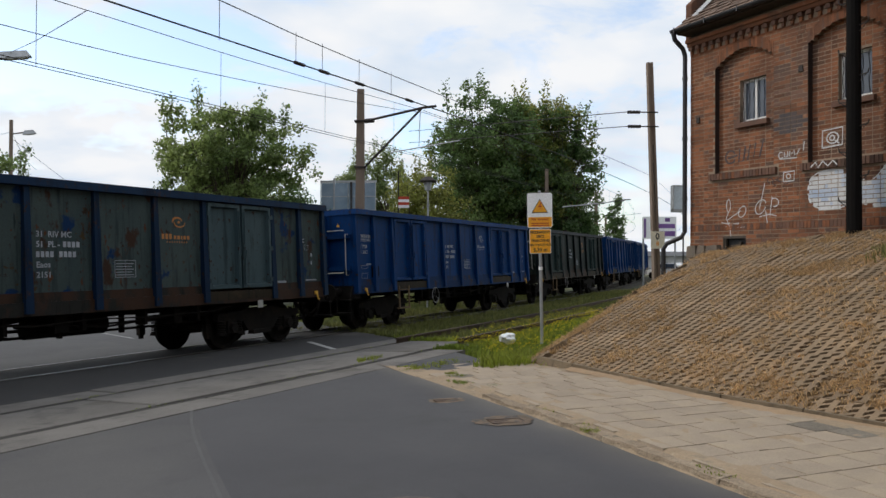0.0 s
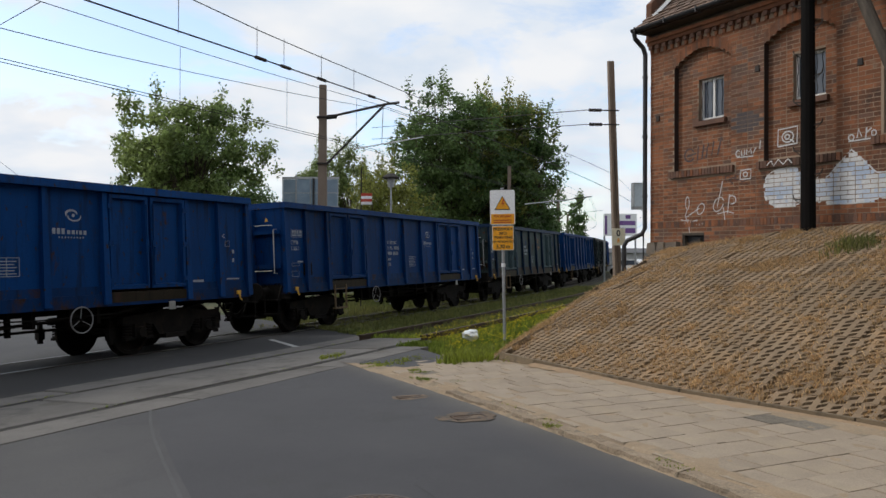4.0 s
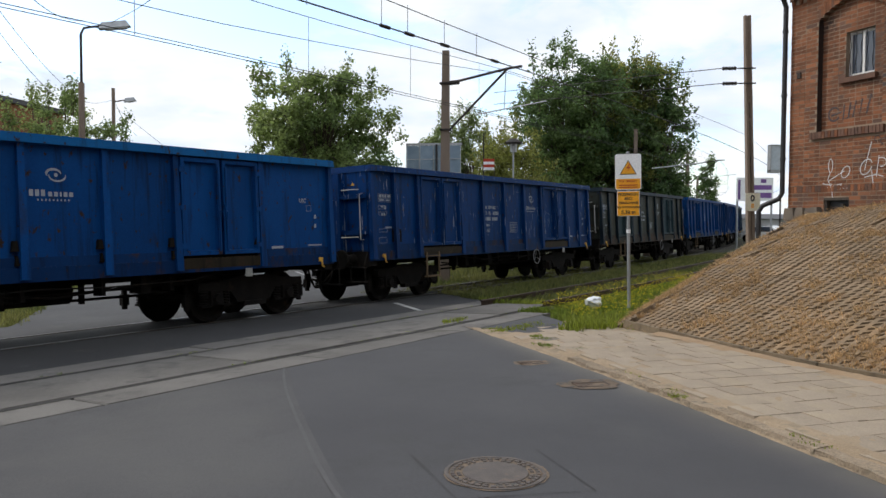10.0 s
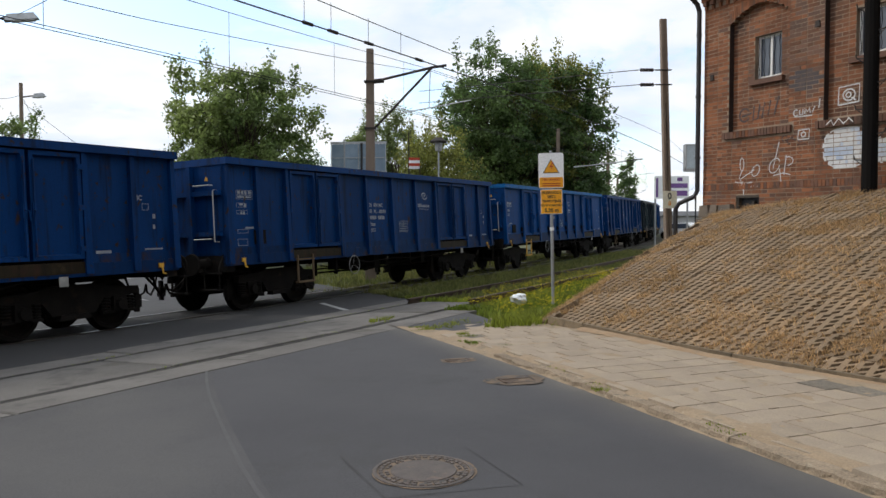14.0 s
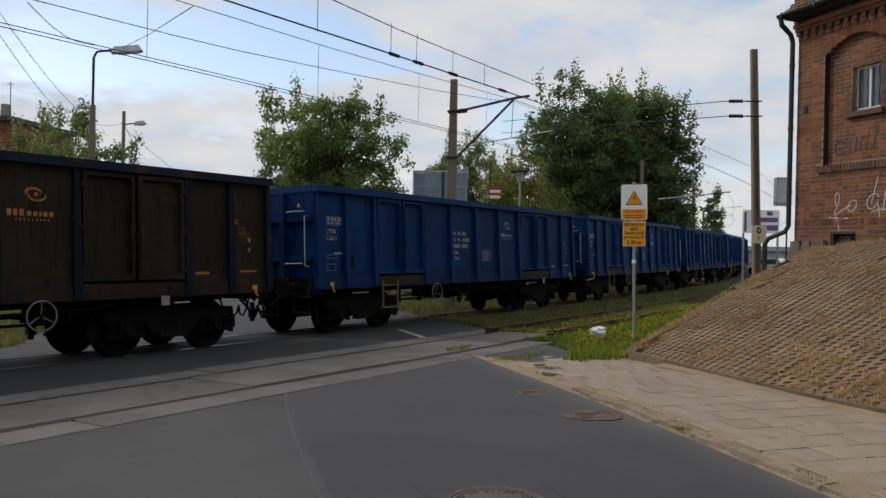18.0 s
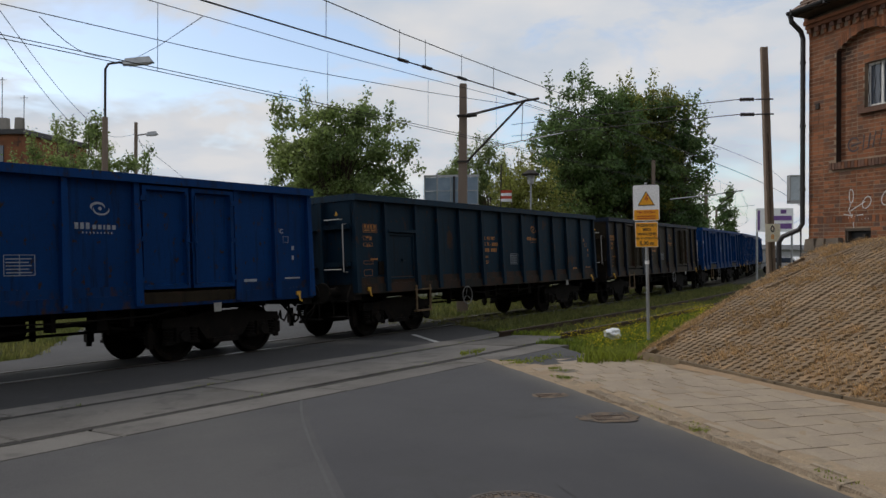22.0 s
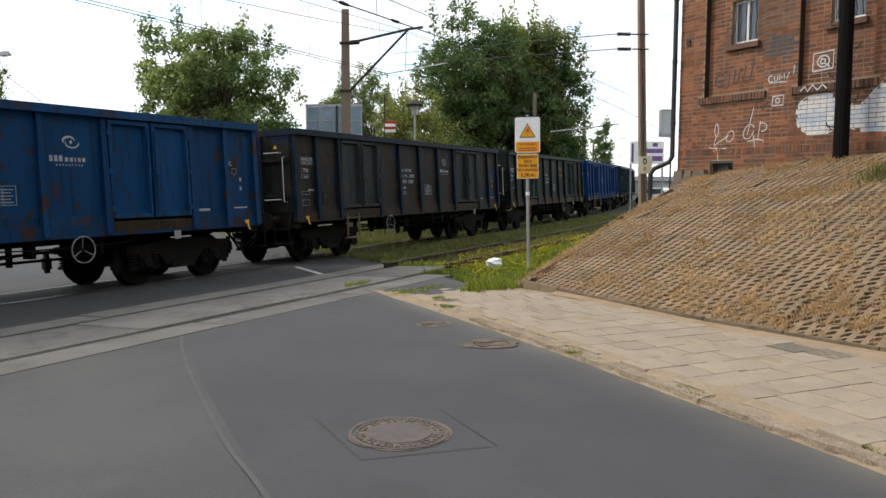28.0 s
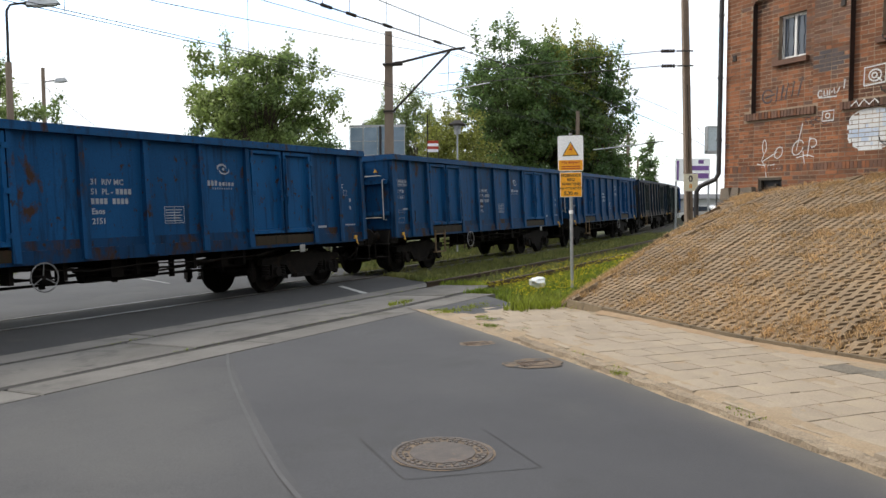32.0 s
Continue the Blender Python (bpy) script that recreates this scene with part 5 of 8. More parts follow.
def overhead(name, label, u, heights, s0, s1, r, z_add=0.0, lumps=()):
    """A wire along the track at u metres to its right; heights by s."""
    def z_at(s):
        for (a, za), (b, zb) in zip(heights, heights[1:]):
            if s <= b:
                return za + (zb - za) * max(0, s - a) / (b - a)
        return heights[-1][1]
    bm = bmesh.new()
    pts = []
    s = s0
    while s <= s1:
        p = beside(s, u)
        pts.append(V(p.x, p.y, z_at(s) + z_add))
        s += 1.5
    tube(bm, pts, r, 5)
    w = part(name, bm, WIRE)
    tagged(w, label, "overhead wire", "overhead wires")
    for s in lumps:
        bm = bmesh.new()
        a, b = beside(s, u), beside(s + 0.24, u)
        rod(bm, V(a.x, a.y, z_at(s)), V(b.x, b.y, z_at(s)), 0.03, n=8)
        part("section_insulator", bm, IRON, w)
    return z_at, w


def droppers(wire, za, zb, u, ss, ub=None):
    for s in ss:
        a, b = beside(s, u), beside(s, u if ub is None else ub)
        bm = bmesh.new()
        rod(bm, V(a.x, a.y, za(s)), V(b.x, b.y, zb(s)), 0.006, n=4)
        part("dropper", bm, WIRE, wire)


AUX = [(-30, 6.6), (-6, 6.1), (4, 5.91), (10, 6.0), (13, 6.16), (17.2, 6.42), (21.3, 6.76), (23, 6.98), (32, 6.5), (45, 6.1), (58, 6.5), (68, 6.95), (90, 6.1), (112, 6.95), (130, 6.6)]
MAIN = [(-30, 7.1), (0, 6.78), (8, 6.65), (13, 6.67), (17, 6.76), (23, 6.98), (45, 6.66), (68, 6.98), (90, 6.66), (130, 6.95)]
CON = [(-30, 5.39), (130, 5.39)]
overhead("messenger_wire", "thin grey auxiliary wire over the railway", -0.05, AUX, -12, 124, 0.0085)
e_z, _ = overhead("messenger_wire", "thin grey messenger wire over the railway", 0.0, MAIN, -12, 124, 0.0085)
d_z, d_w = overhead("contact_wire", "twin copper contact wire over the railway", -0.06, CON, -12, 124, 0.0085)
overhead("contact_wire", "twin copper contact wire over the railway", 0.06, CON, -12, 124, 0.0085, 0.03)
droppers(d_w, e_z, d_z, 0.0, [-6, 0, 4.3, 8.4, 12.9, 16.85, 20.5, 27, 32, 37, 42, 48, 54, 60])
b_z, b_w = overhead("contact_wire", "heavy contact wire over the nearer track", NEAR, [(-30, 5.0), (6, 5.15), (16, 5.23), (40, 5.2), (130, 5.15)], -14, 100, 0.0125, lumps=(9.65, 10.3, 11.35, 13.1))
a_z, _ = overhead("messenger_wire", "messenger wire over the nearer track", NEAR - 0.2, [(-30, 6.9), (0, 6.12), (5, 5.92), (8.2, 5.79), (10, 5.71), (12, 5.67), (16, 5.65), (20, 5.76), (40, 6.2), (60, 5.8), (100, 6.0)], -14, 100, 0.0085)
droppers(b_w, a_z, b_z, NEAR - 0.1, [2, 5.2, 8.1, 9.8, 10.5, 11.6, 12.7, 15.5, 19, 23, 27])

# cross-span from the street side
bm = bmesh.new()
end = beside(9.4, 0.0)
tube(bm, [V(-14.5, 26.1, 8.8), V(-14.5, 26.1, 8.8).lerp(V(end.x, end.y, 6.64), 0.5) - V(0, 0, 0.06), V(end.x, end.y, 6.64)], 0.009, 4)
tagged(part("span_wire", bm, WIRE), "thin span wire from the street lamp", "overhead wire", "overhead wires")
for a, b in (((-18.2, 24.0, 10.1), (-26.2, 42.8, 9.2)), ((-18.2, 24.0, 9.4), (-26.6, 42.4, 8.6)), ((-24.1, 43.8, 8.7), (-25.6, 49.2, 7.4)), ((-24.2, 43.7, 8.6), (-22.5, 60, 3.5)), ((-14.2, 20.4, 8.6), (-15.4, 25.8, 8.8)), ((-24.2, 43.7, 8.9), (-26.2, 42.8, 9.0))):
    bm = bmesh.new()
    a, b = V(*a), V(*b)
    tube(bm, [a.lerp(b, t / 6) - V(0, 0, 0.3 * math.sin(math.pi * t / 6)) for t in range(7)], 0.012, 4)
    tagged(part("service_cable", bm, WIRE), "slack service cable on the lamp post", "cable", "service cables")

# twin concrete pole beside the nearer track with the plate
twin = tagged(new("twin_pole"), "slender twin concrete pole with insulators and a white plate", "utility pole")
twin.matrix_basis = Matrix.Translation(on(6.06, 22.05, -0.4)) @ pose(0, 0, 0, 0, -2.1, 12)
bm = bmesh.new()
block(bm, (-0.098, -0.085, 0), (-0.012, 0.085, 7.62), taper=(0.014, 0.03))
part("column", bm, POST, twin)
bm = bmesh.new()
block(bm, (0.012, -0.085, 0), (0.098, 0.085, 7.62), taper=(0.014, 0.03))
part("column", bm, POST, twin)
bm = bmesh.new()
block(bm, (-0.04, -0.052, 5.3), (0.04, 0.052, 7.61))
part("web", bm, POST, twin)
for i in range(12):
    bm = bmesh.new()
    block(bm, (-0.03, -0.06, 0.6 + i * 0.6), (0.03, 0.06, 0.66 + i * 0.6))
    part("spacer", bm, POST, twin)
for z in (6.2, 5.8):
    bm = bmesh.new()
    rod(bm, (-0.32, -0.12, z), (0.15, -0.12, z), 0.02)
    part("cross_bolt", bm, IRON, twin)
    bm = bmesh.new()
    for k in range(5):
        rod(bm, (-0.4 - k * 0.08, -0.12, z), (-0.44 - k * 0.08, -0.12, z), 0.05, n=8)
    rod(bm, (-0.3, -0.12, z), (-0.85, -0.12, z), 0.012)
    part("insulator", bm, IRON, twin)
plate = new("number_plate")
plate.parent = twin
plate.matrix_basis = pose(0, -0.15, 2.62, 0, 1.5, 0)
bm = bmesh.new()
block(bm, (-0.21, -0.012, -0.24), (0.21, 0.0, 0.24))
part("plate", bm, material("cream_enamel", (0.82, 0.78, 0.62), (0.86, 0.82, 0.68), 3, 40, 0.45, 0.02), plate)
UPRIGHT = pose(0, 0, 0, 90, 0, 0)
lettering("digit", "0", 0.25, SIGN_BLACK, plate, pose(-0.07, -0.014, 0.02) @ UPRIGHT)
lettering("digit", "8", 0.17, SIGN_ORANGE, plate, pose(-0.05, -0.014, -0.16) @ UPRIGHT)
for z, far in ((6.2, V(-1.5, 34, 7.5)), (5.8, V(-1.5, 34, 7.0))):
    bm = bmesh.new()
    a = twin.matrix_basis @ V(-0.85, -0.12, z)
    rod(bm, a, far, 0.012, n=5)
    tagged(part("anchor_wire", bm, WIRE), "anchor wire from the twin pole", "overhead wire", "overhead wires")

# ---- warning sign by the crossing ----
sign = tagged(new("warning_sign"), "high-voltage warning sign with orange plates on a grey post", "sign")
sign.matrix_basis = Matrix.Translation(on(2.0, 15.72, -0.2)) @ pose(0, 0, 0, 0, -1.2, -4)
bm = bmesh.new()
rod(bm, (0, 0.03, 0), (0, 0.03, 3.28), 0.032, n=12)
part("post", bm, GALV, sign)
bm = bmesh.new()
rod(bm, (0, 0.03, 1.68), (0, 0.03, 1.75), 0.042, n=12)
part("collar", bm, SIGN_WHITE, sign)


def rounded(w, h, r, y0, y1, n=4):
    bm = bmesh.new()
    pts = []
    for cx, cz, t0 in ((w / 2 - r, h / 2 - r, 0), (-w / 2 + r, h / 2 - r, 90), (-w / 2 + r, -h / 2 + r, 180), (w / 2 - r, -h / 2 + r, 270)):
        pts += [(cx + r * math.cos(radians(t0 + 90 * k / n)), cz + r * math.sin(radians(t0 + 90 * k / n))) for k in range(n + 1)]
    a = [bm.verts.new((x, y0, z)) for x, z in pts]
    b = [bm.verts.new((x, y1, z)) for x, z in pts]
    bm.faces.new(a)
    bm.faces.new(b[::-1])
    for k in range(len(a)):
        bm.faces.new((a[k], b[k], b[(k + 1) % len(a)], a[(k + 1) % len(a)]))
    return bm


def board(name, w, h, x, z, y, material, parent, r=0.03, label=""):
    ob = part(name, rounded(w, h, r, y, y + 0.006), material, parent, label)
    ob.location = (x, 0, z)
    return ob


up = board("white_plate", 0.5, 0.7, 0, 2.88, -0.012, SIGN_WHITE, sign, 0.04, "white plate with a lightning triangle")
board("plate_rim", 0.516, 0.716, 0, 0, -0.004, SIGN_BLACK, up, 0.045)
board("orange_field", 0.47, 0.2, 0, -0.235, -0.016, SIGN_ORANGE, up, 0.02)


def tri(size, y, material, parent, z, name):
    bm = bmesh.new()
    pts = [(-size / 2, -size * 0.43), (size / 2, -size * 0.43), (0, size * 0.43)]
    a = [bm.verts.new((x, y, q + z)) for x, q in pts]
    b = [bm.verts.new((x, y + 0.004, q + z)) for x, q in pts]
    bm.faces.new(a)
    for k in range(3):
        bm.faces.new((a[k], b[k], b[(k + 1) % 3], a[(k + 1) % 3]))
    part(name, bm, material, parent)


tri(0.33, -0.017, SIGN_BLACK, up, 0.09, "triangle_border")
tri(0.285, -0.0205, SIGN_ORANGE, up, 0.085, "triangle")
bm = bmesh.new()
bolt = [(0.02, 0.16), (-0.035, 0.06), (0.015, 0.07), (-0.012, 0.0), (0.05, 0.1), (0.0, 0.09), (0.05, 0.16)]
vs = [bm.verts.new((x, -0.0225, z)) for x, z in bolt]
bm.faces.new(vs)
part("lightning", bm, SIGN_RED, up)
lettering("caption", "Nie dotykać", 0.07, SIGN_RED, up, pose(0, -0.018, -0.2) @ UPRIGHT, align="CENTER")
for k in range(2):
    bm = bmesh.new()
    block(bm, (-0.18, -0.019, -0.27 - 0.04 * k), (0.18, -0.017, -0.252 - 0.04 * k))
    part("caption_line", bm, SIGN_RED, up)
low = board("orange_plate", 0.41, 0.47, 0.0, 2.26, -0.012, SIGN_ORANGE, sign, 0.012, "orange plate with black lettering")
board("plate_rim", 0.432, 0.492, 0, 0, -0.004, SIGN_WHITE, low, 0.016)
for k, (line, size) in enumerate((("PRZEWODY", 0.072), ("SIECI", 0.072), ("TRAKCYJNEJ", 0.066), ("NA WYSOKOŚCI", 0.056), ("5,30 m", 0.1))):
    lettering("caption", line, size, SIGN_BLACK, low, pose(0, -0.016, 0.155 - k * 0.082 - (0.03 if k == 4 else 0)) @ UPRIGHT, align="CENTER")

# crumpled white bag in the grass
bag = bmesh.new()
bmesh.ops.create_icosphere(bag, subdivisions=3, radius=0.17)
for v in bag.verts:
    v.co *= 1 + 0.45 * noise.noise(v.co * 9) + 0.2 * noise.noise(v.co * 25)
    v.co.z *= 0.62
ob = part("plastic_bag", bag, plain("white_plastic", (0.75, 0.77, 0.78), 0.35), label="")
ob.location = on(1.34, 15.9, 0.11)
tagged(ob, "crumpled white plastic bag lying in the grass", "litter")


# ---- street furniture beyond the line ----
def street_lamp(x, y, h, arm, head, label, post=0.78):
    l = tagged(new("street_lamp"), label, "street lamp", "street lamps")
    l.location = on(x, y, 0)
    bm = bmesh.new()
    rod(bm, (0, 0, 0), (0, 0, h * post), 0.14, 0.1, 10)
    part("post", bm, POST, l)
    bm = bmesh.new()
    rod(bm, (0, 0, h * 0.78), (0, 0, h - 0.25), 0.045)
    tube(bm, [V(0, 0, h - 0.25), V(0.1, 0.03, h - 0.05), V(0.35, 0.1, h), V(arm * 0.8, arm * 0.3, h + 0.08)], 0.04, 8)
    part("arm", bm, IRON, l)
    bm = bmesh.new()
    block(bm, (-0.1, -0.16, -0.06), (head, 0.16, 0.16), taper=(0.12, 0.06))
    hd = part("lamp_head", bm, GALV, l)
    hd.matrix_basis = Matrix.Translation((arm * 0.7, arm * 0.26, h)) @ pose(0, 0, 0, 0, -9, 20)
    bm = bmesh.new()
    block(bm, (0.1, -0.12, -0.1), (head - 0.12, 0.12, -0.055))
    lens = part("lens", bm, plain("milky_lens", (0.5, 0.5, 0.48), 0.3), l)
    lens.matrix_basis = hd.matrix_basis.copy()


street_lamp(-15.4, 25.75, 8.75, 0.9, 0.95, "concrete street lamp with a grey boxy head")
street_lamp(-24.2, 43.75, 9.0, 0.9, 0.6, "distant concrete street lamp with a slanting arm", 1.08)

# hoarding seen from behind, on posts
hoard = tagged(new("hoarding"), "grey back of a large hoarding on steel posts", "billboard")
HM = Matrix.Translation((-4.6, 40.5, 0)) @ pose(0, 0, 0, 0, 0, -6)
hoard.matrix_basis = HM
for i in range(4):
    for j in range(2):
        bm = bmesh.new()
        block(bm, (-1.75 + i * 0.72, 0, 4.45 + j * 0.72), (-1.06 + i * 0.72, 0.04, 5.13 + j * 0.72))
        part("panel", bm, material("hoarding_back", (0.18, 0.25, 0.32), (0.25, 0.32, 0.39), 1.5, 30, 0.6, 0.1), hoard)
bm = bmesh.new()
block(bm, (-1.8, -0.03, 5.86), (1.16, 0.02, 5.98))
block(bm, (-1.8, -0.03, 4.36), (1.16, 0.02, 4.46))
part("rim", bm, GALV, hoard)
for i in range(5):
    bm = bmesh.new()
    x = -1.775 + i * 0.72
    block(bm, (x - 0.018, -0.035, 4.46), (x + 0.018, -0.002, 5.86))
    part("batten", bm, GALV, hoard)
bm = bmesh.new()
block(bm, (-1.78, -0.055, 5.13), (1.14, -0.036, 5.17))
part("batten", bm, GALV, hoard)
for x in (-0.15,):
    bm = bmesh.new()
    block(bm, (x - 0.05, -0.12, -0.5), (x + 0.05, -0.04, 5.9))
    part("upright", bm, ZINC, hoard)
bm = bmesh.new()
block(bm, (-1.1, -0.08, -0.5), (-1.02, -0.03, 6.1))
part("upright", bm, GALV, hoard)

# small red and white sign, signal head, rusty fence
s1 = tagged(new("stop_board"), "small red and white board on a thin post", "sign")
s1.location = (-1.55, 30.5, 0)
bm = bmesh.new()
rod(bm, (-0.2, 0.03, 0), (-0.2, 0.03, 5.4), 0.025)
part("post", bm, IRON, s1)
for k, mt in enumerate((SIGN_WHITE, SIGN_RED, SIGN_WHITE, SIGN_RED)):
    bm = bmesh.new()
    block(bm, (-0.2, 0, 3.95 + 0.11 * k), (0.22, 0.02, 4.06 + 0.11 * k))
    part("stripe", bm, mt, s1)
s2 = tagged(new("yard_lamp"), "hooded yard lamp on a pale pole", "lamp post")
s2.location = (-0.62, 31.8, 0)
bm = bmesh.new()
rod(bm, (0, 0, 0), (0, 0, 5.0), 0.035)
part("post", bm, GALV, s2)
bm = bmesh.new()
rod(bm, (0, 0, 5.14), (0, 0, 5.3), 0.36, 0.12, 12)
rod(bm, (0, 0, 5.08), (0, 0, 5.14), 0.34, 0.36, 12)
part("hood", bm, IRON, s2)
bm = bmesh.new()
rod(bm, (0, 0, 4.75), (0, 0, 5.08), 0.13, 0.16, 10)
part("lantern", bm, GALV, s2)
fence = tagged(new("rusty_fence"), "row of rusty iron posts among shrubs", "fence")
for k in range(9):
    bm = bmesh.new()
    x = -1.0 + k * 0.32
    rod(bm, (x, 34, 0), (x + 0.05, 34, 3.5 + 0.08 * (k % 3)), 0.03)
    part("post", bm, RAIL_RUST, fence)
post = bmesh.new()
block(post, (-0.13, -0.12, 0), (0.13, 0.12, 7.5), taper=(0.03, 0.03))
sp = part("signal_post", post, POST)
sp.location = on(6.15, 46.6, -0.1)
tagged(sp, "plain square concrete post", "post")
bm = bmesh.new()
rod(bm, (4.5, 29.6, 3.95), (6.3, 29.4, 4.14), 0.022)
tagged(part("barrier_boom", bm, GALV), "thin pale raised boom beside the line", "barrier")

# boards beyond the house corner
bx = tagged(new("light_box"), "pale glazed advertising box on a bracket", "advertising box")
bx.matrix_basis = Matrix.Translation((8.62, 28.6, -0.52))
bm = bmesh.new()
block(bm, (-0.2, 0, 4.35), (0.24, 0.3, 5.2))
part("box", bm, material("pale_box", (0.4, 0.47, 0.52), (0.5, 0.56, 0.6), 1.2, 30, 0.3, 0.02), bx)
bm = bmesh.new()
for lo, hi in (((-0.22, 4.25), (0.26, 4.35)), ((-0.22, 5.2), (0.26, 5.23)), ((-0.22, 4.3), (-0.19, 5.22)), ((0.23, 4.3), (0.26, 5.22))):
    block(bm, (lo[0], -0.03, lo[1]), (hi[0], 0.32, hi[1]))
part("frame", bm, GALV, bx)
bm = bmesh.new()
rod(bm, (0.2, 0.15, 0.2), (0.2, 0.15, 4.4), 0.03)
part("post", bm, ZINC, bx)
bb = tagged(new("roadside_board"), "white and purple roadside board on grey posts", "billboard")
bb.matrix_basis = Matrix.Translation((14.95, 54, 0.35))
bm = bmesh.new()
block(bm, (-1.15, 0, 3.0), (1.15, 0.1, 4.55))
part("panel", bm, SIGN_WHITE, bb)
PURPLE = material("purple_print", (0.16, 0.07, 0.25), (0.2, 0.09, 0.3), 2, 30, 0.5, 0.02)
for lo, hi in (((-0.1, 3.75), (1.05, 4.05)), ((0.0, 3.2), (1.05, 3.55)), ((0.35, 4.2), (0.7, 4.45)), ((-1.1, 3.1), (-0.95, 4.4))):
    bm = bmesh.new()
    block(bm, (lo[0], -0.01, lo[1]), (hi[0], 0.0, hi[1]))
    part("print", bm, PURPLE, bb)
for x in (-1.1, 0.25, 1.1):
    bm = bmesh.new()
    rod(bm, (x, 0.15, -0.3), (x, 0.15, 4.5), 0.07)
    part("post", bm, GALV, bb)
# ---- trees ----
def tree(name, x, y, h, crown_w, crown_lo, leaf, label, seed, leaves=9000, size=0.16, clumps=110, lean=(0, 0), spread=0.8, shoots=0, gaps=0.0):
    """Trunk, limbs to every few clumps, and leaves that face up and outwards from the clump they hang in."""
    rnd = random.Random(seed)
    t = tagged(new(name), label, "tree", "trees behind the railway")
    t.location = on(x, y, -0.1)
    cz, rz, rx = (h + crown_lo) / 2, (h - crown_lo) / 2, crown_w / 2
    bm = bmesh.new()
    top = V(lean[0], lean[1], crown_lo + rz * 1.1)
    trunk = [V(0, 0, 0), V(0.05, 0.05, crown_lo * 0.6), V(lean[0] * 0.4, lean[1] * 0.4, crown_lo + rz * 0.3), top]
    rad = [0.024 * h, 0.019 * h, 0.012 * h, 0.004 * h]
    for a, b, ra, rb in zip(trunk, trunk[1:], rad, rad[1:]):
        rod(bm, a, b, ra, rb, 9)
    part("trunk", bm, BARK, t)
    centres = []
    bm = bmesh.new()
    for k in range(clumps):
        d = V(rnd.gauss(0, 1), rnd.gauss(0, 1), rnd.gauss(0, 1)).normalized()
        r = rnd.random() ** 0.4
        p = V(d.x * rx, d.y * rx, d.z * rz) * r
        p *= 0.9 + 0.22 * noise.noise(d * 1.9 + V(seed, 0, 0)) + 0.2 * noise.noise(d * 4.5 + V(0, seed, 0))
        if gaps and noise.noise(p * 0.75 + V(0, 0, seed)) < gaps - 0.45:
            continue
        p += V(lean[0] * 0.7, lean[1] * 0.7, cz)
        q = rnd.uniform(0.45, 1.0) * spread
        centres.append((p, V(q, q, q * 0.62)))
        if k % 2 == 0:
            root = trunk[1].lerp(trunk[3], rnd.random() * 0.85)
            midp = root.lerp(p, 0.5) + V(0, 0, 0.3)
            rod(bm, root, midp, 0.0055 * h, 0.003 * h, 5)
            rod(bm, midp, p, 0.003 * h, 0.0009 * h, 4)
    for k in range(shoots):
        t0, r = rnd.uniform(0, 6.28), rnd.random() ** 0.6
        dome = math.sqrt(max(0.0, 1 - r * r))
        p = V(rx * r * math.cos(t0) + lean[0], rx * r * math.sin(t0) + lean[1], cz + rz * dome * 0.9)
        tip = p + V(0.35 * r * math.cos(t0), 0.35 * r * math.sin(t0), rnd.uniform(0.7, 1.5))
        rod(bm, p - V(0, 0, 0.8), tip, 0.03, 0.006, 4)
        for j in range(4):
            q = 0.34 - 0.06 * j
            centres.append((p.lerp(tip, j / 3), V(q, q, 0.36)))
    part("branching", bm, BARK, t)
    n = leaves
    weight = np.array([c[1].x ** 1.6 for c in centres])
    rng = np.random.default_rng(seed)
    pick = rng.choice(len(centres), n, p=weight / weight.sum())
    cen, rad = np.array([c[0] for c in centres])[pick], np.array([c[1] for c in centres])[pick]
    ball = rng.normal(0, 1, (n, 3))
    ball /= np.linalg.norm(ball, axis=1)[:, None]
    p = cen + ball * rad * (rng.uniform(0, 1, n) ** 0.5)[:, None] + rng.normal(0, 0.13, (n, 3))
    face = ball * 0.6 + np.array([0, 0, 0.4]) + rng.normal(0, 0.6, (n, 3))
    face /= np.linalg.norm(face, axis=1)[:, None]
    u = np.cross(face, rng.normal(0, 1, (n, 3)))
    u /= np.linalg.norm(u, axis=1)[:, None]
    w = np.cross(face, u)
    s = (size * rng.uniform(0.55, 1.45, n))[:, None]
    quad = np.stack([p - u * s * 0.5, p + w * s * 0.3, p + u * s * 0.5, p - w * s * 0.3], 1).reshape(-1, 3)
    me = bpy.data.meshes.new("crown")
    me.from_pydata(quad.tolist(), [], [(4 * k, 4 * k + 1, 4 * k + 2, 4 * k + 3) for k in range(n)])
    me.update()
    place("crown", me, leaf, t)
    return t


tree("maple_tree", -10.6, 39, 10.4, 7.8, 2.4, LEAF_MID, "broad leafy tree with an airy green crown", 4, 40000, 0.18, 470, spread=0.58, shoots=5, gaps=0.16)
tree("shrub_tree", -6.9, 37, 5.3, 4.8, 0.6, LEAF_DARK, "low dense green shrub beside the hoarding", 9, 20000, 0.15, 120)
tree("ash_tree", 2.7, 49, 13.4, 8.2, 1.6, LEAF_DARK, "tall dense dark-green tree over the wagons", 21, 44000, 0.2, 430, spread=0.78, shoots=8)
tree("ash_tree", 5.6, 51, 12.9, 8.0, 2.0, LEAF_WARM, "tall yellowish-green tree among its neighbours", 22, 36000, 0.2, 380, spread=0.72, shoots=10)
tree("ash_tree", 7.4, 50, 12.2, 5.6, 0.8, LEAF_DARK, "tall dark-green tree with feathery upright shoots", 25, 28000, 0.2, 300, spread=0.68, shoots=9)
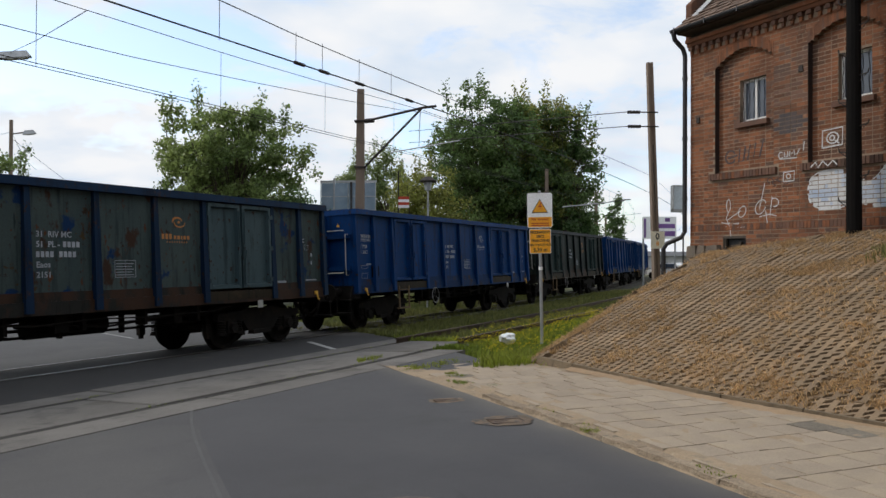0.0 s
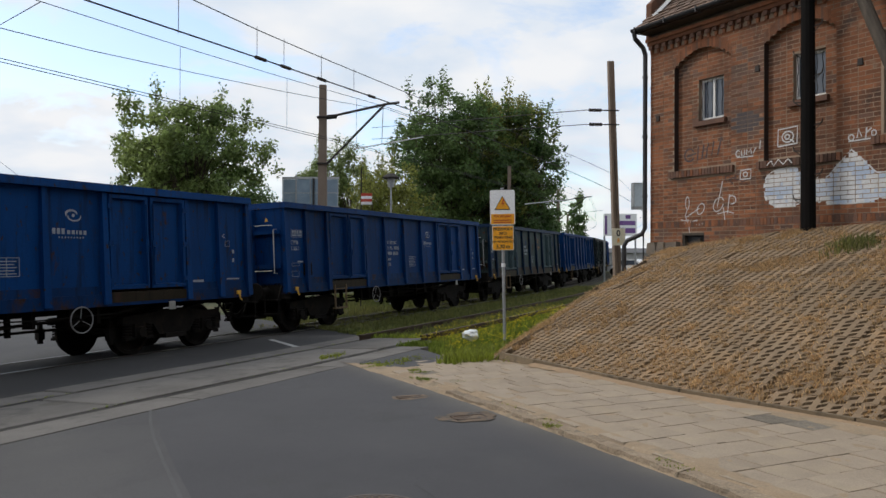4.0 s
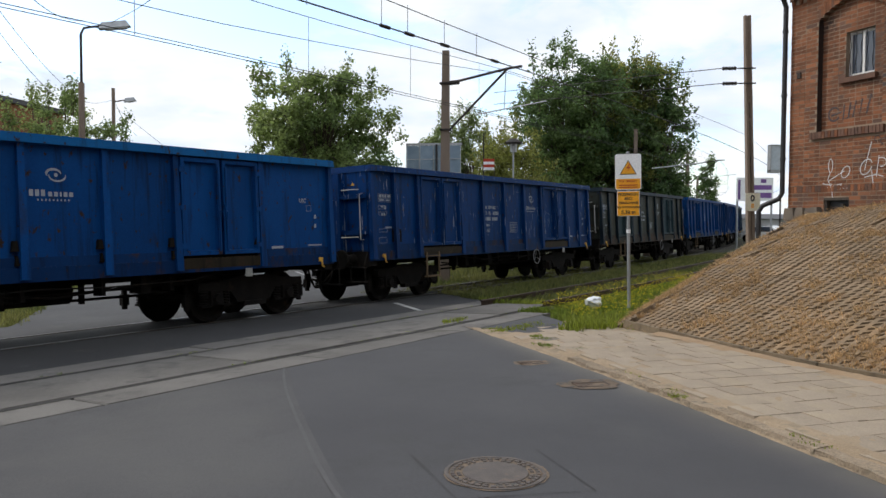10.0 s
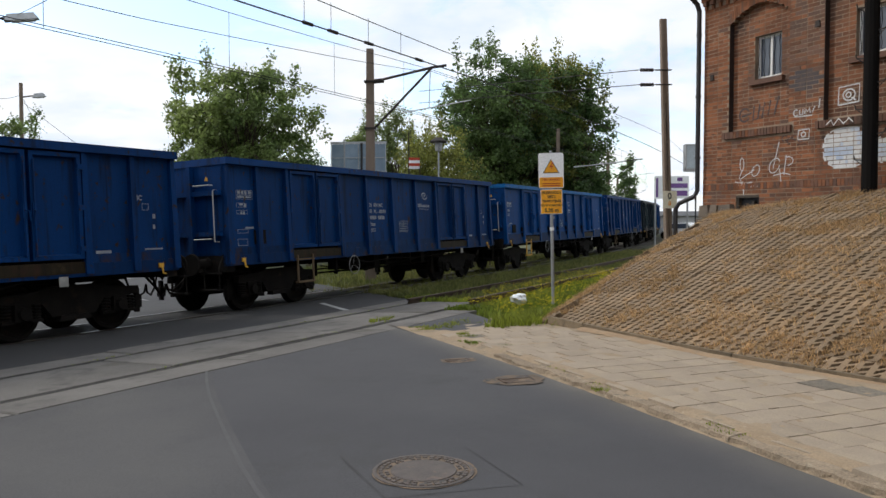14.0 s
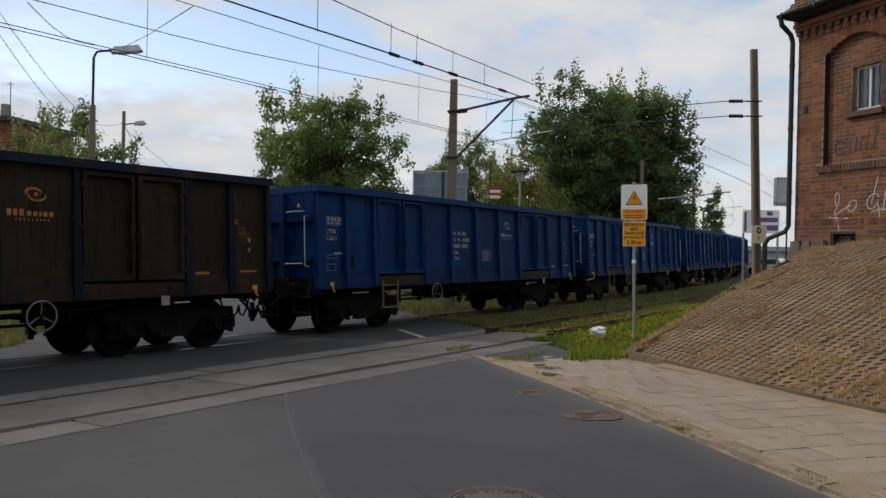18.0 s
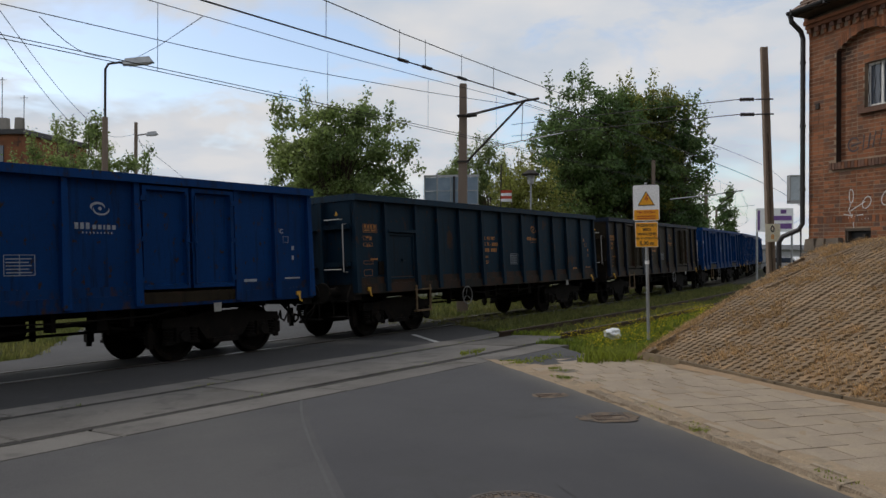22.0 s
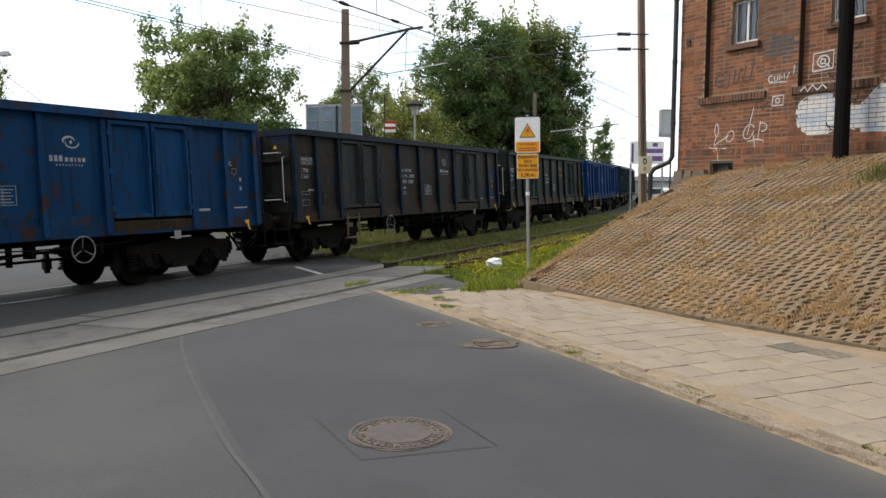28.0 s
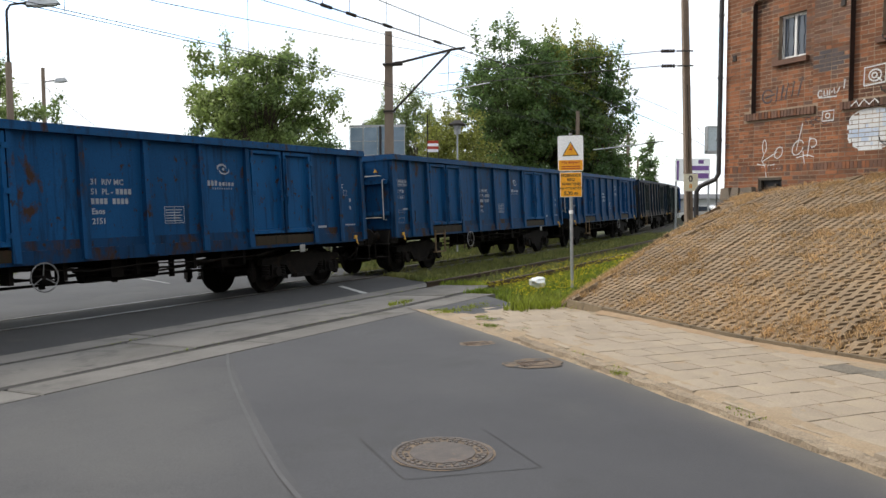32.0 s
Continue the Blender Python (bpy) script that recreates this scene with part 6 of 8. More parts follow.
tree("shrub_tree", 8.9, 52, 6.0, 3.2, 0.3, LEAF_DARK, "low dark shrub below the tall trees", 37, 12000, 0.18, 80)
tree("shrub_tree", -0.9, 43, 7.4, 4.6, 0.6, LEAF_WARM, "rounded yellowish-green shrub below the tall tree", 33, 22000, 0.15, 150, shoots=5)
tree("birch_tree", -6.4, 60, 10.6, 4.6, 3.0, LEAF_PALE, "thin pale-leaved tree letting the sky through", 41, 10000, 0.17, 110, spread=0.55, shoots=5, gaps=0.3)
tree("birch_tree", -4.2, 60, 10.0, 4.2, 2.5, LEAF_PALE, "thin pale-leaved tree letting the sky through", 42, 9000, 0.17, 110, spread=0.55, shoots=5, gaps=0.3)
tree("apple_tree", -24.6, 39.5, 9.0, 6.8, 1.0, LEAF_MID, "rounded green tree with long shoots by the street lamp", 51, 22000, 0.16, 190, spread=0.6, shoots=14, gaps=0.2)
tree("apple_tree", -34.5, 40, 9.0, 6.0, 1.0, LEAF_DARK, "rounded dark-green tree by the street lamp", 52, 14000, 0.19, 120, shoots=4)
tree("poplar_tree", 17.0, 78, 7.9, 1.9, 0.5, LEAF_DARK, "slim dark poplar far away", 61, 4000, 0.24, 55, spread=0.45, shoots=3)


# far belt of woods that closes the view
def woods():
    rng = np.random.default_rng(7)
    n = 26000
    ang = rng.uniform(0, 2 * math.pi, n)
    r = rng.uniform(105, 150, n)
    hmax = 5.5 + 2.5 * np.sin(ang * 9) + 1.5 * np.sin(ang * 23 + 1)
    gap = (np.abs(ang - 1.35) < 0.07)
    hmax = np.where(gap, 1.2, hmax)
    p = np.stack([r * np.cos(ang), r * np.sin(ang), rng.uniform(0, 1, n) ** 0.8 * hmax], 1)
    u = rng.normal(0, 1, (n, 3))
    u /= np.linalg.norm(u, axis=1)[:, None]
    w = np.cross(u, rng.normal(0, 1, (n, 3)))
    w /= np.linalg.norm(w, axis=1)[:, None]
    s = rng.uniform(0.8, 1.9, n)[:, None]
    quad = np.stack([p - u * s * 0.6, p + w * s * 0.4, p + u * s * 0.6, p - w * s * 0.4], 1).reshape(-1, 3)
    me = bpy.data.meshes.new("woods")
    me.from_pydata(quad.tolist(), [], [(4 * k, 4 * k + 1, 4 * k + 2, 4 * k + 3) for k in range(n)])
    me.update()
    tagged(place("woods", me, LEAF_MID), "distant belt of green trees and scrub", "woods", kind="stuff")


woods()


# ---- grass ----
def blades(name, spots, leaf, label, seed, wide=0.012, kind="stuff", category="grass", lie=(0.1, 0.6)):
    """spots: (x, y, z, height, count, radius) of tufts."""
    rng = np.random.default_rng(seed)
    verts, faces = [], []
    for x, y, z, h, c, r in spots:
        a, d = rng.uniform(0, 6.28, c), r * np.sqrt(rng.uniform(0, 1, c))
        bx, by = x + d * np.cos(a), y + d * np.sin(a)
        hh = h * rng.uniform(0.5, 1.15, c)
        la, ll = rng.uniform(0, 6.28, c), rng.uniform(*lie, c) * hh
        wa = rng.uniform(0, 6.28, c)
        for k in range(c):
            n = len(verts)
            ox, oy = wide * math.cos(wa[k]), wide * math.sin(wa[k])
            tx, ty = bx[k] + ll[k] * math.cos(la[k]), by[k] + ll[k] * math.sin(la[k])
            mx, my = bx[k] + 0.3 * (tx - bx[k]), by[k] + 0.3 * (ty - by[k])
            verts += [(bx[k] - ox, by[k] - oy, z), (bx[k] + ox, by[k] + oy, z), (mx + ox * 0.8, my + oy * 0.8, z + hh[k] * 0.6), (mx - ox * 0.8, my - oy * 0.8, z + hh[k] * 0.6), (tx, ty, z + hh[k])]
            faces += [(n, n + 1, n + 2, n + 3), (n + 3, n + 2, n + 4)]
    me = bpy.data.meshes.new(name)
    me.from_pydata(verts, [], faces)
    me.update()
    return tagged(place(name, me, leaf), label, category, kind=kind)


def in_bank(x, y):
    k = (x - WC.x) * WD.x + (y - WC.y) * WD.y
    o = -((x - WC.x) * WIN.x + (y - WC.y) * WIN.y)
    if k < -0.5:
        return False
    if o < 0:
        return True
    for i in range(len(FOOT) - 1):
        if FOOT[i][2] <= k < FOOT[i + 1][2]:
            f = (k - FOOT[i][2]) / (FOOT[i + 1][2] - FOOT[i][2])
            fx, fy = FOOT[i][0] + (FOOT[i + 1][0] - FOOT[i][0]) * f, FOOT[i][1] + (FOOT[i + 1][1] - FOOT[i][1]) * f
            fo = -((fx - WC.x) * WIN.x + (fy - WC.y) * WIN.y)
            return o < fo
    return k > 0


def verge():
    rnd = random.Random(17)
    green, mixed, flowers = [], [], []
    for _ in range(7500):
        u, s = rnd.uniform(1.5, 10.5), rnd.uniform(10.8, 46) if rnd.random() < 0.75 else rnd.uniform(12, 24)
        p = beside(s, u)
        if u < 4.3 and s < edge_cross(u) + 0.1 * rnd.random():
            continue
        if u >= 4.3 and s < (15.2 if u < 5.5 else 12.9 + (6.2 - u) * 0.6 if u < 6.2 else 12.9 - (u - 6.2) * 0.9):
            continue
        if in_bank(p.x, p.y):
            continue
        if min(abs(u - NEAR + 0.74), abs(u - NEAR - 0.74)) < 0.13:
            continue
        tall = 0.5 + 0.5 * noise.noise(V(p.x * 1.1, p.y * 1.1, 3))
        h = rnd.uniform(0.06, 0.16) + 0.16 * tall ** 2
        lush = u > 5.0 and s < 30
        if lush:
            low = 0.6 if s < 16.5 else 0.85
            green.append((p.x, p.y, p.z - 0.12, (h * 0.8) * low + 0.09, 12, 0.18))
            if 5.0 < u < 7.8 and rnd.random() < 0.5 and s < 24:
                flowers.append((p.x, p.y, p.z + h * 0.8 * low - 0.02))
        else:
            mixed.append((p.x, p.y, p.z - 0.12, h + 0.08, 8, 0.2))
    for _ in range(2600):
        u, s = rnd.uniform(-9, -1.5), rnd.uniform(18, 44)
        if s < edge_right(u) + 3:
            continue
        p = beside(s, u)
        mixed.append((p.x, p.y, p.z - 0.12, rnd.uniform(0.15, 0.32), 8, 0.25))
    for _ in range(1700):
        u, s = rnd.uniform(0.85, 2.0) if rnd.random() < 0.6 else rnd.uniform(-1.8, 0.6), rnd.uniform(16.5, 44)
        p = beside(s, u)
        mixed.append((p.x, p.y, p.z - 0.1, rnd.uniform(0.1, 0.22), 6, 0.15))
    for _ in range(2200):
        u = rnd.uniform(-13, -2.9)
        s = edge_right(u) - 10 - rnd.random() ** 1.5 * 14
        p = beside(s, u)
        mixed.append((p.x, p.y, p.z - 0.12, rnd.uniform(0.12, 0.3), 9, 0.25))
    # weeds leaning over the ends of the slabs
    for _ in range(420):
        u = rnd.uniform(0.9, 6.1)
        end = 15.3 if 3.3 < u < 4.0 else 14.5 if 4.1 < u < 5.5 else 13.0 if u > 5.5 else edge_cross(u)
        p = beside(end + abs(rnd.gauss(0, 0.16)) - 0.03, u)
        (green if u > 3.2 else mixed).append((p.x, p.y, p.z - 0.03, rnd.uniform(0.05, 0.16), 9, 0.11))
    # tall weeds by the bank
    for _ in range(760):
        q, w = rnd.uniform(0.0, 4.2), rnd.uniform(0.0, 0.9)
        p = bank_at(q, 0.0)
        p = p - V(WIN.x, WIN.y, 0) * w
        if not in_bank(p.x, p.y):
            green.append((p.x, p.y, ground_z(p.x, p.y) - 0.06, rnd.uniform(0.07, 0.13) + 0.07 * max(0.0, q - 1.2) * rnd.random(), 12, 0.14))
    blades("verge_grass", green, GRASS_GREEN, "lush green grass and weeds beside the track", 1, 0.011)
    blades("rough_grass", mixed, GRASS_MIXED, "rough half-dry grass between the tracks", 2, 0.012)
    verts, faces = [], []
    for x, y, z in flowers:
        for _ in range(7):
            a, b, c, s = x + rnd.uniform(-0.2, 0.2), y + rnd.uniform(-0.2, 0.2), z + rnd.uniform(0.02, 0.14), rnd.uniform(0.009, 0.016)
            n = len(verts)
            verts += [(a - s, b, c), (a, b - s, c + 0.01), (a + s, b, c), (a, b + s, c + 0.01)]
            faces.append((n, n + 1, n + 2, n + 3))
    tagged(from_lists("yellow_flowers", verts, faces, FLOWER), "small yellow wild flowers in the verge", "flowers", kind="stuff")
    # dry grass over the bank, in patches
    dry, fresh = [], []
    for _ in range(10000):
        q, v = rnd.uniform(1.0, 11.4), rnd.random()
        p = bank_at(q, v)
        f = 0.7 * noise.noise(V(p.x * 0.8, p.y * 0.8, p.z * 0.8)) + noise.noise(V(p.x * 2.4, p.y * 2.4, p.z * 2.4 + 7))
        f += (0.2 if q < 4 else 0) + (0.25 if v > 0.9 else 0)
        if f > 0.42 or q < 4.5 and f > 0.1 or rnd.random() < 0.05:
            dry.append((p.x, p.y, p.z - 0.035, rnd.uniform(0.035, 0.08) + (0.04 if v > 0.9 else 0), 18, 0.11))
        elif f < -0.5 and v > 0.6 and q > 7:
            fresh.append((p.x, p.y, p.z - 0.03, rnd.uniform(0.06, 0.14), 7, 0.1))
    for _ in range(150):
        q0, v0, wide = rnd.uniform(3.5, 11.3), rnd.uniform(0.05, 0.97), rnd.choice((0.07, 0.1, 0.13, 0.17, 0.24))
        for _ in range(int(90 * wide) + 4):
            p = bank_at(q0 + rnd.gauss(0, wide * 0.8), min(1.0, max(0.02, v0 + rnd.gauss(0, wide * 0.22))))
            dry.append((p.x, p.y, p.z - 0.03, rnd.uniform(0.05, 0.1), 20, 0.09))
    for _ in range(90):
        p = bank_at(6.8 + rnd.gauss(0, 0.2), 0.79 + rnd.gauss(0, 0.035))
        fresh.append((p.x, p.y, p.z - 0.03, rnd.uniform(0.08, 0.18), 8, 0.12))
    for _ in range(260):
        a = rnd.uniform(-6, 8)
        p = at_road(a, foot_gap(a) - 0.05 + rnd.uniform(-0.15, 0.2), 0.05)
        dry.append((p.x, p.y, p.z, rnd.uniform(0.02, 0.05), 4, 0.06))
    blades("dry_grass", dry, GRASS_DRY, "straw-coloured dry grass on the bank", 3, 0.006, lie=(0.4, 1.7))
    blades("bank_grass", fresh, GRASS_MIXED, "green grass tufts on the bank", 4, 0.008)
    # tufts in the kerb joints and rail grooves
    tufts = []
    for a, b in ((0.1, 0.28), (1.6, 0.2), (2.4, 0.35), (3.2, 0.1), (4.1, 0.25), (5.4, 0.3), (5.9, 0.5), (6.4, 0.2), (7.2, 0.45), (8.2, 0.2), (1.1, 0.6), (-0.8, 0.3), (-1.6, 0.2)):
        for _ in range(9):
            p = at_road(a + rnd.gauss(0, 0.13), b + rnd.gauss(0, 0.04), 0.055)
            tufts.append((p.x, p.y, p.z - 0.012, rnd.uniform(0.014, 0.028), 26, 0.08))
    for u, lo, hi, c in ((NEAR + 0.63, 6, 13.5, 150), (NEAR - 0.85, 6, 14, 130), (NEAR + 0.63, -4, 6, 90), (NEAR - 0.85, -4, 6, 80)):
        for _ in range(c):
            s = rnd.uniform(lo, hi)
            if noise.noise(V(s * 1.1, u, 0)) > -0.05:
                p = beside(s, u + rnd.gauss(0, 0.015), -0.01)
                tufts.append((p.x, p.y, p.z, rnd.uniform(0.012, 0.036), 5, 0.045))
    for _ in range(26):
        p = beside(11.1 + rnd.gauss(0, 0.22), 5.25 + rnd.gauss(0, 0.05), 0)
        tufts.append((p.x, p.y, p.z, rnd.uniform(0.04, 0.1), 10, 0.06))
    for _ in range(60):
        p = beside(edge_right(7.0) + 1.0 + rnd.gauss(0, 0.4), 6.75 + rnd.gauss(0, 0.12), 0)
        tufts.append((p.x, p.y, p.z, rnd.uniform(0.02, 0.05), 7, 0.07))
    blades("joint_weeds", tufts, GRASS_GREEN, "weeds growing from the joints of kerb and crossing", 5, 0.005)


verge()


# parked cars and low sheds far down the yard
def car(x, y, turn, paint_mat, label):
    c = tagged(new("parked_car"), label, "car", "parked cars")
    c.matrix_basis = Matrix.Translation(on(x, y, 0)) @ pose(0, 0, 0, 0, 0, turn)
    bm = bmesh.new()
    prism(bm, [(-2.1, 0.35), (2.1, 0.35), (2.1, 0.75), (1.2, 0.9), (0.6, 1.42), (-1.1, 1.45), (-1.8, 0.95), (-2.1, 0.9)], -0.85, 0.85)
    part("body", bm, paint_mat, c)
    for s in (-0.87, 0.87):
        bm = bmesh.new()
        prism(bm, [(1.05, 0.92), (0.55, 1.36), (-1.0, 1.38), (-1.55, 0.95)], s - 0.01, s + 0.01)
        part("side_window", bm, PANE, c)
        for yy in (-1.3, 1.3):
            bm = bmesh.new()
            rod(bm, (s - 0.1, yy, 0.32), (s + 0.06, yy, 0.32), 0.32, n=14)
            part("wheel", bm, TAR, c)


car(20.6, 71, 40, SIGN_WHITE, "white car parked beyond the house")
car(23.5, 82, 60, GALV, "silver car parked beyond the house")
shed = tagged(new("low_shed"), "low pale shed beyond the yard", "building")
bm = bmesh.new()
block(bm, (19, 100, 0), (36, 108, 2.3))
part("wall", bm, material("pale_shed_wall", (0.42, 0.42, 0.42), (0.5, 0.5, 0.5), 0.5, 20, 0.8, 0.1), shed)
bm = bmesh.new()
prism(bm, [(99.5, 2.3), (108.5, 2.3), (104, 2.9)], 18.6, 36.4)
part("roof", bm, ZINC, shed)
far_house = tagged(new("far_house"), "brown brick house with a flat dark roof behind the trees", "building")
bm = bmesh.new()
block(bm, (-54, 52, -0.2), (-37.5, 60, 10.3))
part("wall", bm, BRICK_REST, far_house)
bm = bmesh.new()
block(bm, (-54.3, 51.7, 10.3), (-37.2, 60.3, 10.65))
part("roof", bm, ZINC, far_house)
for x, w in ((-41.0, 0.7), (-39.6, 0.5)):
    bm = bmesh.new()
    block(bm, (x, 54, 10.65), (x + w, 54.6, 11.9), taper=(0.04, 0.04))
    part("chimney", bm, RENDERED, far_house)
for x, z in ((-40.8, 15.0), (-39.0, 13.6)):
    bm = bmesh.new()
    rod(bm, (x, 54.3, 10.6), (x, 54.3, z), 0.03, n=5)
    rod(bm, (x - 0.3, 54.3, z - 0.2), (x + 0.3, 54.3, z - 0.2), 0.02, n=5)
    part("aerial", bm, IRON, far_house)
for k in range(4):
    for z in (2.2, 5.2, 8.0):
        bm = bmesh.new()
        block(bm, (-52 + k * 4, 51.9, z), (-50.9 + k * 4, 51.99, z + 1.5))
        part("window", bm, PANE, far_house)


# unseen plain blocks behind the camera, added to hold back fill light
def unseen_block(x0, x1, y0, y1, h, label):
    b = tagged(new("street_house"), label, "building", "houses behind the road")
    bm = bmesh.new()
    block(bm, (x0, y0, 0), (x1, y1, h))
    part("wall", bm, RENDERED, b)
    bm = bmesh.new()
    prism(bm, [(y0 - 0.4, h), (y1 + 0.4, h), ((y0 + y1) / 2, h + 3.2)], x0 - 0.3, x1 + 0.3)
    part("roof", bm, TILE, b)


unseen_block(4, 30, -26, -15, 11, "plain unseen grey block behind the camera, added against skylight")
unseen_block(-22, 1, -30, -19, 9, "plain unseen grey block further left, added against skylight")
# ---- the goods train ----
PITCH_W, AXLE = 14.04, 0.9
# the three builds of wagon: length, posts, double doors (from, to) and a small hatch, from the front end backwards
BUILDS = {
    "standard": (12.8, [0, 0.95, 1.9, 3.92, 5.13, 6.4, 7.67, 8.85, 10.87, 11.85, 12.8], [(1.9, 3.92), (8.85, 10.87)], None),
    "long": (14.5, [0, 2.0, 3.92, 5.25, 6.58, 7.9, 9.2, 10.58, 12.55, 14.5], [(2.0, 3.92), (10.58, 12.55)], None),
    "hatch": (12.8, [0, 1.1, 2.22, 3.2, 4.2, 5.25, 6.42, 7.5, 8.6, 9.6, 10.53, 11.7, 12.8], [], (10.53, 11.7)),
}
SIDE = Matrix(((0, 0, 1, 0), (1, 0, 0, 0), (0, 1, 0, 0), (0, 0, 0, 1)))   # text on the right-hand side
BLUE = PAINTS["blue"]


def wheelset_mesh():
    bm = bmesh.new()
    rod(bm, (-0.9, 0, 0), (0.9, 0, 0), 0.08, n=10)
    for s in (-1, 1):
        prof = [(0.68, 0.49), (0.705, 0.49), (0.72, 0.46), (0.8, 0.452), (0.815, 0.44), (0.815, 0.38), (0.77, 0.36), (0.76, 0.2), (0.8, 0.15)]
        rings = [[bm.verts.new((s * x, r * math.cos(2 * math.pi * k / 24), r * math.sin(2 * math.pi * k / 24))) for k in range(24)] for x, r in prof]
        for a, b in zip(rings, rings[1:]):
            for k in range(24):
                bm.faces.new((a[k], a[(k + 1) % 24], b[(k + 1) % 24], b[k]))
        bm.faces.new(rings[0])
        bm.faces.new(rings[-1])
    bmesh.ops.recalc_face_normals(bm, faces=bm.faces)
    me = bpy.data.meshes.new("wheelset")
    bm.to_mesh(me)
    bm.free()
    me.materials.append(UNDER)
    return me


WHEELSET = wheelset_mesh()
HANDLE = material("dull_steel", (0.14, 0.14, 0.145), (0.2, 0.2, 0.2), 5, 60, 0.6, 0.1, 0.3)


def bogie_frame(s):
    """One cast side of a bogie: a swan-necked beam, axle boxes between paired coil springs, brake hangers."""
    bm = bmesh.new()
    x0, x1 = (0.92, 1.06) if s > 0 else (-1.06, -0.92)
    xm, out = (x0 + x1) / 2, (x1 if s > 0 else x0)
    prism(bm, [(-1.32, 0.62), (-1.3, 0.76), (-0.62, 0.8), (-0.4, 0.86), (0.4, 0.86), (0.62, 0.8), (1.3, 0.76), (1.32, 0.62), (0.58, 0.6), (0.4, 0.36), (-0.4, 0.36), (-0.58, 0.6)], x0, x1)
    for yy in (-AXLE, AXLE):
        block(bm, (x0 - 0.01, yy - 0.15, 0.34), (x1 + 0.03, yy + 0.15, 0.62), taper=(0.02, 0.02))
        rod(bm, (out, yy, 0.46), (out + 0.09 * s, yy, 0.46), 0.115, 0.095, n=12)
        for d in (-0.25, 0.25):
            block(bm, (x0 + 0.01, yy + d - 0.1, 0.31), (x1, yy + d + 0.1, 0.36))
            for k in range(5):
                rod(bm, (xm, yy + d, 0.365 + 0.052 * k), (xm, yy + d, 0.395 + 0.052 * k), 0.092, n=9)
    for yy in (-1.42, 1.42, -0.36, 0.36):
        block(bm, (x0 - 0.12, yy - 0.04, 0.26), (x0 - 0.04, yy + 0.04, 0.7))
        block(bm, (x0 - 0.14, yy - 0.07, 0.34), (x0 - 0.02, yy + 0.07, 0.56))
    block(bm, (x0 + 0.01, -0.3, 0.28), (x1 + 0.05, 0.3, 0.37), taper=(0.01, 0.03))
    return bm


def u_rail(bm, pts, r=0.013):
    tube(bm, pts, r, 6)


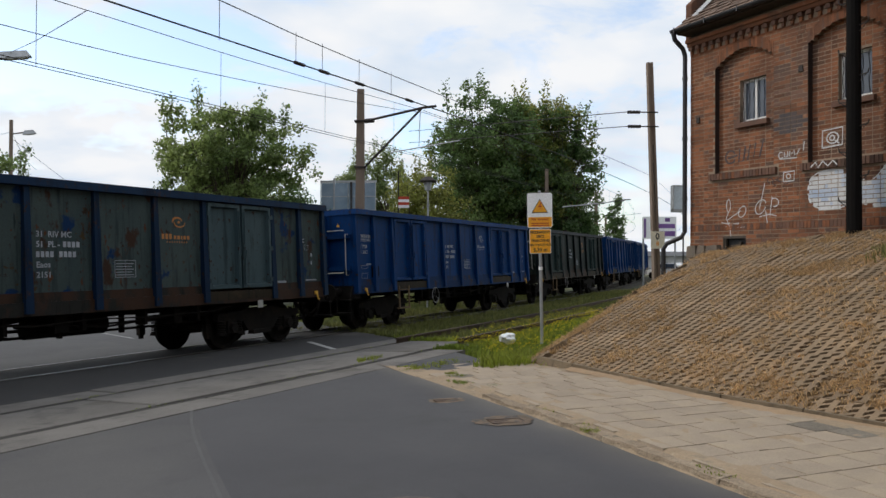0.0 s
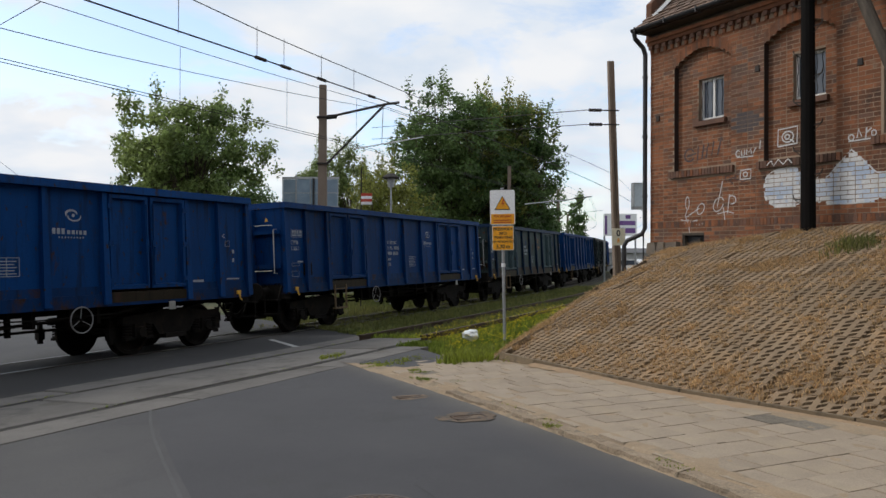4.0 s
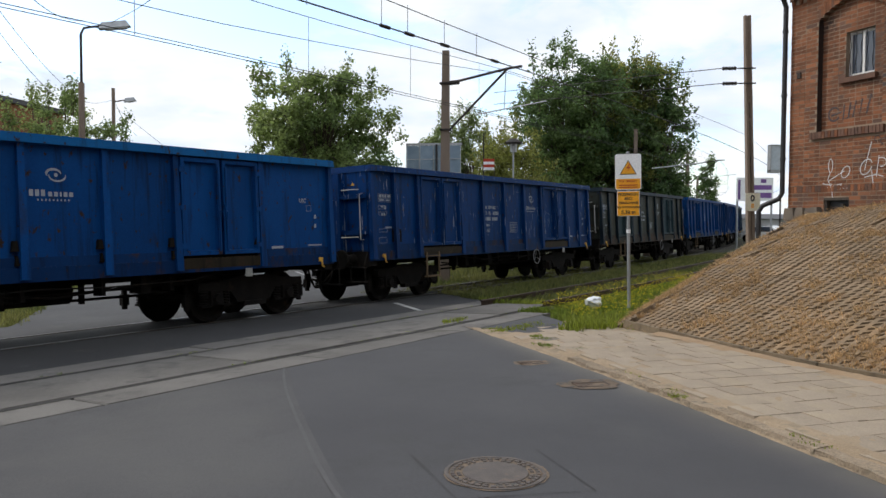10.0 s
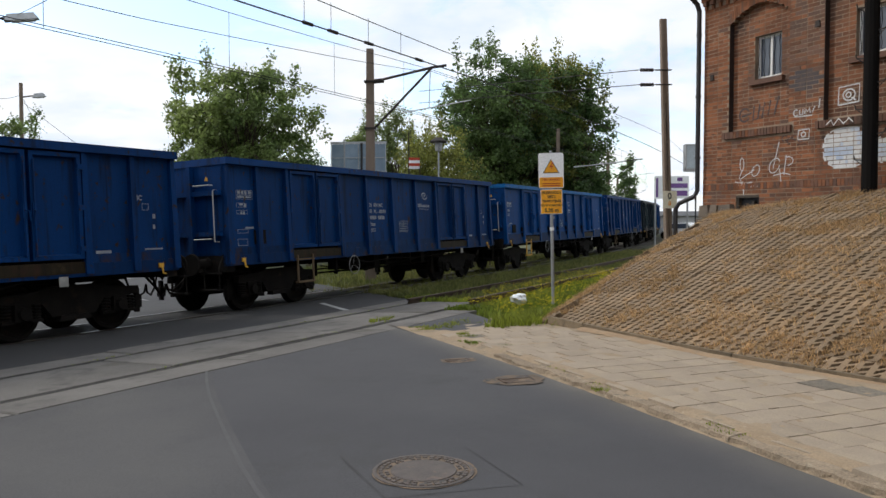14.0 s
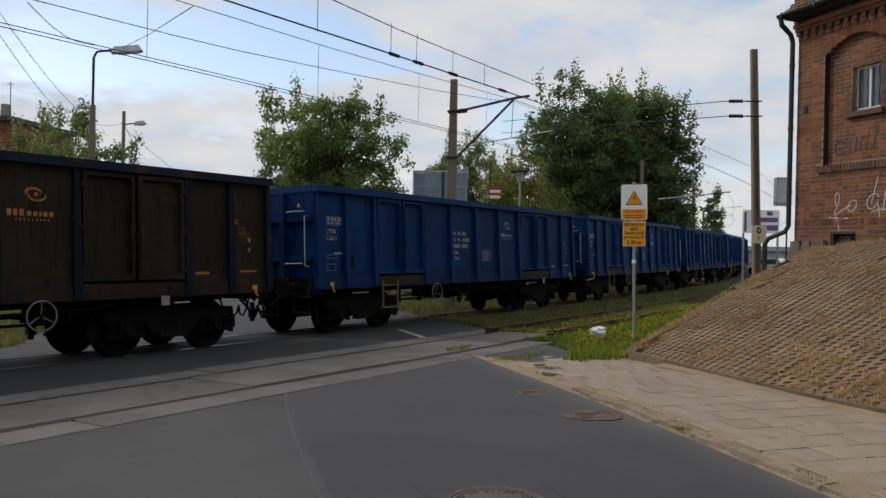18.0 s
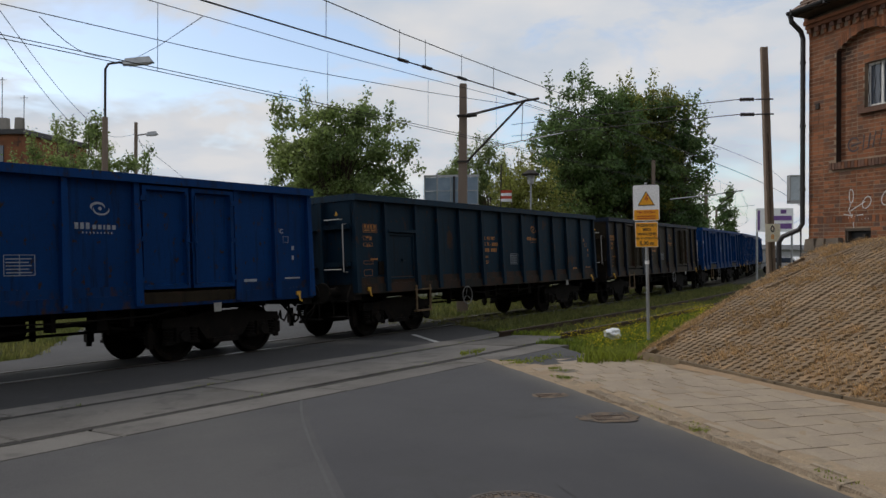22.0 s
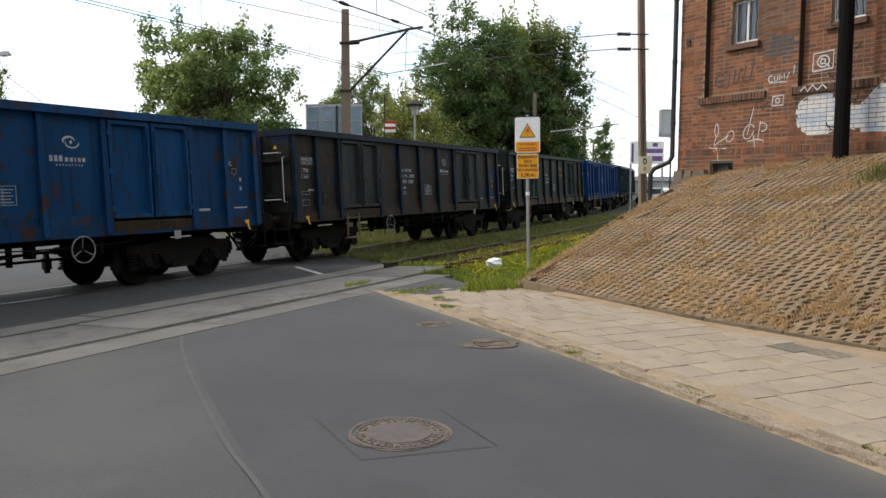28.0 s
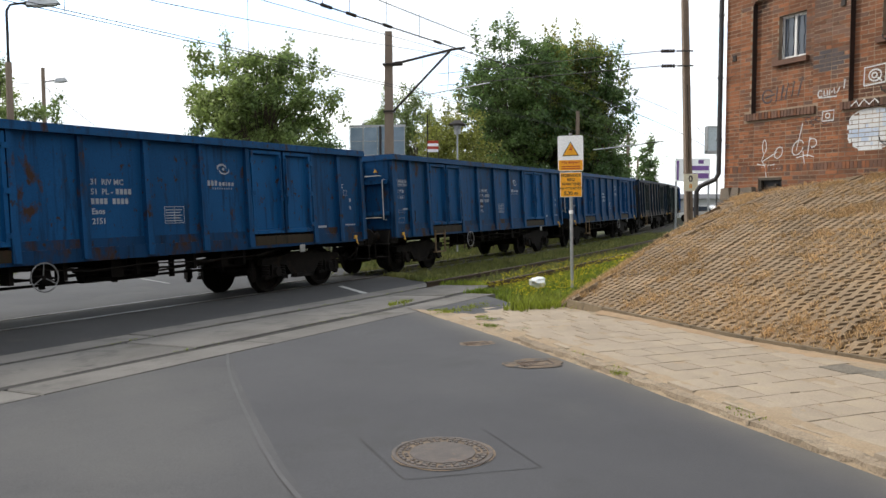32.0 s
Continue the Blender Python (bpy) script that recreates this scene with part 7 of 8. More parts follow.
def build_wagon(build):
    LONG, PANELS, doors, hatch = BUILDS[build]
    w = new("goods_wagon")
    # frame under the body
    for s in (-1, 1):
        bm = bmesh.new()
        x0, x1 = (1.28, 1.42) if s > 0 else (-1.42, -1.28)
        block(bm, (x0, -LONG, 1.0), (x1, 0, 1.22))
        part("side_sill", bm, BLUE, w)
    bm = bmesh.new()
    block(bm, (-0.3, -LONG + 0.3, 0.86), (0.3, -0.3, 1.1))
    part("centre_sill", bm, UNDER, w)
    for y in (-LONG, -0.24):
        bm = bmesh.new()
        block(bm, (-1.36, y, 0.88), (1.36, y + 0.24, 1.26))
        part("headstock", bm, UNDER, w)
    # side panels with pressed edges, posts, doors
    for a, b in zip(PANELS, PANELS[1:]):
        if (a, b) in doors:
            continue
        bm = bmesh.new()
        block(bm, (1.3, -b, 1.2), (1.352, -a, 3.1))
        part("panel", bm, BLUE, w)
        bm = bmesh.new()
        block(bm, (1.345, -b + 0.05, 1.18), (1.385, -a - 0.05, 1.37), taper=(0.008, 0))
        part("lower_rail", bm, BLUE, w)
    for k, a in enumerate(PANELS):
        bm = bmesh.new()
        y = -min(max(a, 0.06), LONG - 0.06)
        wide = 0.07
        vs = block(bm, (1.34, y - wide, 1.04), (1.475, y + wide, 3.1), taper=(0.0, 0.022))
        for v in vs[4:]:
            if v.co.x > 1.4:
                v.co.x -= 0.045
        part("post", bm, BLUE, w)
    for a, b in doors:
        wide = (b - a - 0.14 - 0.07) / 2
        # added dark sheet, stands for the shade in the gaps round the leaves
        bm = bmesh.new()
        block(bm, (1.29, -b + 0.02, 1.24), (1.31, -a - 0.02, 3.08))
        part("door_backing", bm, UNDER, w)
        for leaf in (0, 1):
            y1 = -(a + 0.08) if leaf == 0 else -(b - 0.08) + wide
            y0 = y1 - wide + 0.012
            bm = bmesh.new()
            block(bm, (1.33, y0, 1.3), (1.445, y1, 3.04))
            bm.normal_update()
            face = [f for f in bm.faces if all(v.co.x > 1.4 for v in f.verts)]
            bmesh.ops.inset_region(bm, faces=face, thickness=0.095, depth=0)
            bmesh.ops.inset_region(bm, faces=face, thickness=0.03, depth=-0.085)
            door = part("door", bm, BLUE, w)
            bm = bmesh.new()
            yh = y0 + 0.05 if leaf == 0 else y1 - 0.05
            block(bm, (1.42, yh - 0.035, 1.98), (1.475, yh + 0.035, 2.22))
            rod(bm, (1.465, yh, 1.36), (1.465, yh, 2.9), 0.017, n=6)
            tube(bm, [V(1.47, yh, 2.1), V(1.53, yh + (0.03 if leaf else -0.03), 2.08), V(1.53, yh + (0.05 if leaf else -0.05), 1.92)], 0.014, 5)
            part("door_bolt", bm, BLUE, door)
            ye = y1 - 0.01 if leaf == 0 else y0 + 0.01
            for z in (1.42, 2.1, 2.78):
                bm = bmesh.new()
                block(bm, (1.42, ye - 0.06, z), (1.465, ye + 0.06, z + 0.09), taper=(0, 0.01))
                part("hinge", bm, BLUE, door)
        bm = bmesh.new()
        block(bm, (1.34, -b + 0.05, 1.06), (1.43, -a - 0.05, 1.25))
        part("door_sill", bm, PAINTS["brown"], w)
    if hatch:
        a, b = hatch
        bm = bmesh.new()
        block(bm, (1.35, -b + 0.1, 1.3), (1.41, -a - 0.1, 2.36))
        bm.normal_update()
        face = [f for f in bm.faces if all(v.co.x > 1.4 for v in f.verts)]
        bmesh.ops.inset_region(bm, faces=face, thickness=0.06, depth=0)
        bmesh.ops.inset_region(bm, faces=face, thickness=0.012, depth=-0.035)
        door = part("door", bm, BLUE, w, "small side hatch")
        bm = bmesh.new()
        block(bm, (1.35, -b + 0.04, 2.39), (1.46, -a - 0.04, 2.46))
        part("hinge", bm, BLUE, door)
        bm = bmesh.new()
        block(bm, (1.4, -(a + b) / 2 - 0.02, 1.72), (1.44, -(a + b) / 2 + 0.13, 1.77))
        part("door_bolt", bm, LETTER, door)
    if build == "long":
        for a in PANELS[1:-1]:
            bm = bmesh.new()
            block(bm, (1.36, -a - 0.17, 1.46), (1.43, -a - 0.07, 1.62), taper=(0, 0.02))
            block(bm, (1.36, -a - 0.13, 1.25), (1.43, -a - 0.07, 1.4), taper=(0, 0.02))
            part("post_bracket", bm, UNDER, w)
    # top rail round the open box, far side, floor, ends
    bm = bmesh.new()
    for s in (-1, 1):
        x0, x1 = (1.29, 1.49) if s > 0 else (-1.49, -1.29)
        block(bm, (x0, -LONG - 0.03, 3.07), (x1, 0.03, 3.21), taper=(0.012, 0.012))
    for y in (-LONG - 0.03, -0.13):
        block(bm, (-1.29, y, 3.07), (1.29, y + 0.16, 3.215), taper=(0.0, 0.012))
    part("top_rail", bm, BLUE, w)
    bm = bmesh.new()
    block(bm, (-1.352, -LONG, 1.2), (-1.3, 0, 3.1))
    for a in PANELS:
        block(bm, (-1.45, -min(max(a, 0.07), LONG - 0.07) - 0.06, 1.04), (-1.34, -min(max(a, 0.07), LONG - 0.07) + 0.06, 3.1))
    part("far_side", bm, BLUE, w)
    bm = bmesh.new()
    block(bm, (-1.3, -LONG + 0.05, 1.1), (1.3, -0.05, 1.3))
    part("floor", bm, UNDER, w)
    for y, d in ((-LONG, -1), (0, 1)):
        bm = bmesh.new()
        block(bm, (-1.36, min(y, y - 0.06 * d), 1.22), (1.36, max(y, y - 0.06 * d), 3.1))
        end = part("end_wall", bm, BLUE, w)
        for z in (1.62, 2.45):
            bm = bmesh.new()
            block(bm, (-1.3, min(y, y + 0.09 * d), z), (1.3, max(y, y + 0.09 * d), z + 0.1), taper=(0.02, 0.0))
            part("rib", bm, BLUE, end)
        for s in (-1, 1):
            bm = bmesh.new()
            rod(bm, (s * 0.88, y + 0.02 * d, 1.06), (s * 0.88, y + 0.42 * d, 1.06), 0.11, 0.085, 12)
            rod(bm, (s * 0.88, y + 0.42 * d, 1.06), (s * 0.88, y + 0.46 * d, 1.06), 0.09, 0.225, 14)
            rod(bm, (s * 0.88, y + 0.46 * d, 1.06), (s * 0.88, y + 0.5 * d, 1.06), 0.225, 0.215, 14)
            part("buffer", bm, UNDER, w)
        bm = bmesh.new()
        rod(bm, (0, y, 1.02), (0, y + 0.3 * d, 1.0), 0.05)
        tube(bm, [V(0.05, y + 0.3 * d, 1.0), V(0.05, y + 0.5 * d, 0.8), V(0.0, y + 0.62 * d, 0.95)], 0.03, 6)
        tube(bm, [V(0.35, y + 0.02 * d, 0.95), V(0.36, y + 0.25 * d, 0.72), V(0.3, y + 0.45 * d, 0.55), V(0.1, y + 0.62 * d, 0.62)], 0.025, 6)
        part("coupling", bm, UNDER, w)
        for x in (-0.5, 0.5):
            bm = bmesh.new()
            block(bm, (x - 0.07, min(y, y + 0.12 * d), 1.24), (x + 0.07, max(y, y + 0.12 * d), 3.06), taper=(0.012, 0.0))
            part("end_post", bm, BLUE, end)
        for x in (-0.42, 0.42):
            bm = bmesh.new()
            tube(bm, [V(x, y + 0.02 * d, 0.98), V(x, y + 0.2 * d, 0.9), V(x * 0.95, y + 0.3 * d, 0.62), V(x * 0.85, y + 0.45 * d, 0.46), V(x * 0.75, y + 0.58 * d, 0.52), V(x * 0.7, y + 0.62 * d, 0.7)], 0.022, 6)
            part("brake_hose", bm, TAR, w)
        bm = bmesh.new()
        ww = [bm.verts.new((x, y + 0.004 * d, z)) for x, z in ((0.85, 2.76), (0.96, 2.76), (0.905, 2.855))]
        bm.faces.new(ww)
        part("warning_triangle", bm, YELLOW, end)
        # pale grab rails and steps on the near corner
        bm = bmesh.new()
        u_rail(bm, [V(1.2, y + 0.02 * d, 2.55), V(1.2, y + 0.14 * d, 2.55), V(1.2, y + 0.14 * d, 1.5), V(1.2, y + 0.02 * d, 1.5)])
        u_rail(bm, [V(0.66, y + 0.02 * d, 2.66), V(0.66, y + 0.13 * d, 2.66), V(1.08, y + 0.13 * d, 2.66), V(1.08, y + 0.02 * d, 2.66)])
        u_rail(bm, [V(0.62, y + 0.13 * d, 1.56), V(1.12, y + 0.13 * d, 1.56)])
        part("grab_rail", bm, PALE_RAIL, w)
        bm = bmesh.new()
        for x in (0.95, 1.35):
            tube(bm, [V(x, y + 0.1 * d, 1.2), V(x, y + 0.22 * d, 0.95), V(x, y + 0.22 * d, 0.5)], 0.018, 5)
        for z in (0.52, 0.85):
            block(bm, (0.93, min(y + 0.15 * d, y + 0.3 * d), z), (1.37, max(y + 0.15 * d, y + 0.3 * d), z + 0.025))
        part("step", bm, UNDER, w)
        # yellow tie hook
        bm = bmesh.new()
        yh = y - 0.42 * d
        tube(bm, [V(1.43, yh, 1.12), V(1.47, yh, 1.04), V(1.48, yh, 0.97), V(1.46, yh + 0.07, 0.95)], 0.018, 6)
        block(bm, (1.42, yh - 0.05, 1.07), (1.45, yh + 0.05, 1.15))
        part("tie_hook", bm, YELLOW, w)
    # running gear
    for yb in (-1.95, 1.95 - LONG):
        b = new("bogie")
        b.parent = w
        b.location = (0, yb, 0)
        for s in (-1, 1):
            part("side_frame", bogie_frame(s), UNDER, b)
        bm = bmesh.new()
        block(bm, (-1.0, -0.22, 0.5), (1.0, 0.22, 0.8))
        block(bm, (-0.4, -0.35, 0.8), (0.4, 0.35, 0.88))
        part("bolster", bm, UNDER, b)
        for yy in (-AXLE, AXLE):
            ob = place("wheelset", WHEELSET, None, b)
            ob.location = (0, yy, 0.46)
    # brake gear between the bogies
    bm = bmesh.new()
    rod(bm, (-0.3, -5.0, 0.72), (-0.3, -6.1, 0.72), 0.2, n=12)
    part("air_tank", bm, UNDER, w)
    bm = bmesh.new()
    rod(bm, (0.55, -6.6, 0.74), (0.55, -7.2, 0.74), 0.16, n=12)
    rod(bm, (0.55, -7.2, 0.74), (0.55, -7.6, 0.74), 0.03, n=6)
    part("brake_cylinder", bm, UNDER, w)
    bm = bmesh.new()
    rod(bm, (0.5, -3.2, 0.62), (0.5, -9.4, 0.62), 0.025, n=6)
    rod(bm, (0.9, -3.4, 0.78), (0.9, -9.2, 0.74), 0.02, n=6)
    tube(bm, [V(1.1, -3.8, 0.95), V(1.1, -4.6, 0.82), V(1.1, -6.0, 0.72), V(1.1, -7.4, 0.84), V(1.1, -8.6, 0.95)], 0.02, 5)
    for y in (-3.9, -5.2, -6.5, -7.9, -8.8):
        block(bm, (0.45, y - 0.03, 0.55), (0.55, y + 0.03, 1.0))
        block(bm, (0.95, y - 0.05, 0.7), (1.2, y + 0.02, 1.0))
    part("brake_rigging", bm, UNDER, w)
    for y, r in ((-4.4, 0.1), (-6.9, 0.13), (-8.2, 0.09)):
        bm = bmesh.new()
        block(bm, (0.8, y - r, 0.68), (1.15, y + r, 0.98), taper=(0.03, 0.03))
        rod(bm, (0.6, y - 0.5, 0.8), (1.1, y + 0.45, 0.66), 0.018, n=5)
        part("brake_valve", bm, UNDER, w)
    bm = bmesh.new()
    tube(bm, [V(1.3, -2.9, 0.98), V(1.32, -3.6, 0.86), V(1.32, -5.2, 0.84), V(1.32, -6.4, 0.88), V(1.32, -7.6, 0.83), V(1.3, -8.9, 0.97)], 0.013, 5)
    part("brake_pipe", bm, UNDER, w)
    bm = bmesh.new()
    block(bm, (1.44, -2.46, 0.86), (1.45, -2.3, 1.02))
    part("label_card", bm, CARD, w)
    bm = bmesh.new()
    ys = -10.35 if build != "long" else -12.05
    for side in (-0.28, 0.28):
        block(bm, (1.42, ys + side - 0.019, 0.53), (1.455, ys + side + 0.019, 1.14))
    block(bm, (1.36, ys - 0.298, 0.5), (1.465, ys + 0.298, 0.54))
    block(bm, (1.425, ys - 0.34, 1.02), (1.45, ys + 0.34, 1.05))
    part("shunter_step", bm, YELLOW if build == "long" else STEP_RUST, w)
    wheel = new("hand_wheel")
    wheel.parent = w
    wheel.location = (1.42, -8.45, 0.8)
    bm = bmesh.new()
    pts = [V(0.06, 0.225 * math.cos(2 * math.pi * k / 20), 0.225 * math.sin(2 * math.pi * k / 20)) for k in range(21)]
    tube(bm, pts, 0.012, 6)
    part("rim", bm, HANDLE, wheel)
    for k in range(3):
        bm = bmesh.new()
        t = 2 * math.pi * k / 3 + math.pi / 2
        rod(bm, (0.02, 0, 0), (0.06, 0.225 * math.cos(t), 0.225 * math.sin(t)), 0.009, n=6)
        part("spoke", bm, HANDLE, wheel)
    bm = bmesh.new()
    rod(bm, (-0.2, 0, 0), (0.06, 0, 0), 0.03)
    part("hub", bm, UNDER, wheel)
    # lettering of the near side
    x = 1.355
    mid_by, rear_by = {"long": (-1.5, -1.7), "hatch": (0.1, 0.0)}.get(build, (0.0, 0.0))

    def sy(y):
        return y + rear_by if y < -11 else y + mid_by if y < -4 else y
    for k, line in enumerate(("31  RIV MC", "51  PL -", None, "Eaos", "2151")):
        z = 2.27 - 0.165 * k
        if line:
            lettering("lettering", line, 0.135, LETTER, w, Matrix.Translation((x, sy(-7.48), z)) @ SIDE)
    bm = bmesh.new()
    for k in range(9):
        if k not in (4,):
            block(bm, (x, sy(-7.48 + k * 0.082), 1.94), (x + 0.002, sy(-7.42 + k * 0.082), 2.035))
    for k in range(4):
        block(bm, (x, sy(-7.0 + k * 0.082), 2.105), (x + 0.002, sy(-6.94 + k * 0.082), 2.2))
    part("number_bar", bm, LETTER, w)["kind"] = "stuff"
    bm = bmesh.new()
    for y0, y1, z0, z1 in ((-6.0, -5.55, 1.88, 1.89), (-6.0, -5.55, 1.58, 1.59), (-6.0, -5.99, 1.58, 1.89), (-5.56, -5.55, 1.58, 1.89)):
        block(bm, (x, sy(y0), z0), (x + 0.002, sy(y1), z1))
    for k in range(5):
        block(bm, (x, sy(-5.97), 1.62 + 0.05 * k), (x + 0.002, sy(-5.6 - 0.04 * (k % 2)), 1.635 + 0.05 * k))
    block(bm, (x, sy(-5.78), 1.58), (x + 0.002, sy(-5.77), 1.89))
    part("load_table", bm, LETTER, w)["kind"] = "stuff"
    # two swooping strokes and bars in place of the owner's mark
    bm = bmesh.new()
    cy, cz = sy(-4.52), 2.62

    def crescent(a0, a1, r0, r1, oy, oz):
        prev = None
        for k in range(11):
            t = a0 + (a1 - a0) * k / 10
            f = math.sin(math.pi * k / 10)
            ri, ro = r0, r0 + (r1 - r0) * f + 0.004
            pr = [bm.verts.new((x + 0.002, cy + oy + q * 1.25 * math.cos(t), cz + oz + q * 0.8 * math.sin(t))) for q in (ri, ro)]
            if prev:
                bm.faces.new((prev[0], prev[1], pr[1], pr[0]))
            prev = pr
    crescent(0.2, 3.5, 0.085, 0.13, -0.03, 0.0)
    crescent(3.0, 6.4, 0.1, 0.13, 0.02, 0.0)
    rod(bm, (x, cy, cz), (x + 0.002, cy, cz), 0.03, n=10)
    part("owner_mark", bm, LETTER, w)
    bm = bmesh.new()
    for y0, wd, hh in ((-0.42, 0.06, 0.1), (-0.33, 0.06, 0.1), (-0.24, 0.06, 0.1), (-0.13, 0.06, 0.07), (-0.04, 0.06, 0.07), (0.05, 0.03, 0.07), (0.11, 0.06, 0.07), (0.2, 0.06, 0.07)):
        block(bm, (x, cy + y0, cz - 0.33), (x + 0.002, cy + y0 + wd, cz - 0.33 + hh))
    for k in range(9):
        block(bm, (x, cy - 0.3 + 0.06 * k, cz - 0.4), (x + 0.002, cy - 0.28 + 0.06 * k, cz - 0.37))
    bmesh.ops.recalc_face_normals(bm, faces=bm.faces)
    part("owner_lettering", bm, LETTER, w)["kind"] = "stuff"
    bm = bmesh.new()
    for k, (y0, y1, z0, z1) in enumerate(((-12.4, -12.32, 2.48, 2.54), (-12.29, -12.22, 2.48, 2.54), (-12.19, -12.12, 2.48, 2.54), (-12.08, -11.98, 2.48, 2.54), (-12.4, -12.2, 2.4, 2.43), (-12.16, -11.98, 2.4, 2.43), (-12.35, -12.25, 2.24, 2.28), (-12.22, -12.15, 2.2, 2.28), (-12.33, -12.28, 2.05, 2.11), (-12.25, -12.2, 2.05, 2.11), (-0.5, -0.44, 1.97, 2.05), (-0.5, -0.45, 1.78, 1.86), (-0.7, -0.3, 1.4, 1.43), (-1.7, -1.4, 1.36, 1.42), (-12.2, -11.95, 1.75, 1.79), (-7.0, -6.7, 1.3, 1.34), (-4.6, -4.3, 1.3, 1.34))):
        block(bm, (x, sy(y0), z0), (x + 0.002, sy(y1), z1))
    part("marking_bar", bm, LETTER, w)["kind"] = "stuff"
    lettering("lettering", "UIC", 0.125, LETTER, w, Matrix.Translation((x, -0.92, 2.3)) @ SIDE)
    bm = bmesh.new()

    def outline(y0, y1, z0, z1, t=0.007):
        for a, b, c, d in ((y0, y1, z0, z0 + t), (y0, y1, z1 - t, z1), (y0, y0 + t, z0 + t, z1 - t), (y1 - t, y1, z0 + t, z1 - t)):
            block(bm, (x, sy(a), c), (x + 0.002, sy(b), d))
    for k in range(5):
        outline(-12.44 + 0.1 * k, -12.35 + 0.1 * k, 2.46, 2.56)
    for z0, z1, y1 in ((2.37, 2.45, -11.95), (2.2, 2.29, -12.2), (2.06, 2.14, -12.12), (1.66, 1.74, -12.12), (1.4, 1.54, -12.15)):
        outline(-12.44, y1, z0, z1)
    outline(-0.72, -0.58, 2.12, 2.24)
    part("marking_frame", bm, LETTER, w)["kind"] = "stuff"
    bm = bmesh.new()
    block(bm, (x, sy(-11.95), 1.42), (x + 0.03, sy(-11.6), 1.72))
    part("data_box", bm, UNDER, w)
    return w


LIVERY = {
    -5: ("blue", "bright blue"), -4: ("blue", "bright blue"), -3: ("blue", "bright blue"), -2: ("teal", "dark greenish teal"), -1: ("blue", "bright blue"),
    0: ("greyblue", "rust-stained grey-blue"), 1: ("blue", "deep royal-blue"), 2: ("royal", "bright royal-blue"), 3: ("olive", "worn olive-grey"), 4: ("scratched", "scratched deep-blue"),
    5: ("azure", "long bright azure-blue"), 6: ("blue", "clean bright blue"), 7: ("blue", "bright blue"), 8: ("blue", "bright blue"), 9: ("brown", "dull brown"), 10: ("slate", "dark slate"),
    11: ("blue", "bright blue"), 12: ("teal", "dark greenish teal"), 13: ("chipped", "chipped dark slate"), 14: ("faded", "faded blue"), 15: ("pale", "sun-faded blue"), 16: ("pale", "sun-faded blue"), 17: ("blue", "bright blue"),
}
RUST_LETTER = material("rusty_orange_lettering", (0.3, 0.12, 0.03), (0.38, 0.17, 0.05), 5, 60, 0.8, 0.02)
PAINTED = {"panel", "post", "end_post", "lower_rail", "side_sill", "hinge", "door_bolt", "door", "top_rail", "far_side", "end_wall", "rib"}
train = {}


HATCHED, LONGER = 10, 5
DOORS = {
    "olive": paint("dull_blue_grey_door_paint", (0.02, 0.038, 0.047), (0.03, 0.05, 0.057), (0.64, 0.7)),
    "greyblue": paint("grey_blue_door_paint", (0.038, 0.064, 0.074), (0.052, 0.079, 0.087), (0.64, 0.7)),
    "chipped": paint("slate_door_paint", (0.021, 0.028, 0.029), (0.031, 0.038, 0.038), (0.62, 0.67), chips=0.59),
    "teal": paint("teal_door_paint", (0.016, 0.029, 0.029), (0.024, 0.038, 0.037), (0.64, 0.7)),
    # panel blues lightened for the light that the door frames catch
    "pale": paint("pale_lit_door_paint", (0.004, 0.052, 0.145), (0.006, 0.066, 0.175), (0.64, 0.7)),
    "faded": paint("faded_lit_door_paint", (0.003, 0.037, 0.108), (0.005, 0.048, 0.134), (0.62, 0.69)),
}
SILLS = {
    "blue": paint("grimy_blue_rail_paint", (0.001, 0.019, 0.075), (0.002, 0.026, 0.095), (0.56, 0.67)),
    "pale": paint("rusty_faded_rail_paint", (0.004, 0.03, 0.08), (0.006, 0.038, 0.1), (0.52, 0.64)),
    "dark": paint("rusty_dark_rail_paint", (0.014, 0.015, 0.014), (0.022, 0.021, 0.019), (0.43, 0.55)),
}


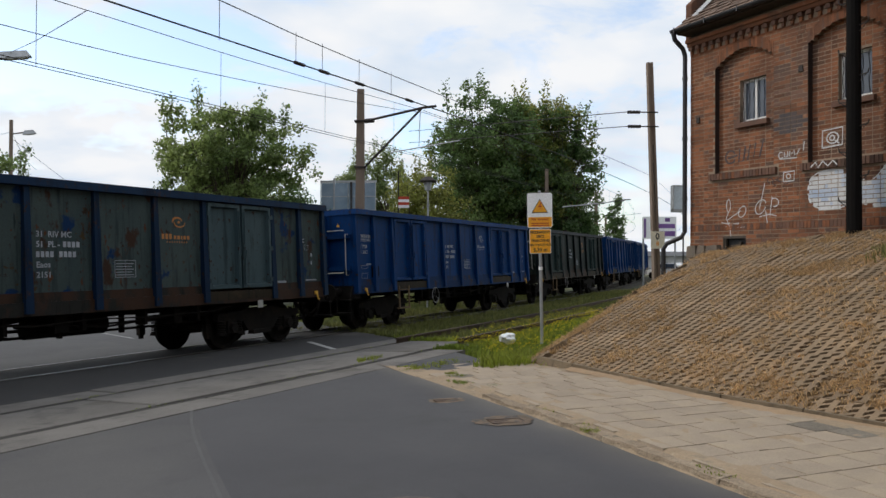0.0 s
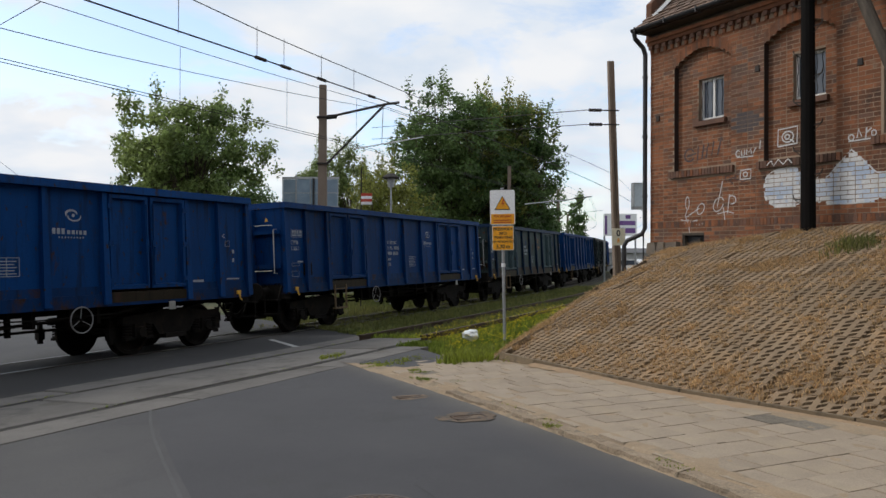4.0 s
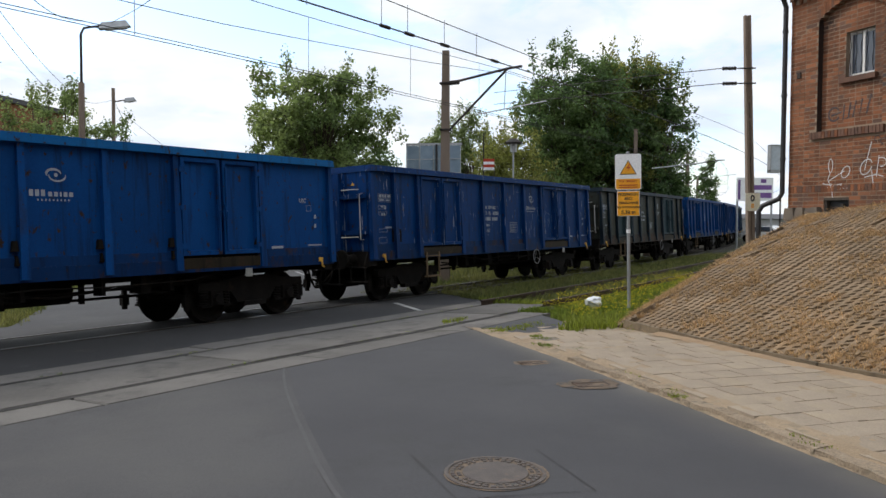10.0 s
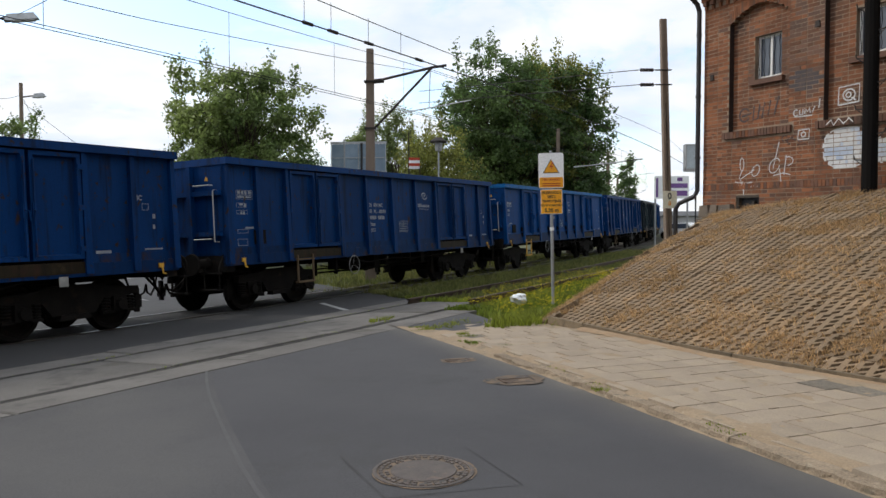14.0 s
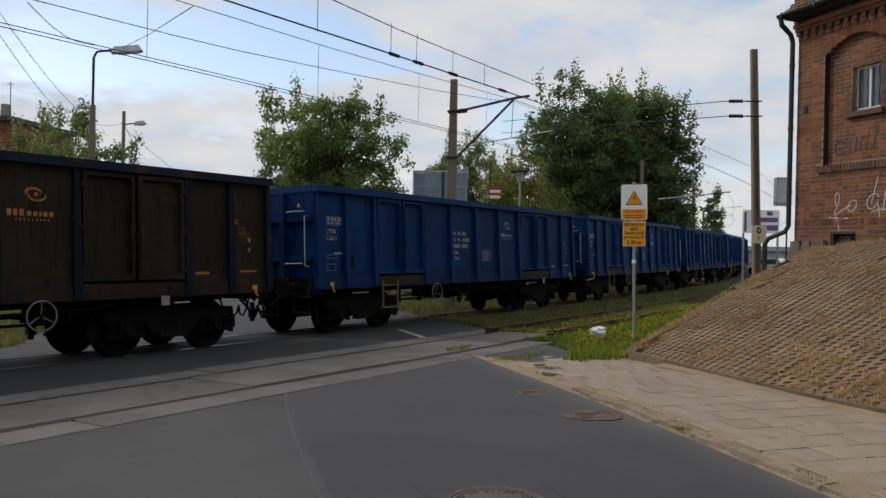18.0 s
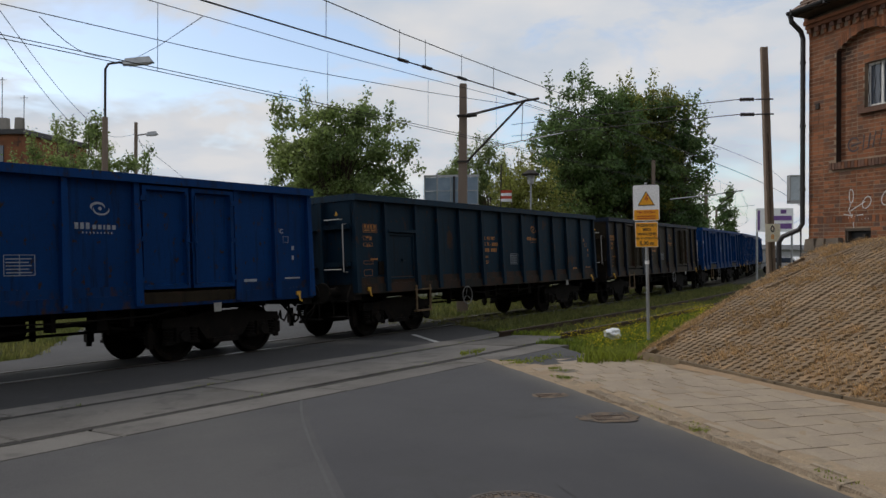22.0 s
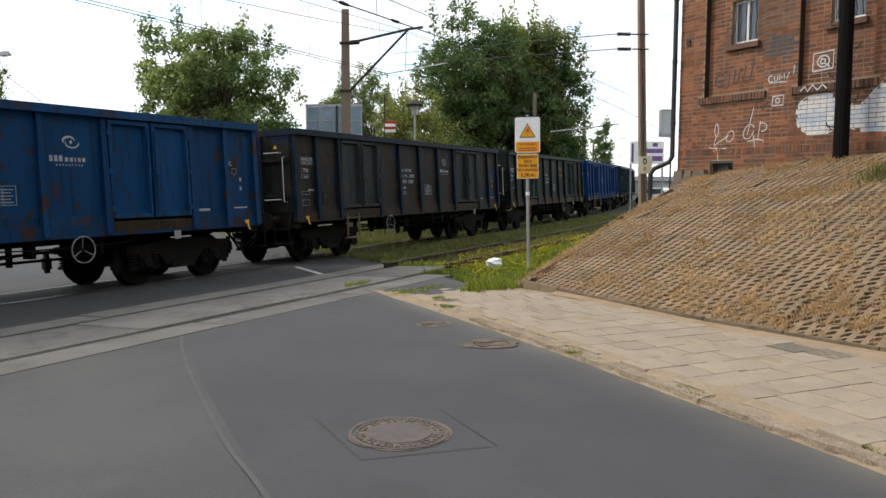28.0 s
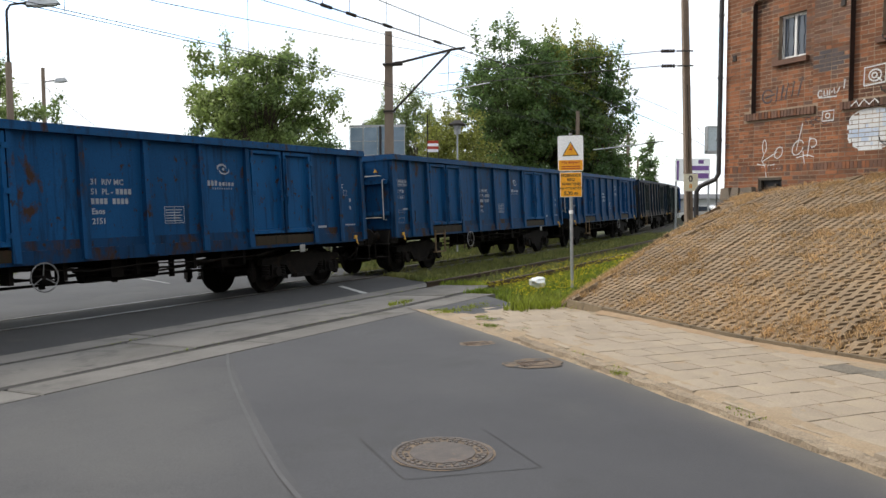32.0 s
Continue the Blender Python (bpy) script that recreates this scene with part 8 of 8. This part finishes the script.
def marshal():
    firsts = {}
    for i in sorted(LIVERY):
        build = "hatch" if i == HATCHED else "long" if i == LONGER else "standard"
        if build not in firsts:
            w = firsts[build] = build_wagon(build)
        else:
            w = copy_thing(firsts[build], Matrix.Identity(4))
        train[i] = w
        kind, words = LIVERY[i]
        tagged(w, f"{words} open goods wagon with ribbed steel sides rolling by", "goods wagon", "wagons of the goods train")
    for i, w in train.items():
        kind = LIVERY[i][0]
        for ob in w.children_recursive:
            base = ob.name.split(".")[0]
            if ob.type == "MESH" and base in PAINTED:
                ob.material_slots[0].link = "OBJECT"
                look_of = PAINTS[kind]
                if base in ("post", "top_rail", "end_post"):
                    look_of = RAIL_AZURE if i == LONGER and base == "top_rail" else POSTS[kind]
                elif base in ("door", "door_bolt", "hinge"):
                    look_of = DOORS.get(kind, look_of)
                elif base in ("lower_rail", "side_sill"):
                    look_of = SILLS["pale" if kind in ("pale", "faded") else "dark" if kind in ("greyblue", "olive", "chipped", "teal", "brown", "slate") else "blue"]
                ob.material_slots[0].material = look_of
            if kind in ("greyblue", "brown", "slate", "teal") and base in ("owner_mark", "owner_lettering") or kind in ("brown", "slate") and base in ("lettering", "number_bar", "marking_bar", "marking_frame"):
                ob.material_slots[0].link = "OBJECT"
                ob.material_slots[0].material = RUST_LETTER
            if base == "hand_wheel":
                ob.location.y = -9.85 if i == LONGER else -4.5 if i in (2, 3, 4, 9, 12, 14) else -8.45


marshal()
# how far the front of wagon 0 has gone along the line, by seconds
RUN = [(0, 15.1), (1, 21.65), (2, 28.41), (5, 48.5), (6, 55.26), (7, 62.03), (8, 68.83), (9, 75.59), (10, 82.41), (11, 89.37), (12, 96.25), (13, 103.08), (14, 110.15), (15, 117.2), (18, 138.22),
       (19, 145.5), (20, 152.72), (21, 160.1), (22, 167.35), (23, 174.5), (24, 181.78), (27, 203.97), (28, 211.4), (29, 218.82), (30, 226.41), (31, 234.05), (32, 241.76)]
RT, RS = np.array([t for t, _ in RUN], float), np.array([s for _, s in RUN], float)
SMOOTH = np.polynomial.Polynomial.fit(RT, RS, 6)


def gone(t):
    return float(SMOOTH(t))


def bogie_place(s):
    c, h = track(max(-340, min(340, s)))
    return c


def motions():
    steps = [k * 0.5 for k in range(65)]
    fine = [k * 0.1 for k in range(321)]
    turns = [-math.degrees(gone(t) / 0.46) for t in fine]
    for i, w in train.items():
        rows = []
        for t in steps:
            s = gone(t) - PITCH_W * i - (1.7 if i > LONGER else 0)
            a, b = bogie_place(s - 1.95), bogie_place(s - (12.55 if i == LONGER else 10.85))
            d = (a - b).normalized()
            p = a + d * 1.95
            rows.append((t, Matrix.Translation(p) @ pose(0, 0, 0.008, 0, -CANT, -math.degrees(math.atan2(d.x, d.y)))))
        walk(w, rows)
        for bogie in [o for o in w.children if o.name.split(".")[0] == "bogie"]:
            for ws in [o for o in bogie.children if o.name.split(".")[0] == "wheelset"]:
                at = ws.location.copy()
                walk(ws, [(t, pose(*at, turn, 0, 0)) for t, turn in zip(fine, turns)])


motions()
